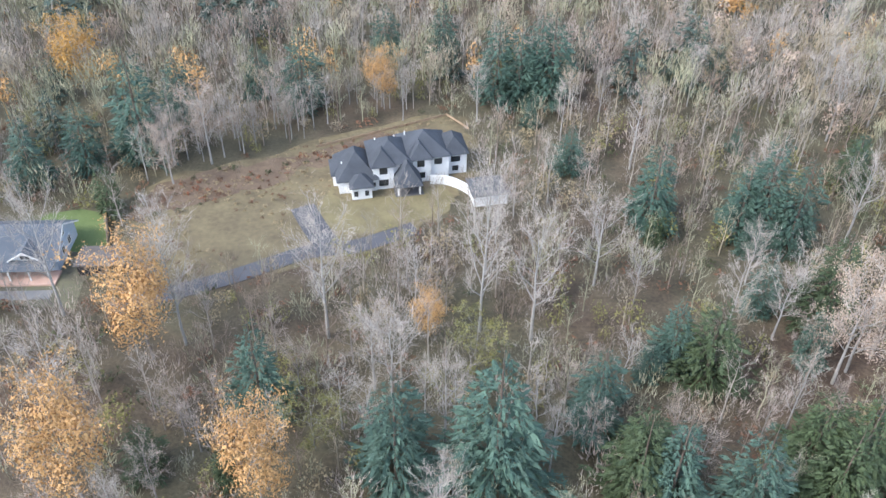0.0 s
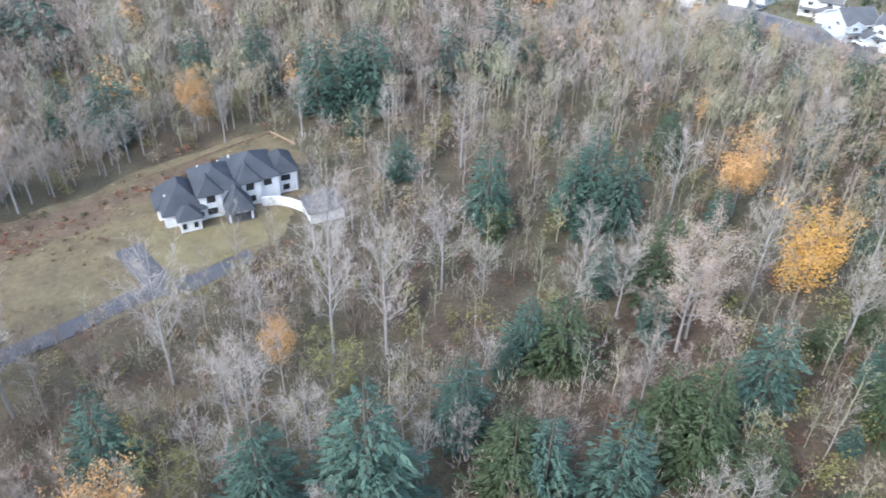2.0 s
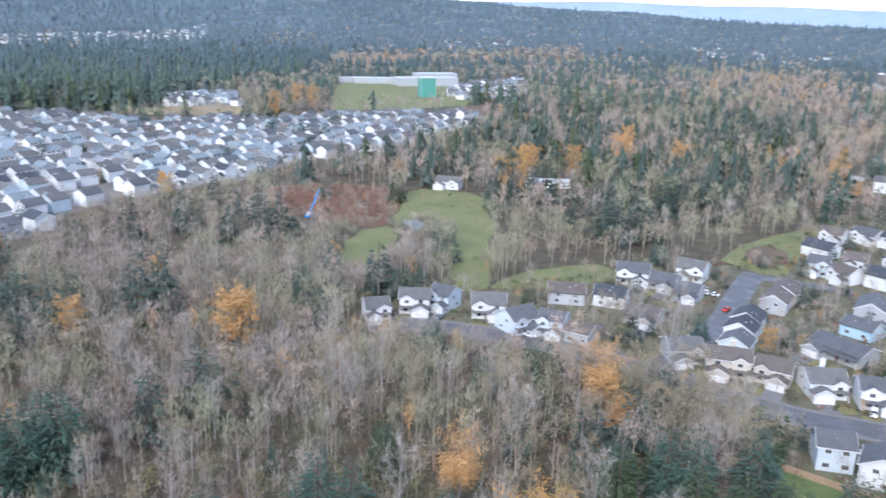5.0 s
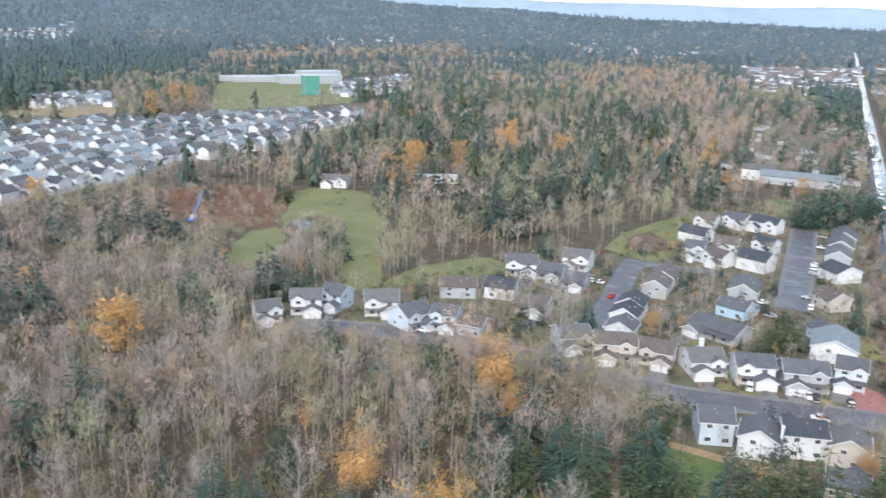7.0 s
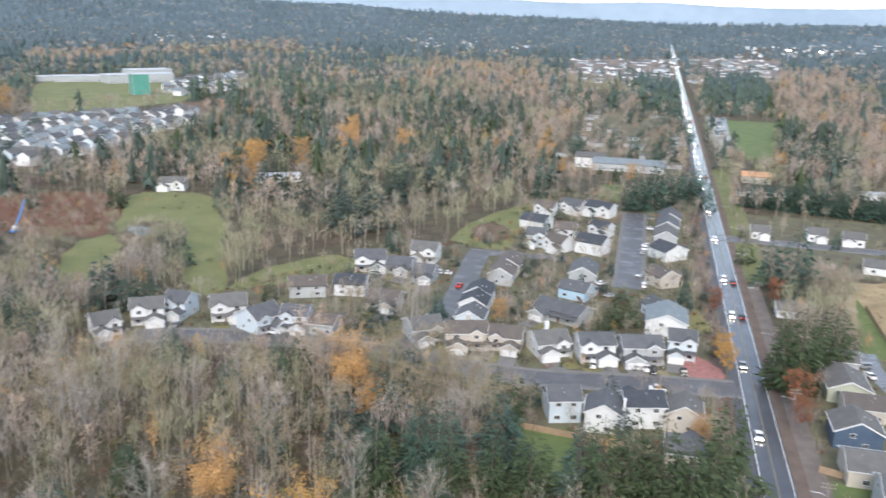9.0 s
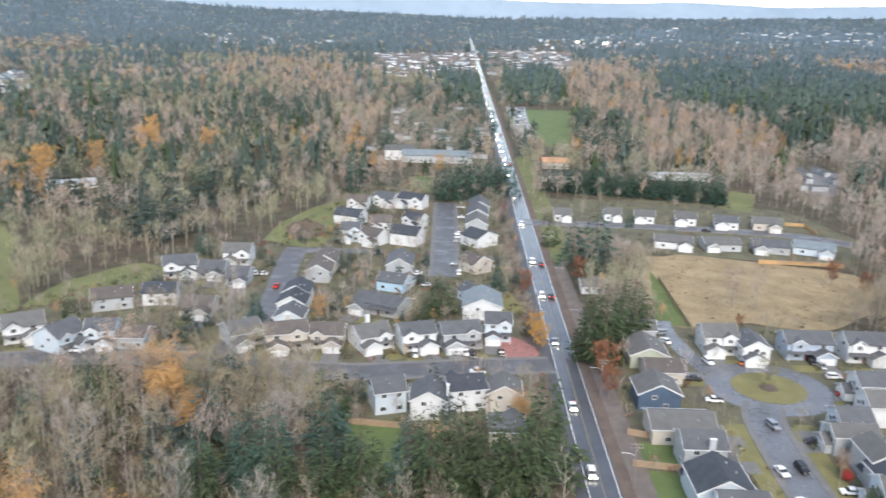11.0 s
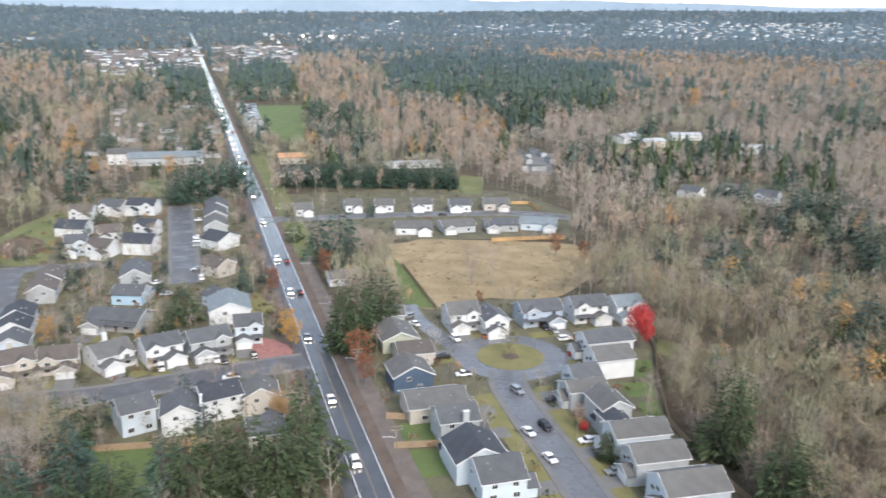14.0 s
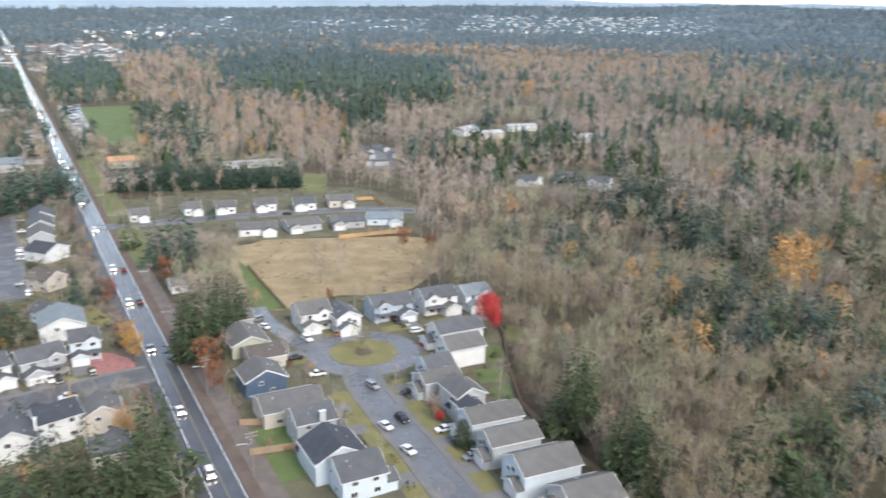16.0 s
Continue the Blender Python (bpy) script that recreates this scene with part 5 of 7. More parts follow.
# ---- poles, fences and other street things ----
def utility_pole(x, y, turn):
    root = tagged(empty("utility_pole", x, y, 0, turn), "weathered wooden utility pole with crossarms beside a road", "pole", "utility poles")
    part("pole", Shape().tube([(0, 0, 0), (0, 0, 6), (0, 0, 11.5)], (0.17, 0.15, 0.11), 8), M["pole"], root)
    for z in (10.9, 10.1):
        part("crossarm", Shape().box(-0.07, 0.07, -1.4, 1.4, z, z + 0.14), M["pole"], root)
        for k in (-1.2, -0.5, 0.5, 1.2):
            part("insulator", Shape().tube([(0, k, z + 0.14), (0, k, z + 0.32)], (0.05, 0.04), 6), M["trim"], root)
    part("transformer", Shape().tube([(0.3, 0, 8.4), (0.3, 0, 9.4)], (0.24, 0.24), 8), M["metal"], root, "grey transformer can")
    part("lamp_arm", Shape().tube([(0, 0, 8.2), (0, 1.4, 8.8), (0, 2.8, 8.9)], (0.05, 0.045, 0.04), 5), M["metal"], root)
    part("lamp_head", Shape().box(-0.14, 0.14, 2.6, 3.3, 8.82, 8.96), M["metal"], root)
    return root


def floodlight(x, y, turn):
    root = tagged(empty("floodlight_mast", x, y, rise(x, y), turn), "tall steel mast with lit floodlights over a far sports ground", "floodlight", "floodlights of a sports ground")
    part("mast", Shape().tube([(0, 0, 0), (0, 0, 14), (0, 0, 27)], (0.5, 0.4, 0.25), 6), M["metal"], root)
    part("crossbar", Shape().box(-0.2, 0.2, -4.2, 4.2, 26.4, 27.0), M["metal"], root)
    for k in range(4):
        part("lamp_head", Shape().box(-0.5, 0.1, -3.9 + k * 2.2, -2.7 + k * 2.2, 27.0, 28.2), M["lamp"], root, "lit floodlight")
    return root


for fx, fy in FLOODLIGHTS:
    floodlight(fx, fy, math.degrees(math.atan2(fy, fx)))
first_pole = None
for s in (118, 163, 208, 253, 298, 343, 388, 433):
    x, y = plan(s, -6.6)
    if first_pole is None:
        first_pole = utility_pole(x, y, 23.2)
    else:
        copy_thing(first_pole, pose(x, y, 0, 0, 0, 23.2))


def fence(points, mat, label, height=1.8):
    """A board fence: posts and a panel of boards between each pair."""
    root = tagged(empty("fence", *points[0]), label, "fence")
    ox, oy = points[0]
    for (x0, y0), (x1, y1) in zip(points, points[1:]):
        a, b = Vector((x0 - ox, y0 - oy)), Vector((x1 - ox, y1 - oy))
        n = max(1, round((b - a).length / 2.6))
        for k in range(n):
            p, q = a.lerp(b, k / n), a.lerp(b, (k + 1) / n)
            ang = math.degrees(math.atan2(q.y - p.y, q.x - p.x))
            le = (q - p).length
            part("post", Shape().box(-0.06, 0.06, -0.06, 0.06, 0, height + 0.12), M[mat], root, at=pose(p.x, p.y, 0, 0, 0, ang))
            part("panel", Shape().box(0.065, le - 0.065, -0.025, 0.025, 0.06, height), M[mat], root, at=pose(p.x, p.y, 0, 0, 0, ang))
    return root


fence([(218.5, -38.2), (198.1, -37.8), (183.4, -42.2), (169.5, -47.2), (154.7, -54.2), (144, -60)], "cedar_wood", "weathered brown board fence along a wood")
fence([(271.2, -39), (247.1, -40.5), (218.5, -37.7)], "cedar_wood", "weathered brown board fence behind houses")
fence([(321.2, 50.4), (272.1, 30.7)], "cedar_wood", "dark board fence between grass and a field", 1.5)
fence([(364.4, 16.7), (372.5, -4.8), (374.7, -16.3)], "new_wood", "new orange board fence beside a field")
fence([(442.0, 10.4), (443.9, 1.4), (427.8, -4.7)], "new_wood", "new orange board fence round a plot")
fence([(190.1, 33.6), (190.9, 21.2)], "cedar_wood", "grey board fence between gardens")
fence([(175.6, 29.1), (178.6, 17.0)], "cedar_wood", "grey board fence between gardens")
fence([(163.4, 98), (167.0, 86), (171, 73)], "cedar_wood", "brown board fence behind a garden")
fence([(-29.0, 156.6), (-16.9, 162.8), (-0.1, 171.8), (5.1, 165.4)], "cedar_wood", "low brown board fence behind a mansion", 0.6)
fence([(-67.6, 131.5), (-63.6, 119.8)], "cedar_wood", "dark board fence beside a lawn")
# ---- trees: a few of each kind built as arrays, then set out ----
def unit(v):
    return v / (np.linalg.norm(v) + 1e-9)


class Soup:
    def __init__(self):
        self.v, self.t, self.n = [], [], 0

    def add(self, v, t):
        self.v.append(np.asarray(v, float))
        self.t.append(np.asarray(t, int) + self.n)
        self.n += len(v)

    def limb(self, pts, radii, sides=4):
        k = len(pts)
        ring = []
        for i in range(k):
            d = unit(np.subtract(pts[min(i + 1, k - 1)], pts[max(i - 1, 0)]))
            a = unit(np.cross(d, (0.31, 0.2, 0.93) if abs(d[2]) < 0.9 else (1, 0, 0)))
            b = np.cross(d, a)
            for j in range(sides):
                w = j * math.tau / sides
                ring.append(pts[i] + (a * math.cos(w) + b * math.sin(w)) * radii[i])
        t = []
        for i in range(k - 1):
            for j in range(sides):
                p, q, r, s = i * sides + j, i * sides + (j + 1) % sides, (i + 1) * sides + (j + 1) % sides, (i + 1) * sides + j
                t += [(p, q, r), (p, r, s)]
        self.add(ring, t)

    def sliver(self, p, q, w, side):
        self.add([p - side * w, p + side * w, q], [(0, 1, 2)])

    def arrays(self):
        return np.concatenate(self.v), np.concatenate(self.t)


def bare_tree(seed, h=18.0, spread=0.5, upright=0.55, limbs=11, subs=5, twigs=9, low=0.28, twig_w=0.028, leaves=0, leaf=0.3, leaf_low=0.0, light=False, haze=0):
    """Trunk and limbs, twigs, and leaves if any: three pairs of arrays for a deciduous tree of height h."""
    rs = np.random.RandomState(seed)
    wood, fine, foliage = Soup(), Soup(), Soup()
    lean = rs.uniform(-0.06, 0.06, 2)
    trunk = [np.array((lean[0] * z * z * 0.02 + rs.uniform(-.15, .15) * (z > 0), lean[1] * z * z * 0.02 + rs.uniform(-.15, .15) * (z > 0), z)) for z in np.linspace(0, h * 0.96, 6)]
    r0 = h * 0.0135
    wood.limb(trunk, [r0 * (1 - 0.92 * i / 5) for i in range(6)], 4 if light else 6)
    at = lambda f: np.array([np.interp(f * 5, range(6), [p[k] for p in trunk]) for k in range(3)])
    tips = []
    for i in range(limbs):
        f = low + (0.97 - low) * ((i + rs.rand() * 0.8) / limbs)
        base = at(f)
        a = i * 2.4 + rs.uniform(-.5, .5)
        reach = h * spread * (0.5 + 0.5 * math.sin(math.pi * min(1, 0.25 + (1 - f) * 0.95))) * rs.uniform(0.75, 1.15) * (1 - max(0, f - 0.72) * 1.7)
        up = upright * rs.uniform(0.7, 1.25) + 0.25 * f
        d = unit(np.array((math.cos(a), math.sin(a), up)))
        mid = base + d * reach * 0.5
        end = base + d * reach + np.array((0, 0, reach * 0.18))
        rb = r0 * (1 - 0.9 * f) * 0.4 + 0.02
        wood.limb([base, mid + rs.uniform(-.2, .2, 3), end], [rb, rb * 0.6, rb * 0.2], 3 if light else 4)
        for j in range(subs):
            g = 0.28 + 0.72 * (j + rs.rand() * 0.6) / subs
            p = base + (mid - base) * g * 2 if g < 0.5 else mid + (end - mid) * (g - 0.5) * 2
            sd = unit(d * 0.7 + rs.normal(0, 0.55, 3) + np.array((0, 0, 0.45)))
            sl = reach * rs.uniform(0.24, 0.46)
            q = p + sd * sl
            if light:
                wood.sliver(p, q, rb * 0.25 + 0.012, unit(np.cross(sd, rs.normal(0, 1, 3))))
            else:
                wood.limb([p, q], [rb * 0.2 + 0.008, 0.008], 3)
            for m in range(twigs):
                w = 0.2 + 0.8 * (m + rs.rand()) / twigs
                s = p + (q - p) * min(w, 1)
                td = unit(sd * 0.8 + rs.normal(0, 0.6, 3) + np.array((0, 0, 0.35)))
                tl = rs.uniform(0.8, 1.9) * h / 18
                e = s + td * tl
                fine.sliver(s, e, twig_w, unit(np.cross(td, rs.normal(0, 1, 3))))
                e2 = s + td * tl * rs.uniform(0.25, 0.6)
                fine.sliver(e2, e2 + unit(td + rs.normal(0, 0.5, 3)) * tl * 0.7, twig_w * 0.8, unit(np.cross(td, rs.normal(0, 1, 3))))
                tips.append(e)
        for m in range(haze):
            g = rs.uniform(0.35, 1.05)
            p = (base + (mid - base) * g * 2 if g < 0.5 else mid + (end - mid) * (g - 0.5) * 2) + rs.normal(0, 1, 3) * reach * np.array((0.17, 0.17, 0.2))
            td = unit(d * 0.5 + rs.normal(0, 0.45, 3) + np.array((0, 0, 0.55)))
            fine.sliver(p, p + td * rs.uniform(0.7, 1.7) * h / 18, twig_w * 0.9, unit(np.cross(td, rs.normal(0, 1, 3))))
    if leaves:
        tips = np.array(tips)
        tips = tips[tips[:, 2] > h * leaf_low]
        pick = tips[rs.randint(0, len(tips), leaves)] + rs.normal(0, 0.42, (leaves, 3)) * h / 18
        for p in pick:
            n1 = unit(rs.normal(0, 1, 3))
            n2 = unit(np.cross(n1, rs.normal(0, 1, 3)))
            s = leaf * rs.uniform(0.6, 1.4)
            foliage.add([p - n1 * s, p + n2 * s * 0.9, p + n1 * s], [(0, 1, 2)])
    return wood.arrays(), fine.arrays(), foliage.arrays() if leaves else None


def conifer(seed, h=24.0, width=0.42, droop=0.35, tiers=22, per=15, bare=0.06, power=0.8, ragged=0.3, size=1.0):
    """Trunk and dense overlapping sprays of a conifer of height h, drooping at their tips."""
    rs = np.random.RandomState(seed)
    wood, fine = Soup(), Soup()
    wood.limb([np.array((0, 0, 0.0)), np.array((0.05, 0, h * 0.5)), np.array((0, 0, h))], [h * 0.014, h * 0.009, 0.03], 6)
    girth = lambda f: h * width * 0.5 * (1 - f) ** power * min(1, 0.62 + f * 4) + 0.3
    lobe = rs.uniform(0, 6.28, 3)
    bulge = lambda a, f: 1 + ragged * 0.45 * math.sin(2 * a + lobe[0] + f * 5) + ragged * 0.4 * math.sin(5 * a + lobe[1] + f * 17)
    # tufts that fill the crown
    inside_tufts = tiers * per * 9 // 10 if per > 12 else tiers * 8
    for i in range(inside_tufts):
        f = bare + (0.95 - bare) * (1 - math.sqrt(1 - (i + rs.rand()) / inside_tufts))
        a = rs.uniform(0, math.tau)
        q = girth(f) * bulge(a, f) * rs.uniform(0.3, 0.86)
        k = (0.28 + girth(f) * 0.1) * (1 if per > 12 else 1.7)
        c = np.array((q * math.cos(a), q * math.sin(a), f * h - q * droop * 0.4))
        e1, e2, e3 = unit(rs.normal(0, 1, 3)), unit(rs.normal(0, 1, 3)), np.array((math.cos(a), math.sin(a), rs.uniform(-.8, .2)))
        fine.add([c + e1 * k * 0.7, c + e2 * k * 0.7, c + e3 * k * 1.5], [(0, 1, 2)])
    for i in range(tiers * per):
        f = bare + (0.975 - bare) * (1 - math.sqrt(1 - (i + rs.rand()) / (tiers * per + 1)) ** 1.15)
        a = rs.uniform(0, math.tau)
        r = girth(f) * bulge(a, f) * rs.uniform(1 - ragged * 0.75, 1.1)
        o = np.array((math.cos(a), math.sin(a), 0.0))
        s = np.array((-math.sin(a), math.cos(a), 0.0))
        up = np.array((0, 0, 1.0))
        dr = droop * rs.uniform(-0.2, 1.4)
        spot = lambda g: o * r * g + up * (f * h + 0.08 * r - dr * r * max(0, g - 0.35) * 0.95)
        w = (0.1 + r * 0.045) * size
        tilt = up * rs.uniform(-1.3, 1.3) * w
        inner = rs.uniform(0.62, 0.78)
        fine.add([spot(inner), spot(0.88) + s * w + tilt, spot(0.88) - s * w - tilt, spot(1.06)], [(0, 1, 2), (2, 1, 3)])
        for g in (rs.uniform(0.62, 0.8), rs.uniform(0.82, 0.98)):
            for sg in (1, -1):
                k = (r * 0.1 * rs.uniform(.6, 1.6) + 0.2) * size
                n1 = s * sg * rs.uniform(.6, 1.2) + o * rs.uniform(.1, .8) + up * rs.uniform(-.8, .25) * droop * 1.6
                fine.add([spot(g) - o * k * 0.3 + up * rs.uniform(0, .25), spot(g) + o * k * 0.34, spot(g) + n1 * k], [(0, 1, 2)])
    return wood.arrays(), fine.arrays()


def simple_conifer(seed, h, width, layers=8, per=7):
    """A far conifer: ragged drooping sprays in layers round a dense heart."""
    rs = np.random.RandomState(seed)
    s = Soup()
    girth = lambda f: h * width * 0.5 * (1 - f) ** 0.55 * min(1, 0.6 + f * 4)
    ring = [(girth(f) * 0.4 * rs.uniform(.6, 1.1) * math.cos(j * 1.2566 + f), girth(f) * 0.4 * rs.uniform(.6, 1.1) * math.sin(j * 1.2566 + f), h * f) for f in (0.04, 0.5, 0.97) for j in range(5)]
    s.add(ring, [t for i in range(2) for j in range(5) for t in ((i * 5 + j, i * 5 + (j + 1) % 5, i * 5 + 5 + j), (i * 5 + (j + 1) % 5, i * 5 + 5 + (j + 1) % 5, i * 5 + 5 + j))])
    for i in range(layers):
        f = 0.05 + 0.88 * i / layers
        for j in range(max(3, int(per * (1.1 - f)))):
            a = j * math.tau / per + i * 0.9 + rs.uniform(-.4, .4)
            q = girth(f) * rs.uniform(0.8, 1.3)
            z = f * h + rs.uniform(-.04, .04) * h
            w = q * rs.uniform(0.25, 0.5) * min(1, 9 / per)
            o, t = np.array((math.cos(a), math.sin(a), 0)), np.array((-math.sin(a), math.cos(a), 0))
            s.add([o * q * 0.5 + np.array((0, 0, min(h, z + h * 0.8 / layers))), o * q - t * w + np.array((0, 0, z)), o * q + t * w + np.array((0, 0, z - q * 0.2))], [(0, 1, 2)])
    return s.arrays()


def tiny_conifer(seed, h, width, tiers=2, sides=4):
    """A conifer far off: a ragged narrow spire of a few faces."""
    rs = np.random.RandomState(seed)
    s = Soup()
    for i in range(tiers):
        f, top, q = i / (tiers + 0.6), min(1.0, (i + 1.35) / tiers + 0.05 * (i == 0)), 1 - 0.72 * i / tiers
        w = [math.tau * j / sides + f * 2 for j in range(sides)]
        ring = [(h * width * 0.5 * q * rs.uniform(.65, 1.3) * math.cos(a), h * width * 0.5 * q * rs.uniform(.65, 1.3) * math.sin(a), h * (f + rs.uniform(-.05, .09) * (i > 0))) for a in w]
        s.add(ring + [(0, 0, h * top)], [(j, (j + 1) % sides, sides) for j in range(sides)])
    return s.arrays()


def lobed(seed, h, spread, lobes=6, per=16, long=1.3, w=0.14, trunk=True, low=0.42, leafy=False, bare=0.5):
    """A crown of fine twigs or leaves gathered into rounded lobes, on a trunk with a few limbs."""
    rs = np.random.RandomState(seed)
    s = Soup()
    if trunk:
        s.limb([np.array((0, 0, 0.0)), np.array((rs.uniform(-.3, .3), rs.uniform(-.3, .3), h * 0.8))], [h * 0.011, 0.04], 3)
    big = h * spread * 0.5
    for i in range(lobes):
        a = i * 2.4 + rs.uniform(-.4, .4)
        off = big * (0.0 if i == 0 else rs.uniform(0.3, 0.62))
        z = h * (0.76 if i == 0 else rs.uniform(low, 0.72))
        c = np.array((off * math.cos(a), off * math.sin(a), z))
        lr = big * rs.uniform(0.42, 0.6)
        lz = lr * rs.uniform(1.1, 1.5)
        if trunk and i:
            b = np.array((0, 0, z * 0.6))
            s.sliver(b, c + np.array((0, 0, lz * 0.5)), h * 0.006, unit(np.cross(c - b, rs.normal(0, 1, 3))))
        for k in range(per):
            d = unit(rs.normal(0, 1, 3) + np.array((0, 0, 0.35)))
            p = c + d * np.array((lr, lr, lz)) * rs.uniform(0.6, 1.0)
            side = unit(np.cross(d, rs.normal(0, 1, 3)))
            if leafy:
                t2 = unit(np.cross(d, side) + d * rs.uniform(-.4, .4))
                g = long * rs.uniform(.6, 1.3)
                s.add([p - side * g * 0.55, p + side * g * 0.5 + t2 * g * 0.2, p + t2 * g], [(0, 1, 2)])
            else:
                # twigs stand up and lean a little outwards
                u = unit(d * np.array((0.5, 0.5, 0.15)) + np.array((0, 0, 1.0)) + rs.normal(0, 0.24, 3))
                side = unit(np.cross(u, rs.normal(0, 1, 3)))
                s.sliver(p, p + u * long * rs.uniform(.6, 1.4), w * rs.uniform(.6, 1.4), side)
    return s.arrays()


def puff(seed, h, r, n=60, leaf=0.5):
    """Leaf clumps filling an uneven crown."""
    rs = np.random.RandomState(seed)
    s = Soup()
    for i in range(n):
        d = unit(rs.normal(0, 1, 3)) * r * rs.uniform(0.35, 1.0) * (0.8 + 0.4 * rs.rand())
        p = np.array((d[0], d[1], h * 0.6 + d[2] * h * 0.4 / r))
        n1, n2 = unit(rs.normal(0, 1, 3)), unit(rs.normal(0, 1, 3))
        k = leaf * rs.uniform(.6, 1.4)
        s.add([p - n1 * k, p + n2 * k, p + n1 * k], [(0, 1, 2)])
    return s.arrays()


def merged(*pairs):
    """Several pairs of vertex and triangle arrays as one."""
    n = np.cumsum([0] + [len(v) for v, t in pairs])
    return np.concatenate([v for v, t in pairs]), np.concatenate([t + k for (v, t), k in zip(pairs, n)])


KINDS = {}


def kind(name, title, label, wood_mat, fine_mat, leaf_mat, variants, height):
    KINDS[name] = dict(title=title, label=label, height=height, made=[], mats=(wood_mat, fine_mat, leaf_mat), meshes=[])
    for v in variants:
        ms = []
        for arr, nm, mt in zip(v, ("trunk", "crown", "leaves"), (wood_mat, fine_mat, leaf_mat)):
            ms.append(soup(nm, arr[0], arr[1], M[mt]) if arr is not None and mt else None)
        KINDS[name]["meshes"].append(ms)


kind("fir", "fir_tree", "full blue-green fir with drooping sprays", "fir_bark", "fir", None, [conifer(k % 3, 24, 0.47 + 0.05 * (k % 3), 0.28, 22, 27 if k < 3 else 8, 0.03, 0.62, 0.5, 0.62 if k < 3 else 1.15) for k in range(6)], 24)
kind("cedar", "cedar_tree", "broad yellow-green cedar with feathery sprays", "fir_bark", "cedar", None, [conifer(20 + k % 3, 20, 0.5 + 0.06 * (k % 3), 0.34, 20, 28 if k < 3 else 8, 0.03, 0.54, 0.55, 0.62 if k < 3 else 1.15) for k in range(6)], 20)
kind("maple", "bare_tree", "broad bare tree with pale grey branches", "pale_bark", "white_twig", None, [bare_tree(40 + k, 18, 0.35, 0.95, 15, 6, 9, 0.3, 0.019, haze=26) for k in range(4)], 18)
kind("alder", "bare_tree", "slender bare tree with grey-brown twigs", "pale_bark", "twig", None, [bare_tree(50 + k, 17, 0.27, 1.1, 12, 5, 8, 0.3, 0.022, light=True, haze=34) for k in range(4)], 17)
kind("rosy", "bare_tree", "bare tree with rosy-brown twigs", "bark", "rosy_twig", None, [bare_tree(60 + k, 16, 0.34, 0.95, 12, 5, 8, 0.22, 0.024, light=True, haze=36) for k in range(3)], 16)
kind("mossy", "bare_tree", "mossy bare tree with olive twigs", "bark", "mossy_twig", None, [bare_tree(70 + k, 13, 0.44, 0.75, 12, 5, 8, 0.1, 0.025, light=True, haze=40) for k in range(3)], 13)
kind("red", "autumn_tree", "round maple with crimson leaves", "bark", "twig", "red", [bare_tree(80, 16, 0.42, 0.75, 12, 5, 3, 0.12, light=True)[:2] + (lobed(81 + k, 16, 0.78, 15, 300, 0.5, trunk=False, low=0.36, leafy=True),) for k in range(2)], 16)
for nm, lab in (("yellow", "tree full of golden yellow autumn leaves"), ("orange", "tree with orange autumn leaves"), ("rust", "small tree with rust-brown leaves")):
    kind(nm, "autumn_tree", lab, "bark", "twig", nm, [bare_tree(80, 16, 0.37, 0.75, 12, 6, 6 if n > 3000 else 3, 0.2, leaves=n, leaf=q, light=n < 3000) for n, q in ((3600, 0.16), (1700, 0.36))], 16)
    full = KINDS[nm]["meshes"][0]
    tree_leaves = merged(bare_tree(80, 16, 0.37, 0.75, 12, 6, 6, 0.2, leaves=3000, leaf=0.16)[2], lobed(85, 16, 0.6, 15, 230, 0.3, trunk=False, low=0.34, leafy=True))
    full[2] = soup("leaves", tree_leaves[0], tree_leaves[1], M[nm])
kind("pale", "autumn_tree", "thinning tree with tan and orange leaves", "pale_bark", "white_twig", "pale", [bare_tree(90, 17, 0.36, 0.7, 11, 5, 9 if n > 5000 else 4, 0.3, leaves=n, leaf=q, light=n < 5000) for n, q in ((5500, 0.11), (1300, 0.25))], 17)
kind("tan", "tawny_tree", "bushy tree with tawny thinning leaves", "bark", "tan_twig", "tan", [bare_tree(110 + k, 14, 0.46, 0.6, 12, 6, 7, 0.15, 0.035, leaves=1600, leaf=0.15, light=True) for k in range(3)], 14)
kind("olive", "small_tree", "bushy small tree with olive-yellow leaves", "bark", "mossy_twig", "olive", [bare_tree(95 + k, 12, 0.5, 0.5, 11, 5, 8, 0.1, leaves=2400, leaf=0.17) for k in range(2)], 12)
PLACED = []
LOOSE = []


def tree(what, x, y, h, turn=None, lone=True):
    k = KINDS[what]
    n = len(PLACED)
    rnd = random.Random(n * 31 + int(x * 3))
    turn = rnd.uniform(0, 360) if turn is None else turn
    PLACED.append((x, y, (2.2 if what in ("fir", "cedar") else 1.6) if LOOSE else 4.2))
    i = rnd.randrange(len(k["meshes"]))
    near = math.hypot(x, y) < (285 if what in ("fir", "cedar") else 205)
    if what in ("fir", "cedar"):
        i = i % 3 + (0 if near else 3)
    elif what in ("yellow", "orange", "red", "rust", "pale"):
        i = 0 if near else 1
    root = empty(k["title"], x, y, 0, turn)
    s = h / k["height"]
    wide = s * rnd.uniform(0.9, 1.12)
    if s > 1.25:
        wide *= 0.88
    root.scale = (wide, wide, s)
    tagged(root, k["label"], "tree", "trees of the woods")
    for nm, me in zip(("trunk", "crown", "leaves"), k["meshes"][i]):
        if me is not None:
            part(nm, me, None, root)
    return root


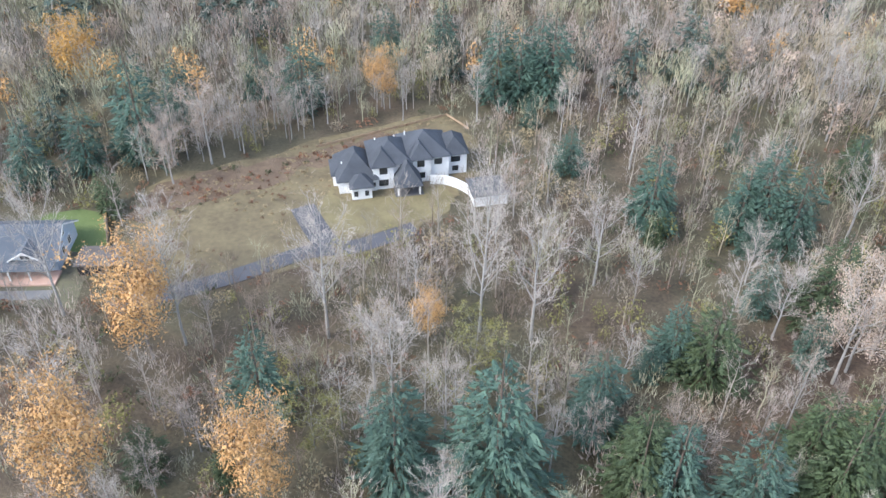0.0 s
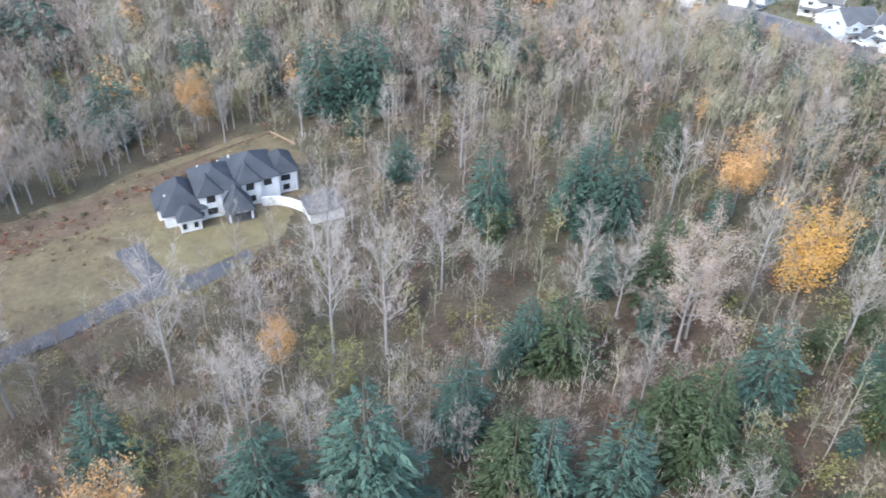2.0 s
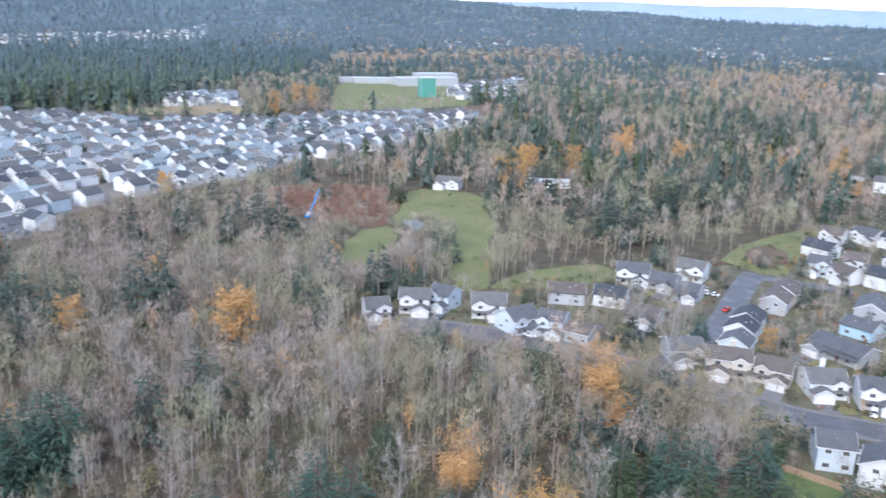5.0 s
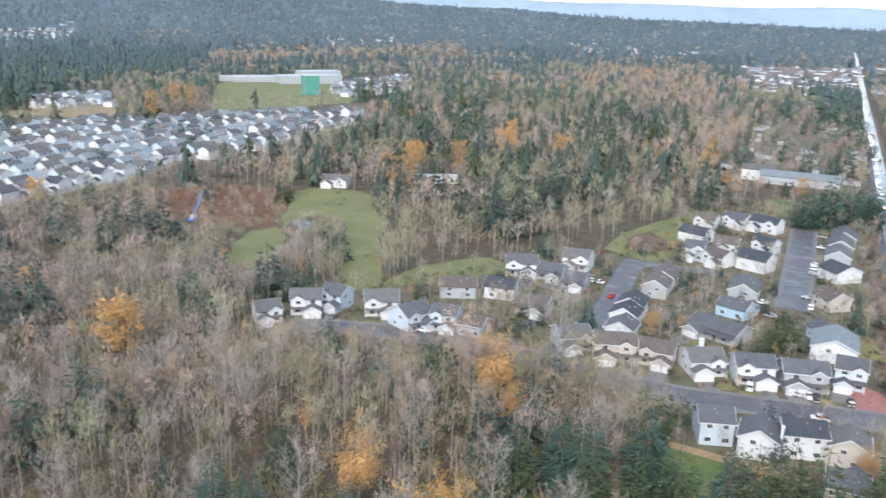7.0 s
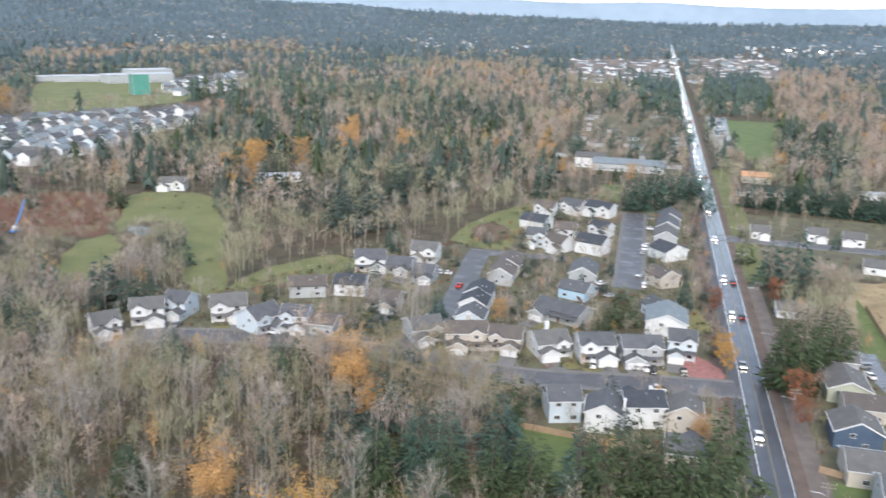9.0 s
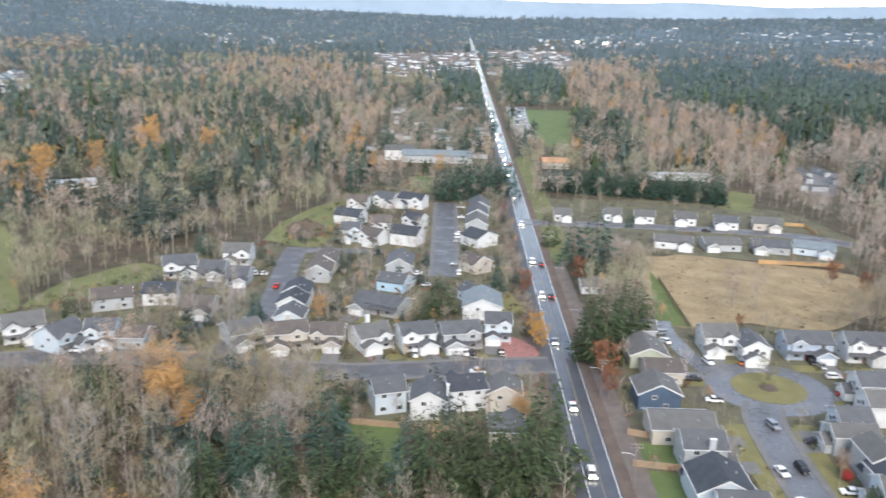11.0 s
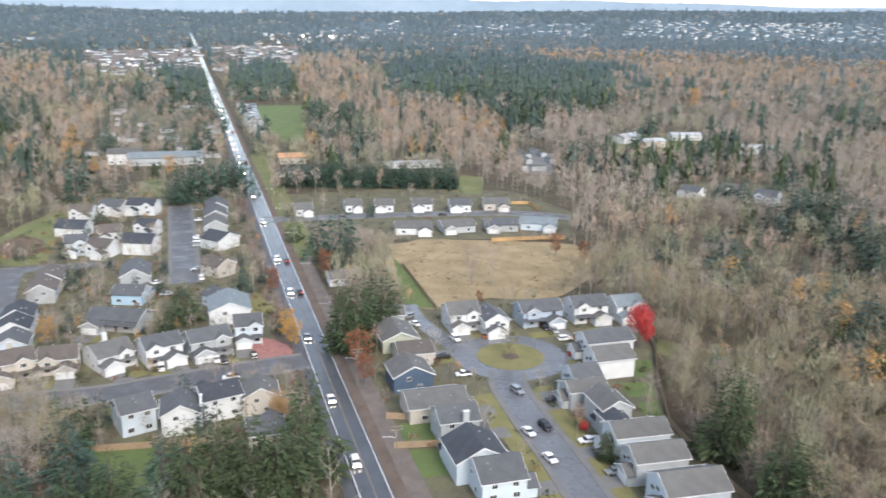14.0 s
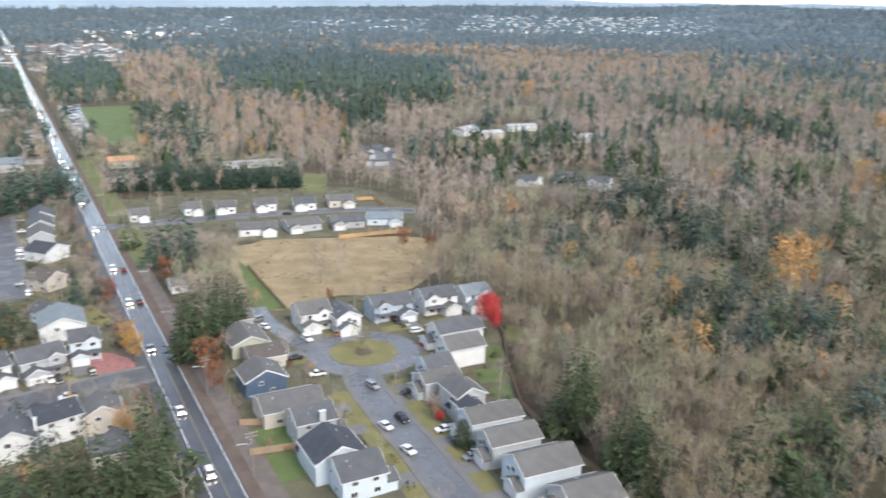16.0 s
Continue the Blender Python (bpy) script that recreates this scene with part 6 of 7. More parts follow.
def fir(x, y, h): tree("fir", x, y, h)
def cedar(x, y, h): tree("cedar", x, y, h)
def maple(x, y, h): tree("maple", x, y, h)
def alder(x, y, h): tree("alder", x, y, h)
def yellow(x, y, h): tree("yellow", x, y, h)
def orange(x, y, h): tree("orange", x, y, h)
def pale(x, y, h): tree("pale", x, y, h)
def rust(x, y, h): tree("rust", x, y, h)
def tan(x, y, h): tree("tan", x, y, h)
def red(x, y, h): tree("red", x, y, h)
def olive(x, y, h): tree("olive", x, y, h)


fir(7.1, 67.3, 28.5)
fir(-6.5, 68.0, 23.2)
fir(-27.3, 80.1, 20.5)
fir(22.3, 77.7, 18.5)
fir(30.6, 64.3, 20.0)
fir(40.0, 61.7, 22.2)
fir(40.0, 129.3, 20.5)
fir(56.2, 126.2, 20.2)
fir(60.6, 127.2, 23.8)
fir(64.8, 121.8, 22.2)
fir(57.1, 120.2, 10.5)
fir(36.7, 91.8, 15.5)
fir(-65.4, 151.5, 27.0)
fir(-76.0, 146.5, 18.2)
fir(-61.1, 167.2, 18.5)
fir(-45.4, 180.2, 14.8)
fir(-33.8, 173.5, 21.8)
fir(-15.9, 196.3, 18.2)
fir(-1.3, 199.8, 18.5)
fir(12.0, 179.1, 23.0)
fir(22.0, 180.9, 24.0)
fir(17.0, 177.1, 23.2)
fir(-84.8, 139.8, 19.2)
cedar(41.0, 87.6, 18.8)
cedar(64.2, 101.1, 21.2)
cedar(26.4, 65.9, 18.5)
cedar(52.3, 71.7, 16.8)
cedar(52.6, 64.5, 17.5)
cedar(88.1, 151.2, 9.5)
cedar(-41.5, 69.1, 11.5)
cedar(-66.9, 131.9, 11.8)
yellow(-87.9, 178.6, 19.2)
orange(-47.2, 91.4, 23.0)
orange(-49.0, 64.2, 23.0)
orange(-24.4, 63.3, 20.5)
orange(-2.8, 97.1, 10.2)
orange(-15.7, 175.7, 14.2)
pale(-50.7, 149.4, 18.0)
pale(-57.0, 141.6, 13.2)
pale(68.8, 198.9, 9.5)
pale(13.5, 132.0, 11.0)
maple(9.5, 123.0, 13.0)
maple(-19.5, 96.9, 24.0)
maple(-4.9, 100.2, 16.8)
maple(7.3, 113.9, 24.0)
maple(14.4, 97.0, 24.0)
maple(5.9, 98.9, 24.0)
maple(-7.7, 81.6, 19.5)
maple(47.8, 99.4, 15.5)
maple(55.1, 98.1, 15.0)
maple(-49.9, 110.3, 17.2)
maple(-42.7, 94.7, 21.5)
maple(-65.3, 101.2, 23.8)
maple(-57.0, 79.0, 17.8)
maple(33.0, 106.1, 12.8)
alder(15.2, 70.5, 14.0)
maple(-0.4, 58.9, 15.0)
alder(50.9, 77.8, 15.8)
pale(61.8, 88.2, 19.8)
alder(27.8, 86.2, 12.5)
alder(0.2, 73.6, 19.0)
alder(-10.9, 85.5, 15.8)
olive(-18.7, 73.6, 12.0)
olive(4.9, 88.6, 12.0)
orange(89.6, 121.9, 18.0)
yellow(87.0, 94.1, 20.0)
pale(64.9, 90.8, 22.0)
maple(82.3, 99.9, 20.0)
cedar(56.7, 68.6, 20.2)
fir(86.5, 147.1, 12.2)
cedar(59.5, 58.4, 16.5)
fir(68.0, 73.2, 22.5)
fir(124.4, 162.4, 15.0)
fir(123.7, 184.3, 18.2)
maple(77.2, 125.0, 18.5)
maple(54.4, 112.2, 12.5)
maple(60.1, 104.2, 13.8)
maple(85.9, 170.9, 21.2)
maple(98.6, 169.3, 23.2)
maple(-34.4, 206.4, 18.8)
alder(6.9, 169.1, 14.2)
alder(-10.3, 169.2, 12.8)
alder(60.6, 183.5, 12.2)
alder(35.5, 169.8, 13.2)
alder(39.6, 149.7, 18.5)
alder(25.7, 161.0, 15.0)
cedar(27.2, 69.6, 15.8)
fir(1.7, 559.8, 25.0)
fir(28.8, 548.5, 22.2)
fir(15.5, 298.7, 21.5)
fir(24.6, 178.3, 25.5)
fir(113.1, 247.0, 21.2)
fir(133.9, 265.6, 22.8)
fir(155.2, 243.7, 16.0)
fir(147.7, 243.4, 14.8)
fir(189.9, 271.0, 15.5)
fir(126.3, 186.8, 18.2)
fir(128.5, 165.0, 13.8)
fir(145.0, 165.9, 13.0)
fir(66.2, 185.8, 12.8)
fir(265.2, 228.2, 11.8)
orange(9.3, 234.4, 20.2)
orange(40.6, 249.8, 14.5)
yellow(81.8, 224.4, 16.0)
orange(28.8, 354.0, 17.2)
pale(116.4, 294.1, 16.0)
pale(142.2, 148.6, 22.0)
orange(144.3, 129.7, 9.8)
pale(57.6, 196.5, 14.5)
yellow(327.5, 387.7, 20.0)
orange(403.7, 384.5, 23.0)
orange(351.2, 373.7, 20.2)
orange(302.1, 380.8, 16.5)
orange(351.0, 769.4, 23.0)
orange(300.2, 706.9, 23.0)
cedar(184.8, 214.5, 8.8)
cedar(129.4, 137.1, 11.2)
yellow(121.8, 431.4, 13.8)
orange(-5.8, 384.1, 12.5)
fir(199.8, 405.6, 14.2)
fir(262.2, 338.2, 17.5)
fir(268.5, 335.0, 17.8)
fir(284.4, 478.4, 24.5)
fir(269.0, 696.6, 27.0)
fir(357.8, 293.6, 20.5)
fir(324.6, 304.9, 14.5)
cedar(136.0, 78.0, 19.0)
cedar(130.5, 84.0, 17.0)
cedar(124.5, 90.5, 18.0)
fir(131.0, 96.6, 22.2)
fir(128.9, 102.3, 20.5)
fir(142.2, 89.4, 21.2)
fir(121.0, 108.1, 17.5)
fir(143.5, 70.1, 21.0)
cedar(142.7, 65.3, 22.8)
cedar(145.3, 59.6, 25.5)
cedar(146.1, 53.9, 26.0)
cedar(146.0, 47.8, 23.2)
cedar(163.4, 46.5, 26.0)
cedar(149.1, 44.6, 22.2)
cedar(231.3, 109.9, 11.5)
cedar(244.8, 109.6, 16.0)
fir(277.8, 101.2, 11.0)
fir(211.7, 160.8, 11.2)
fir(322.5, 85.8, 22.0)
fir(316.3, 75.0, 30.0)
fir(316.0, 71.1, 17.8)
cedar(347.6, 102.7, 12.5)
cedar(232.1, 50.0, 26.0)
cedar(230.7, 53.9, 24.2)
cedar(252.4, 46.2, 22.2)
cedar(244.8, 48.1, 18.8)
fir(412.3, 170.9, 23.5)
fir(421.7, 164.9, 24.2)
fir(408.1, 178.8, 20.0)
fir(431.0, 160.3, 26.2)
fir(405.6, 184.3, 17.0)
fir(402.4, 233.7, 25.8)
fir(418.0, 176.5, 25.0)
fir(426.0, 170.5, 26.0)
fir(436.0, 165.5, 24.5)
fir(416.0, 184.0, 22.0)
fir(438.5, 155.5, 23.0)
fir(428.0, 178.5, 26.0)
fir(444.0, 163.0, 22.0)
fir(262.0, 223.3, 11.5)
yellow(235.9, 72.9, 9.0)
yellow(228.8, 68.7, 8.5)
orange(181.6, 58.7, 9.2)
rust(299.0, 76.4, 9.8)
rust(216.1, 45.9, 11.5)
rust(207.1, 42.2, 8.5)
orange(218.4, 140.9, 8.5)
red(248.0, -35.6, 15.0)
rust(276.8, 90.0, 9.0)
pale(300.7, 20.6, 13.2)
pale(303.2, 13.1, 13.8)
orange(467.6, 212.3, 12.0)
olive(233.7, 4.4, 8.0)
fir(399.4, 78.8, 10.0)
fir(657.5, 254.3, 30.0)
fir(567.8, 257.0, 23.5)
fir(569.8, 229.2, 22.8)
alder(190.9, 168.5, 19.0)
maple(178.6, 145.3, 24.0)
orange(142.4, 135.5, 20.5)
maple(155.0, 105.0, 21.5)
cedar(181.0, -47.8, 26.0)
cedar(180.6, -50.2, 26.0)
cedar(159.3, -54.3, 21.8)
cedar(154.9, -58.4, 21.2)
cedar(163.6, -55.7, 18.0)
cedar(141.4, -85.4, 19.0)
fir(220.7, -110.8, 23.0)
cedar(234.3, -102.2, 13.2)
fir(348.1, -76.3, 18.2)
fir(347.9, -59.1, 17.8)
fir(330.5, -80.5, 14.8)
fir(300.7, -99.0, 20.2)
fir(300.3, -111.0, 19.2)
fir(224.4, -140.8, 18.0)
fir(424.3, -133.3, 27.0)
fir(423.9, -155.1, 18.2)
fir(377.1, -160.3, 22.0)
fir(338.5, -172.4, 20.2)
fir(322.2, -178.9, 21.8)
fir(263.4, -125.0, 18.2)
fir(425.1, -239.0, 18.5)
orange(273.4, -151.2, 23.0)
orange(267.6, -142.3, 23.0)
maple(286.8, -139.1, 20.8)
orange(468.8, -286.8, 17.0)
orange(691.1, -431.0, 19.2)
orange(921.6, -165.9, 22.8)
fir(959.5, -111.0, 30.0)
fir(1067.6, -184.0, 30.0)
fir(598.0, 159.4, 30.0)
fir(582.8, 146.2, 30.0)
fir(600.1, 138.9, 30.0)
fir(569.5, 121.1, 30.0)
fir(555.5, 109.3, 30.0)
fir(648.6, 17.4, 19.5)
fir(552.8, -20.2, 26.2)
fir(563.0, -31.9, 25.0)
fir(553.4, -42.5, 28.2)
fir(555.2, -110.7, 28.8)
fir(556.2, -101.5, 24.8)
cedar(177.8, -20.4, 8.2)
red(190.6, -15.8, 3.4)
rust(192.6, -14.5, 6.2)
tan(173.6, -68.5, 16.0)
tan(166.2, -78.7, 18.0)
tan(191.2, -105.4, 18.0)
tan(142.3, -64.2, 17.8)
tan(150.4, -79.3, 18.0)
tan(180.5, -114.4, 18.0)
tan(149.5, -102.5, 18.0)
tan(203.6, -65.0, 16.5)
tan(204.7, -80.7, 17.5)
tan(184.6, -90.6, 18.0)
tan(246.5, -88.1, 18.0)
tan(258.5, -73.0, 18.0)
tan(258.7, -54.2, 18.0)
tan(249.7, -60.7, 18.0)
tan(265.0, -44.9, 18.0)
tan(184.9, -77.9, 18.0)
tan(165.4, -100.6, 18.0)
tan(183.5, -124.9, 18.0)
tan(264.4, -111.6, 18.0)
tan(226.1, -74.7, 17.0)
tan(276.6, -39.9, 16.5)
tan(308.2, -28.9, 16.0)
tan(304.8, -20.1, 12.5)
tan(150.5, -60.5, 15.8)
tan(138.3, -69.5, 16.2)
tan(63.9, 180.8, 18.0)
tan(86.7, 176.2, 18.0)
tan(97.9, 175.1, 18.0)
tan(99.3, 159.8, 18.0)
tan(118.6, 146.1, 18.0)
tan(143.6, 114.1, 17.8)
tan(158.3, 111.7, 17.0)
tan(146.1, 96.4, 17.2)
tan(90.5, 214.1, 18.0)
tan(122.3, 121.0, 18.0)
tan(103.5, 120.4, 18.0)
tan(164.0, 125.1, 18.0)
tan(154.5, 132.1, 18.0)
tan(175.5, 164.8, 18.0)
orange(79.3, 219.0, 19.5)
orange(139.1, 126.1, 12.2)
pale(140.6, 141.5, 17.5)
cedar(118.0, 105.0, 17.2)
tan(296.5, -17.5, 13.0)
tan(296.3, -25.1, 15.0)
tan(297.0, -13.7, 8.8)
rust(344.9, -11.4, 9.2)
rust(334.5, -22.7, 9.2)
tan(286.3, 4.1, 7.2)
rust(279.7, 16.1, 4.5)
tan(318.7, 61.9, 10.8)
pale(318.7, 733.2, 22.0)
pale(366.9, 798.8, 22.0)
pale(352.5, 724.3, 22.0)
orange(353.4, 741.9, 23.0)
orange(314.2, 374.5, 22.2)
orange(437.3, 412.1, 23.0)
orange(433.5, 361.3, 19.2)

tree("rosy", 235.0, 3.8, 8.5)

# dense rows of planted conifers
rnd = random.Random(21)
for k in range(52):
    x, y = 462 + 16 * k / 51 + rnd.uniform(-2, 2), 142 - 96 * k / 51 + rnd.uniform(-2, 2)
    tree("fir", x, y, rnd.uniform(15.5, 18.5))

# ---- the woods ----
OPEN = [WEST, FARM, PASTURE, FARM_STRIP, SCRUB, GLADE, BASIN, YARD, DRYFIELD, UPPER, GREENFIELD, PARKING, CLEARING, LEFTYARD, LEFTNBHD, HOUSE_ROW, HOMES, DIRT, DIRT_EAST, SCHOOL, RVLOT, TRAILER, TRAILER2, LOWN, COURT, SHOP_LAWN, YARDS, YARDS_SOUTH, HEDGE_LAWN]
LINES = [(ROAD, 9.5), ([(271, -39), (247, -40.5), (218, -38), (198, -37.8), (183.4, -42), (169.5, -47), (154.7, -54), (144, -60)], 3.5), ([plan(s, -9.2) for s in (-120, 330)], 4.0)]


def free_spots(rmin, rmax, step, seed, a0=-42.0, a1=136.0):
    """Jittered places between two distances, in a fan of bearings, off roads, fields and houses."""
    rs = np.random.RandomState(seed)
    g = np.arange(-rmax, rmax, step)
    x, y = np.meshgrid(g, g)
    x, y = x.ravel() + rs.uniform(-.5, .5, x.size) * step, y.ravel() + rs.uniform(-.5, .5, y.size) * step
    r, b = np.hypot(x, y), np.degrees(np.arctan2(x, y))
    ok = (r > rmin) & (r < rmax) & (b > a0) & (b < a1)
    x, y = x[ok], y[ok]
    ok = np.ones(len(x), bool)
    for poly in OPEN:
        ok &= ~inside(x, y, poly)
    for line, w in LINES:
        for p, q in zip(line, line[1:]):
            p, q = np.array(p), np.array(q)
            d = q - p
            t = np.clip(((x - p[0]) * d[0] + (y - p[1]) * d[1]) / (d @ d), 0, 1)
            ok &= np.hypot(x - p[0] - t * d[0], y - p[1] - t * d[1]) > w
    x, y = x[ok], y[ok]
    ok = np.ones(len(x), bool)
    if rmax > 1600:
        for poly in (TOWN_A, TOWN_B, TOWN_C, TOWN_D, TOWN_E, TOWN_F):
            ok &= ~(inside(x, y, poly) & (rs.rand(len(x)) < 0.72))
    for hx, hy, hr in HOUSES + PLACED:
        ok &= np.hypot(x - hx, y - hy) > hr
    return x[ok], y[ok], rs


def sightline_height(x, y):
    """Tree heights cut to about the camera's sight line to open land behind."""
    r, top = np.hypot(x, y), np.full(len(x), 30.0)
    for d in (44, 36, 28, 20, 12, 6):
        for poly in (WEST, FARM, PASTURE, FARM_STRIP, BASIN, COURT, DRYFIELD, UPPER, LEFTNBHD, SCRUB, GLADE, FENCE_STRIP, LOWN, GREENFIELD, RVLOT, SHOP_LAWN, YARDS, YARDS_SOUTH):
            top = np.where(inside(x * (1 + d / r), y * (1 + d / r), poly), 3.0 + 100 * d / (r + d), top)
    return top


def patchy(x, y, scale, seed):
    """A smooth random field between 0 and 1 over the plan."""
    return np.array([0.5 + 0.5 * noise.noise((a / scale, b / scale, seed)) for a, b in zip(x, y)])


def firness(x, y):
    """How much of the wood is conifer, from place to place."""
    r, b = np.hypot(x, y), np.degrees(np.arctan2(x, y))
    wide, tight = patchy(x, y, 130, 9.0), patchy(x, y, 42, 3.0)
    f = np.where(tight > 0.66, 0.3, 0.02)
    f = np.where((b > 40) & (b < 60) & (r < 215), np.where(tight > 0.5, 0.34, 0.08), f)
    f = np.where(r > 330, np.where(tight > 0.66, 0.42, 0.012), f)
    f = np.where((b > 92) & (r > 150), np.where(tight > 0.58, 0.3, 0.02), f)
    f = np.where((b > 84) & (b < 104) & (r < 480), np.where(tight > 0.7, 0.15, 0.01), f)
    f = np.where((b > 103) & (r > 150), np.where(tight > 0.55, 0.36, 0.02), f)
    f = np.where((b > 27) & (b < 66) & (r > 430), np.where(wide > 0.48, 0.27, 0.07), f)
    f = np.where((b > 66) & (r > 560), np.where(wide > 0.66, 0.5, 0.04), f)
    f = np.where((b + (wide - 0.5) * 40 < 16 + np.clip((r - 850) / 28, 0, 40)) & (r > 800), 0.96, f)
    f = np.where((r > 1400) & (b > 27), np.where(wide > 0.5, 0.7, 0.1), f)
    f = np.where((r > 1900 + 300 * (b > 85)) & (b > 20), np.where(wide > 0.58, 0.5, 0.95), f)
    for poly in FIR_BLOCKS:
        f = np.where(inside(x, y, poly), 0.92, f)
    for poly in PALE_WOODS:
        f = np.where(inside(x, y, poly), 0.03, f)
    return f


def tanned(x, y):
    """Where the woods still hold tan and orange leaves."""
    t = np.zeros(len(x), bool)
    for poly in PALE_WOODS:
        t |= inside(x, y, poly)
    return t


# nearest woods: single trees
LOOSE.append(True)
rnd = random.Random(8)
edge = [(-63.8, 139.8), (-49.2, 149.4), (-31.0, 158.4), (-7.5, 171.3)]
for k in range(34):
    u = (k + rnd.random()) / 34 * (len(edge) - 1.001)
    (x0, y0), (x1, y1) = edge[int(u)], edge[int(u) + 1]
    w = u - int(u)
    tree("alder", x0 + (x1 - x0) * w + rnd.uniform(-2, 1), y0 + (y1 - y0) * w + rnd.uniform(1, 14), rnd.uniform(9, 13.5))
x, y, rs = free_spots(40, 175, 6.2, 31)
order = np.argsort(np.hypot(x, y))
count = {"alder": 0, "rosy": 0, "mossy": 0, "fir": 0, "maple": 0, "cedar": 0}
rest = []
pf, pm, cap = firness(x, y), patchy(x, y, 32, 7.0), sightline_height(x, y)
for i in order:
    u = rs.rand()
    if u < pf[i] * 0.6:
        w = "fir" if rs.rand() < 0.6 else "cedar"
        h = rs.uniform(7, 15)
    elif pm[i] < 0.46:
        w, h = "mossy", rs.uniform(6, 12)
    elif pm[i] < 0.6:
        w, h = "alder", rs.uniform(9, 15)
    else:
        w, h = ("rosy", rs.uniform(8, 13)) if rs.rand() < 0.6 else ("alder", rs.uniform(9, 15))
    if 20 < math.degrees(math.atan2(x[i], y[i])) < 72 and w in ("alder", "rosy") and rs.rand() < 0.5:
        w, h = "mossy", rs.uniform(8, 13)
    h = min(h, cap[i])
    if count[w] < 50:
        count[w] += 1
        tree(w, x[i], y[i], h)
    else:
        rest.append((w, x[i], y[i], h))


def joined(name, items, library, label, mats):
    """One object of kind stuff for each crown material, out of many turned and scaled copies of a few trees."""
    for mat in sorted(set(m for m, *_ in items)):
        mine = [q for q in items if q[0] == mat]
        vs, ts, n = [], [], 0
        for _, lib, px, py, sx, sz, a in mine:
            v, t = library[lib]
            c, s = math.cos(a), math.sin(a)
            vs.append(np.stack([(v[:, 0] * c - v[:, 1] * s) * sx + px, (v[:, 0] * s + v[:, 1] * c) * sx + py, v[:, 2] * sz + rise(px, py)], 1))
            ts.append(t + n)
            n += len(v)
        ob = new(name, soup(name, np.concatenate(vs), np.concatenate(ts), M[mat]))
        tagged(ob, label + " " + mats.get(mat, ""), "trees", kind="stuff")


MATWORDS = {"spruce": "of conifers with blue haze in their colour", "far_spruce": "of far conifers with paler haze in their colour", "hemlock": "of firs in a shaded needle colour", "fir": "of dark firs", "cedar": "of green cedars", "twig": "of grey-brown bare trees", "rosy_twig": "of rosy bare trees", "mossy_twig": "of mossy bare trees",
            "white_twig": "of pale bare trees", "umber_twig": "of dark brown bare trees", "tan_twig": "of tawny bare trees", "orange": "with orange leaves", "pale": "with tan leaves", "yellow": "with yellow leaves"}


LIB = {}
for k in range(5):
    LIB["near%d" % k] = merged(*bare_tree(250 + k, 15, 0.3, 1.15, 9, 4, 4, 0.22, 0.028, light=True, haze=8)[:2])
    LIB["mid%d" % k] = lobed(200 + k, 15, 0.4, 8, 19, 1.7, 0.062, low=0.36)
    LIB["bare%d" % k] = lobed(300 + k, 15, 0.44, 6, 15, 2.0, 0.08, low=0.36)
    LIB["faint%d" % k] = lobed(350 + k, 15, 0.46, 5, 9, 2.6, 0.16, low=0.36)
    LIB["dim%d" % k] = lobed(360 + k, 15, 0.5, 3, 8, 3.2, 0.3, trunk=False, low=0.36)
    LIB["closefir%d" % k] = merged(*conifer(420 + k, 20, 0.46 + 0.04 * k, 0.3, 20, 7, 0.04, 0.6, 0.55, 1.2))
    LIB["fir%d" % k] = merged(*conifer(400 + k, 20, 0.46 + 0.04 * k, 0.3, 13, 6, 0.04, 0.6, 0.4, 2.0))
    LIB["farfir%d" % k] = simple_conifer(450 + k, 20, 0.5 + 0.03 * k, 5, 5)
    LIB["dimfir%d" % k] = tiny_conifer(470 + k, 20, 0.46, 3, 5)
    LIB["puff%d" % k] = lobed(500 + k, 14, 0.5, 7, 34, 0.5, leafy=True)
    LIB["farpuff%d" % k] = lobed(550 + k, 14, 0.48, 5, 11, 1.9, 0.28, low=0.36)
    LIB["thicket%d" % k] = lobed(620 + k, 7, 0.95, 7, 20, 1.3, 0.058, low=0.18)
    LIB["leafy%d" % k] = lobed(630 + k, 6, 0.95, 6, 22, 0.4, low=0.2, leafy=True)
    LIB["speck_fir%d" % k] = tiny_conifer(480 + k, 20, 0.42)
    LIB["speck%d" % k] = lobed(580 + k, 15, 0.5, 2, 5, 4.5, 0.7, trunk=False, low=0.3)
    LIB["scrub%d" % k] = lobed(640 + k, 7, 0.95, 6, 11, 1.8, 0.085, low=0.2)
    LIB["shrub%d" % k] = puff(600 + k, 1.6, 1.5, 24, 0.34)
    LIB["tuft%d" % k] = puff(700 + k, 1.5, 1.6, 16, 0.5)
    LIB["bush%d" % k] = lobed(650 + k, 4, 0.95, 5, 9, 0.9, 0.045, low=0.3)

items = []
for w, px, py, h in rest:
    k = rs.randint(5)
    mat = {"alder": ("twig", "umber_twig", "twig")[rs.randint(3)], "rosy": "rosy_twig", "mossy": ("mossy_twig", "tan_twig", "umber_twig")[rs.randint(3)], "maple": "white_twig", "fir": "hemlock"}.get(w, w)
    lib = "closefir%d" % k if w in ("fir", "cedar") else "near%d" % k
    items.append((mat, lib, px, py, h / (20 if w in ("fir", "cedar") else 15) * rs.uniform(.9, 1.2), h / (20 if w in ("fir", "cedar") else 15), rs.uniform(0, 6.28)))
x, y, rs = free_spots(175, 330, 5.6, 32)
pf, pm, tawny, cap = firness(x, y), patchy(x, y, 45, 7.0), tanned(x, y), sightline_height(x, y)


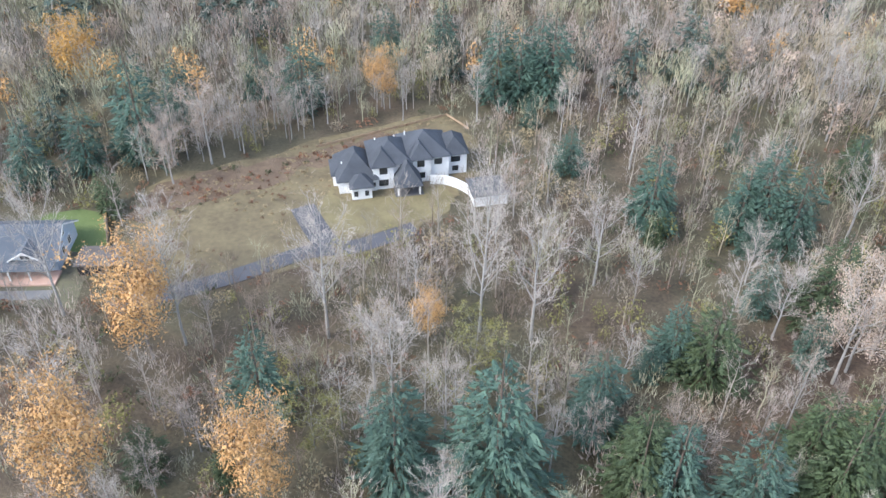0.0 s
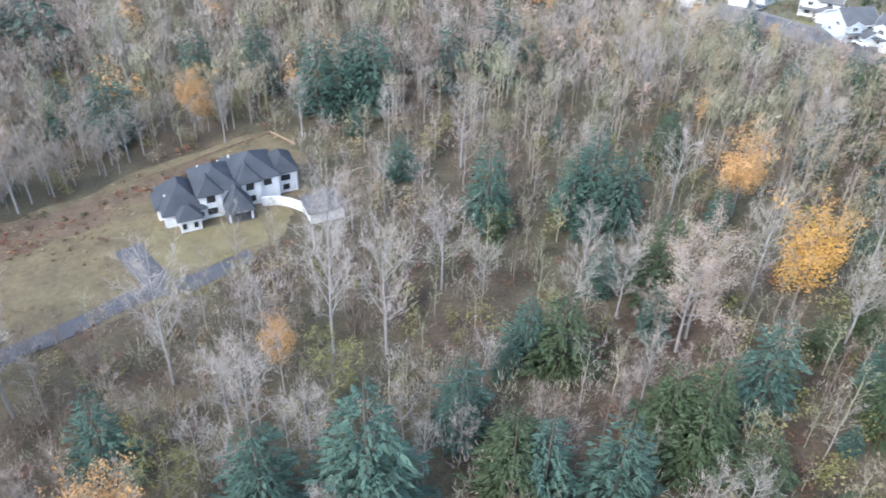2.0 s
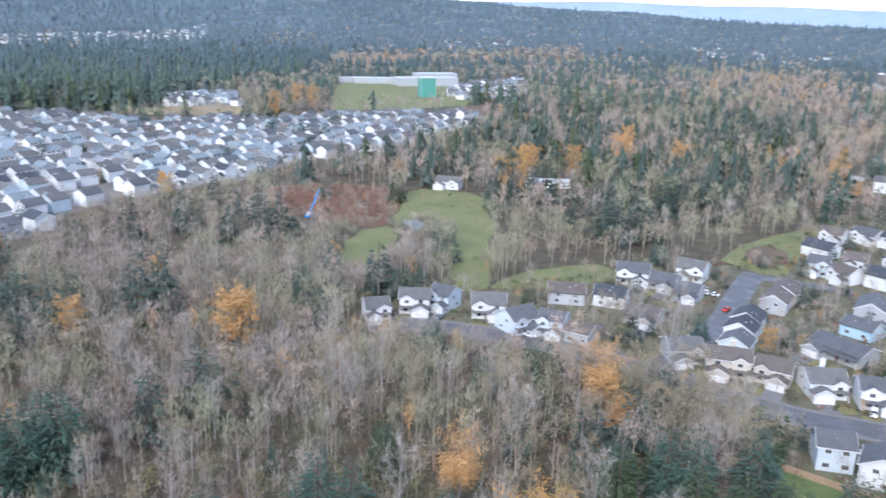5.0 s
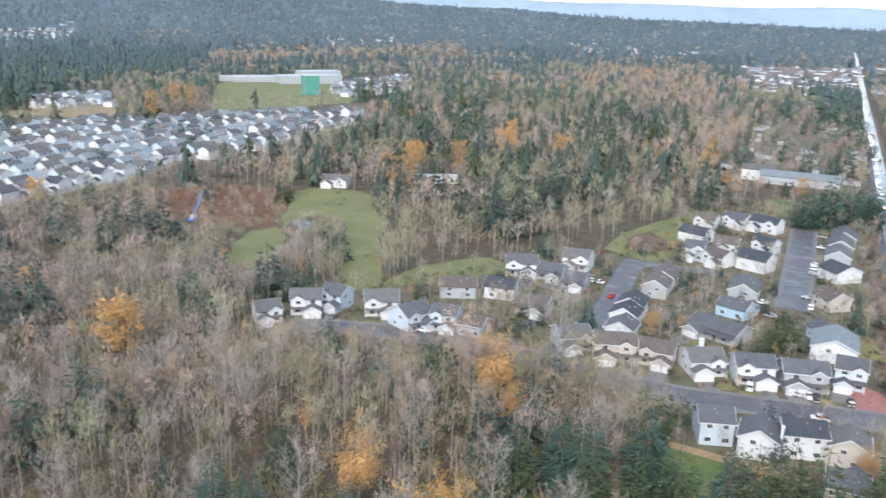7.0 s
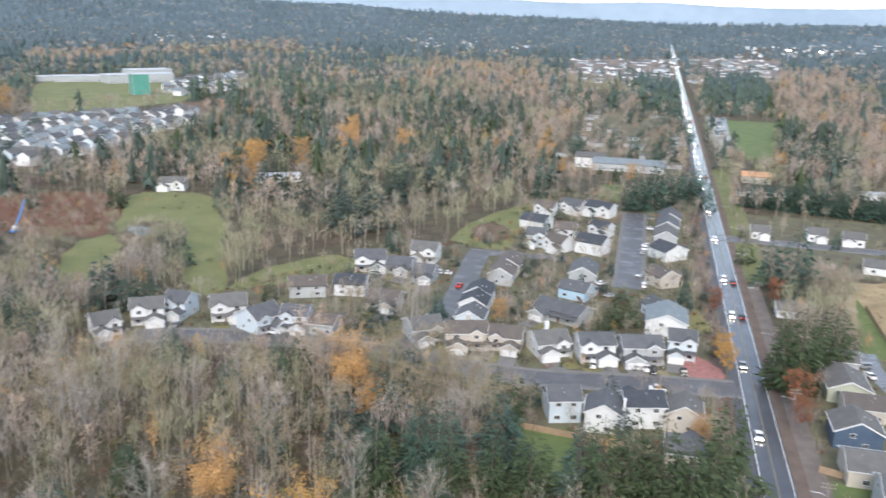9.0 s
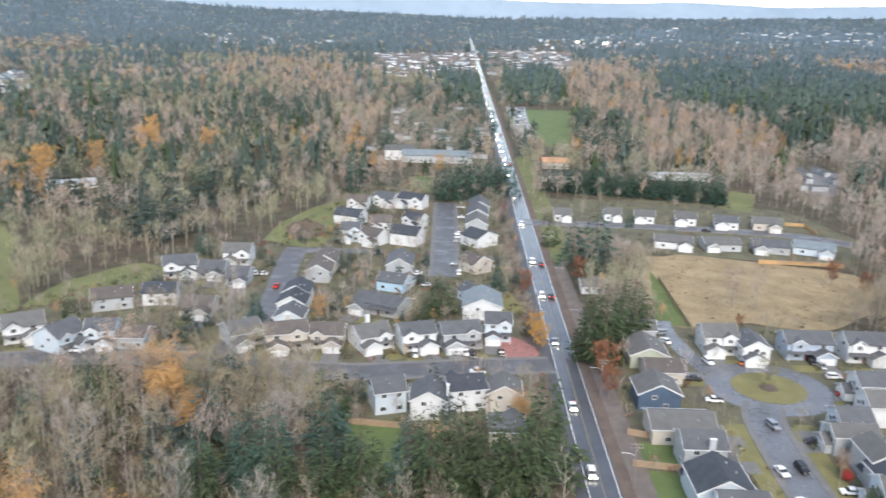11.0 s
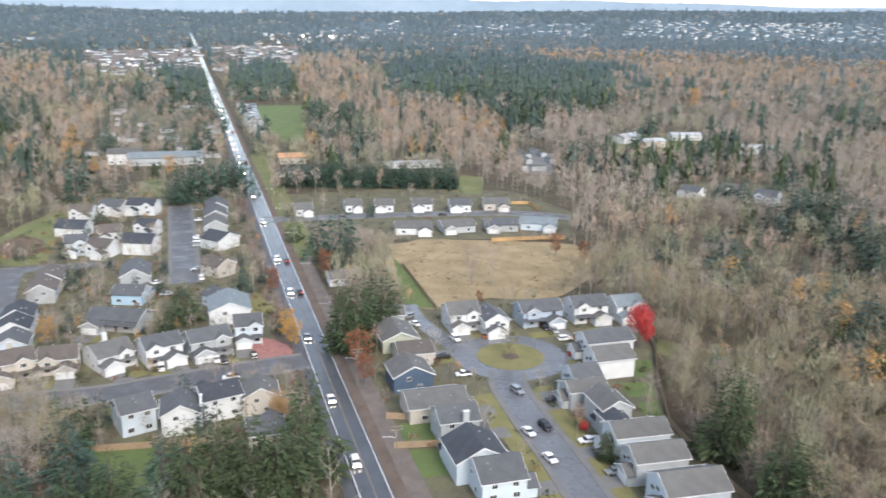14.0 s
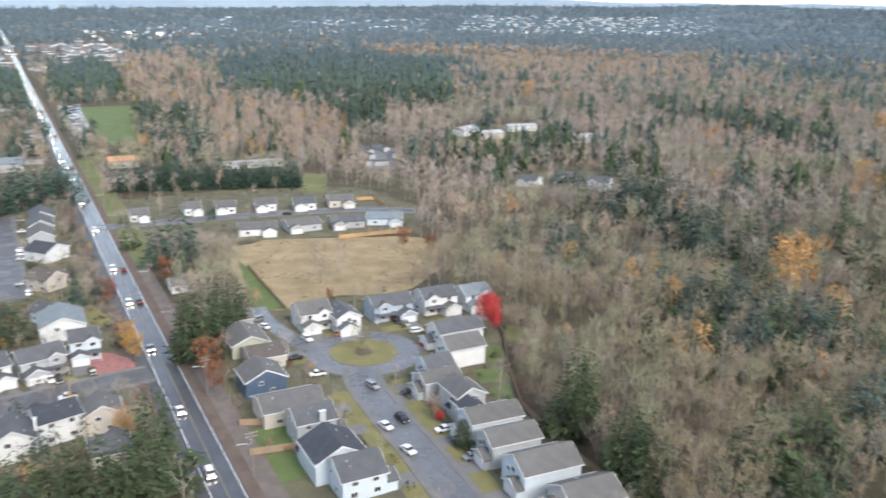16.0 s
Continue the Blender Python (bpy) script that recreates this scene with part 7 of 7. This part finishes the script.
def choose(i, far):
    u, k = rs.rand(), rs.randint(5)
    r = math.hypot(x[i], y[i])
    east = math.degrees(math.atan2(x[i], y[i])) > 62
    if u < pf[i] * (1.0 if far else 0.7):
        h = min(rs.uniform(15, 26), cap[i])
        # conifers turn to the haze-tinted colours with distance
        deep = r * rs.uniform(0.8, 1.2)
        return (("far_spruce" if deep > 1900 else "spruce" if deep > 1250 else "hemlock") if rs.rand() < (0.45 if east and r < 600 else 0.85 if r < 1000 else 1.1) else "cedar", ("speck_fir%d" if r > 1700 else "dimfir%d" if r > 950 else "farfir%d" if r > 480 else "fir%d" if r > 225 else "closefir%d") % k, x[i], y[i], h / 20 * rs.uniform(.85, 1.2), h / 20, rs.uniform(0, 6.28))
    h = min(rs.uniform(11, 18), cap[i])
    c = pm[i] + rs.uniform(-.12, .12)
    if far and tawny[i] and rs.rand() < 0.42:
        return ("pale" if rs.rand() < 0.9 else "orange", ("speck%d" if r > 1700 else "farpuff%d") % k, x[i], y[i], h / 13 * 0.8, h / 13, rs.uniform(0, 6.28))
    if far and c > 0.58 and rs.rand() < (0.24 if east else 0.18):
        return ("pale" if rs.rand() < 0.85 else "orange", ("speck%d" if r > 1700 else "farpuff%d") % k, x[i], y[i], h / 13 * 0.8, h / 13, rs.uniform(0, 6.28))
    if not far and rs.rand() < 0.05:
        return ("orange" if rs.rand() < 0.5 else "pale", "puff%d" % k, x[i], y[i], h / 13 * 0.8, h / 13, rs.uniform(0, 6.28))
    b = math.degrees(math.atan2(x[i], y[i]))
    m = "mossy_twig" if c < 0.43 else "tan_twig" if c < 0.47 else "twig" if c < 0.6 else "rosy_twig"
    if b > 95 and r < 420:
        m = ("tan_twig", "mossy_twig", "mossy_twig", "twig", "umber_twig")[rs.randint(5)]
    elif b > 75 and r > 330:
        m = "mossy_twig" if c < 0.3 else "twig" if c < 0.48 else "rosy_twig"
    elif rs.rand() < 0.2:
        m = ("umber_twig", "tan_twig")[rs.randint(2)]
    return (m, ("speck%d" if r > 1700 else "dim%d" if r > 1000 else "faint%d" if r > 400 else "bare%d" if r > 215 else "mid%d") % k, x[i], y[i], h / 15 * rs.uniform(.9, 1.3), h / 15, rs.uniform(0, 6.28))


items += [choose(i, False) for i in range(len(x))]
joined("woods", items, LIB, "dense woods", MATWORDS)
x, y, rs = free_spots(330, 800, 9.2, 33, -35, 130)
pf, pm, tawny, cap = firness(x, y), patchy(x, y, 80, 7.0), tanned(x, y), sightline_height(x, y)
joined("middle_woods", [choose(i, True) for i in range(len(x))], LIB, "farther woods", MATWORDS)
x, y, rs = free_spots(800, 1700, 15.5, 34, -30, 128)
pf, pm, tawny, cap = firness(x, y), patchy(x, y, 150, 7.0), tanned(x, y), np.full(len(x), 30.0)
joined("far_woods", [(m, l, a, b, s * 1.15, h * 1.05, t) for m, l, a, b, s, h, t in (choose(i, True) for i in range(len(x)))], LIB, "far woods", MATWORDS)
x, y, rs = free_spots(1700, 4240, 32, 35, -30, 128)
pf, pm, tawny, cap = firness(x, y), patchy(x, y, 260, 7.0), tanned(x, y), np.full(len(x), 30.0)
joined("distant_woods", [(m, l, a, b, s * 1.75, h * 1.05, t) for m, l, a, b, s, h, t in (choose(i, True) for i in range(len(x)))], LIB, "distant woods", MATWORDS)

# broad pale crowns standing out of the nearer woods
rnd = random.Random(61)
spots_x, spots_y, _ = free_spots(105, 250, 21, 37, 12, 62)
tops = sightline_height(spots_x, spots_y)
for px, py, top in zip(spots_x, spots_y, tops):
    if top > 15 and rnd.random() < 0.5:
        tree("maple", px, py, rnd.uniform(15, 20))

# undergrowth beneath the nearer woods
x, y, rs = free_spots(36, 300, 3.5, 36)
pm = patchy(x, y, 14, 4.0)
items = []
for i in range(len(x)):
    if rs.rand() < float(np.interp(math.hypot(x[i], y[i]), (90, 150, 200), (0.02, 0.25, 0.66))):
        continue
    k = rs.randint(5)
    s = rs.uniform(0.6, 1.5)
    if rs.rand() < (0.46 if math.hypot(x[i], y[i]) < 190 else 0.2):
        m = ("mossy_twig", "tan_twig", "umber_twig", "olive", "rosy_twig", "tan", "olive")[int(pm[i] * 9.99 + rs.rand() * 2) % 7]
        items.append((m, ("leafy%d" if m in ("olive", "tan") else "thicket%d") % k, x[i], y[i], s * 0.85, s * 0.78, rs.uniform(0, 6.28)))
    elif pm[i] > 0.5:
        items.append(("fern", "shrub%d" % k, x[i], y[i], s, s * 0.6, rs.uniform(0, 6.28)))
    elif pm[i] < 0.42:
        items.append(("bramble", "shrub%d" % k, x[i], y[i], s * 1.1, s, rs.uniform(0, 6.28)))
    else:
        items.append(("twig" if rs.rand() < 0.5 else "mossy_twig", "bush%d" % k, x[i], y[i], s, s, rs.uniform(0, 6.28)))
x, y, rs = free_spots(150, 520, 5.6, 38)
low = sightline_height(x, y) < 15
for px, py in zip(x[low], y[low]):
    m = ("rosy_twig", "tan_twig", "twig", "umber_twig", "mossy_twig")[rs.randint(5)]
    s = rs.uniform(0.5, 0.95)
    items.append((m, "scrub%d" % rs.randint(5), px, py, s, s * 0.8, rs.uniform(0, 6.28)))
# saplings right behind the fence of the court
for i in range(170):
    px = rs.uniform(150, 262)
    py = float(np.interp(px, (154, 169, 183, 198, 218, 262), (-54.2, -47.2, -42.2, -37.8, -38.2, -40))) - rs.uniform(1.6, 13)
    s = rs.uniform(0.6, 1.15)
    items.append((("rosy_twig", "tan_twig", "tan_twig", "umber_twig", "mossy_twig")[rs.randint(5)], "scrub%d" % rs.randint(5), px, py, s * 0.8, s, rs.uniform(0, 6.28)))
joined("undergrowth", items, LIB, "low undergrowth", {"fern": "of dead rusty bracken", "bramble": "of dark green brambles", "twig": "of bare brown shrubs", "mossy_twig": "of olive shrubs", "tan": "of tawny leafy shrubs", "olive": "of olive leafy shrubs", "tan_twig": "of tawny shrubs", "umber_twig": "of dark brown shrubs", "rosy_twig": "of rosy bare shrubs"})

# garden shrubs, hedges and small trees between the houses
rs = np.random.RandomState(77)
items = []
for poly, step, share in ((WEST, 2.9, 0.7), (COURT, 3.4, 0.4), (UPPER, 6.0, 0.35), (LOWN, 6.0, 0.5), (BASIN, 5.0, 0.25), (FARM, 8.0, 0.15), (SCRUB, 3.6, 0.6), (BRACKEN, 1.7, 0.6), (GROVE, 6.0, 0.75), (GROVE_NORTH, 8.0, 0.75), (LEFTNBHD, 15.0, 0.6), (TRAILER, 22.0, 0.6), (TRAILER2, 22.0, 0.6), (YARDS, 9.0, 0.5), (YARDS_SOUTH, 7.0, 0.5)):
    xs, ys = [q[0] for q in poly], [q[1] for q in poly]
    gx, gy = np.meshgrid(np.arange(min(xs), max(xs), step), np.arange(min(ys), max(ys), step))
    gx, gy = gx.ravel() + rs.uniform(-.5, .5, gx.size) * step, gy.ravel() + rs.uniform(-.5, .5, gy.size) * step
    ok = inside(gx, gy, poly) & (rs.rand(gx.size) < share)
    for other in (DRYFIELD, STRIP):
        ok &= ~inside(gx, gy, other)
    for line, w in STREETS + [(ring + ring[:1], 3.0), (ROAD, 6.0)]:
        for (x0, y0), (x1, y1) in zip(line, line[1:]):
            dx, dy = x1 - x0, y1 - y0
            t = np.clip(((gx - x0) * dx + (gy - y0) * dy) / (dx * dx + dy * dy + 1e-9), 0, 1)
            ok &= np.hypot(gx - x0 - t * dx, gy - y0 - t * dy) > w
    ok &= (np.hypot(gx - 235, gy - 4) > 18.5) & (np.hypot(gx - 228, gy - 76) > 11)
    for hx, hy, hr in HOUSES:
        ok &= np.hypot(gx - hx, gy - hy) > hr * 0.92
    for a, b in zip(gx[ok], gy[ok]):
        k, u, s = rs.randint(5), rs.rand(), rs.uniform(0.6, 1.5)
        t = rs.uniform(0, 6.28)
        if poly is BRACKEN:
            items.append((("fern", "rust", "fern", "bramble")[rs.randint(4)] if u < 0.75 else "umber_twig", ("tuft%d" if u < 0.75 else "bush%d") % k, a, b, s * 0.5, s * 0.4, t))
            continue
        if poly is GROVE or poly is GROVE_NORTH or poly is LEFTNBHD and u < 0.75 or poly is LOWN and u < 0.6 or poly in (TRAILER, TRAILER2, YARDS, YARDS_SOUTH):
            m = ("rosy_twig", "twig", "rosy_twig", "pale", "fir")[rs.randint(5)]
            items.append((m, {"pale": "farpuff%d", "fir": "fir%d"}.get(m, "faint%d") % k, a, b, s * 0.75, s * (0.6 if a > -60 else 0.8), t))
            continue
        if u < 0.3:
            items.append(("bramble", "shrub%d" % k, a, b, s * 0.9, s * 1.0, t))
        elif u < 0.48:
            items.append(("fern", "shrub%d" % k, a, b, s * 0.7, s * 0.6, t))
        elif u < 0.62:
            items.append(("rust", "shrub%d" % k, a, b, s * 0.8, s * 0.9, t))
        elif u < 0.8:
            items.append(("mossy_twig" if rs.rand() < 0.5 else "rosy_twig", "bush%d" % k, a, b, s * 1.0, s * 1.0, t))
        elif u < 0.93:
            items.append((("rosy_twig", "twig", "tan_twig")[rs.randint(3)], "bare%d" % k, a, b, s * 0.55, s * 0.55, t))
        else:
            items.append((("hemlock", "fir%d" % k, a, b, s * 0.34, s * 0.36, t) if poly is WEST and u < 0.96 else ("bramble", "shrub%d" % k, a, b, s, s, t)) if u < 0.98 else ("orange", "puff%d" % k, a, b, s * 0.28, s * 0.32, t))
    # brush that has spread over the edges of fields
joined("garden_shrubs", items, LIB, "garden shrubs", {"bramble": "of dark green leaves", "fern": "of brown leaves", "rust": "of rust-red leaves", "mossy_twig": "with olive twigs", "rosy_twig": "with bare brown twigs", "fir": "clipped conifers", "hemlock": "of dark conifers", "orange": "with orange leaves", "pale": "with tan leaves", "umber_twig": "with dark brown twigs", "twig": "with grey twigs", "tan_twig": "with tawny twigs"})
items = []
for poly, step, share in ((CLEARING, 1.5, 0.7), (DRYFIELD, 2.2, 0.35), (FARM, 5.0, 0.15)):
    xs, ys = [q[0] for q in poly], [q[1] for q in poly]
    gx, gy = np.meshgrid(np.arange(min(xs), max(xs), step), np.arange(min(ys), max(ys), step))
    gx, gy = gx.ravel() + rs.uniform(-.5, .5, gx.size) * step, gy.ravel() + rs.uniform(-.5, .5, gy.size) * step
    ok = inside(gx, gy, poly) & (rs.rand(gx.size) < share) & ~inside(gx, gy, LAWN)
    ok &= patchy(gx, gy, 13, 2.0) > 0.45
    for line, w in STREETS:
        for (x0, y0), (x1, y1) in zip(line, line[1:]):
            dx, dy = x1 - x0, y1 - y0
            t = np.clip(((gx - x0) * dx + (gy - y0) * dy) / (dx * dx + dy * dy + 1e-9), 0, 1)
            ok &= np.hypot(gx - x0 - t * dx, gy - y0 - t * dy) > w
    for hx, hy, hr in HOUSES:
        ok &= np.hypot(gx - hx, gy - hy) > hr
    for a, b in zip(gx[ok], gy[ok]):
        k, s = rs.randint(5), rs.uniform(0.3, 0.7)
        items.append((("straw", "straw", "fern", "straw")[rs.randint(4)], "tuft%d" % k, a, b, s * 0.8, s * rs.uniform(.3, .7), rs.uniform(0, 6.28)))
joined("grass_tufts", items, LIB, "tall dead grass tufts", {"straw": "of straw colour", "fern": "of brown bracken"})
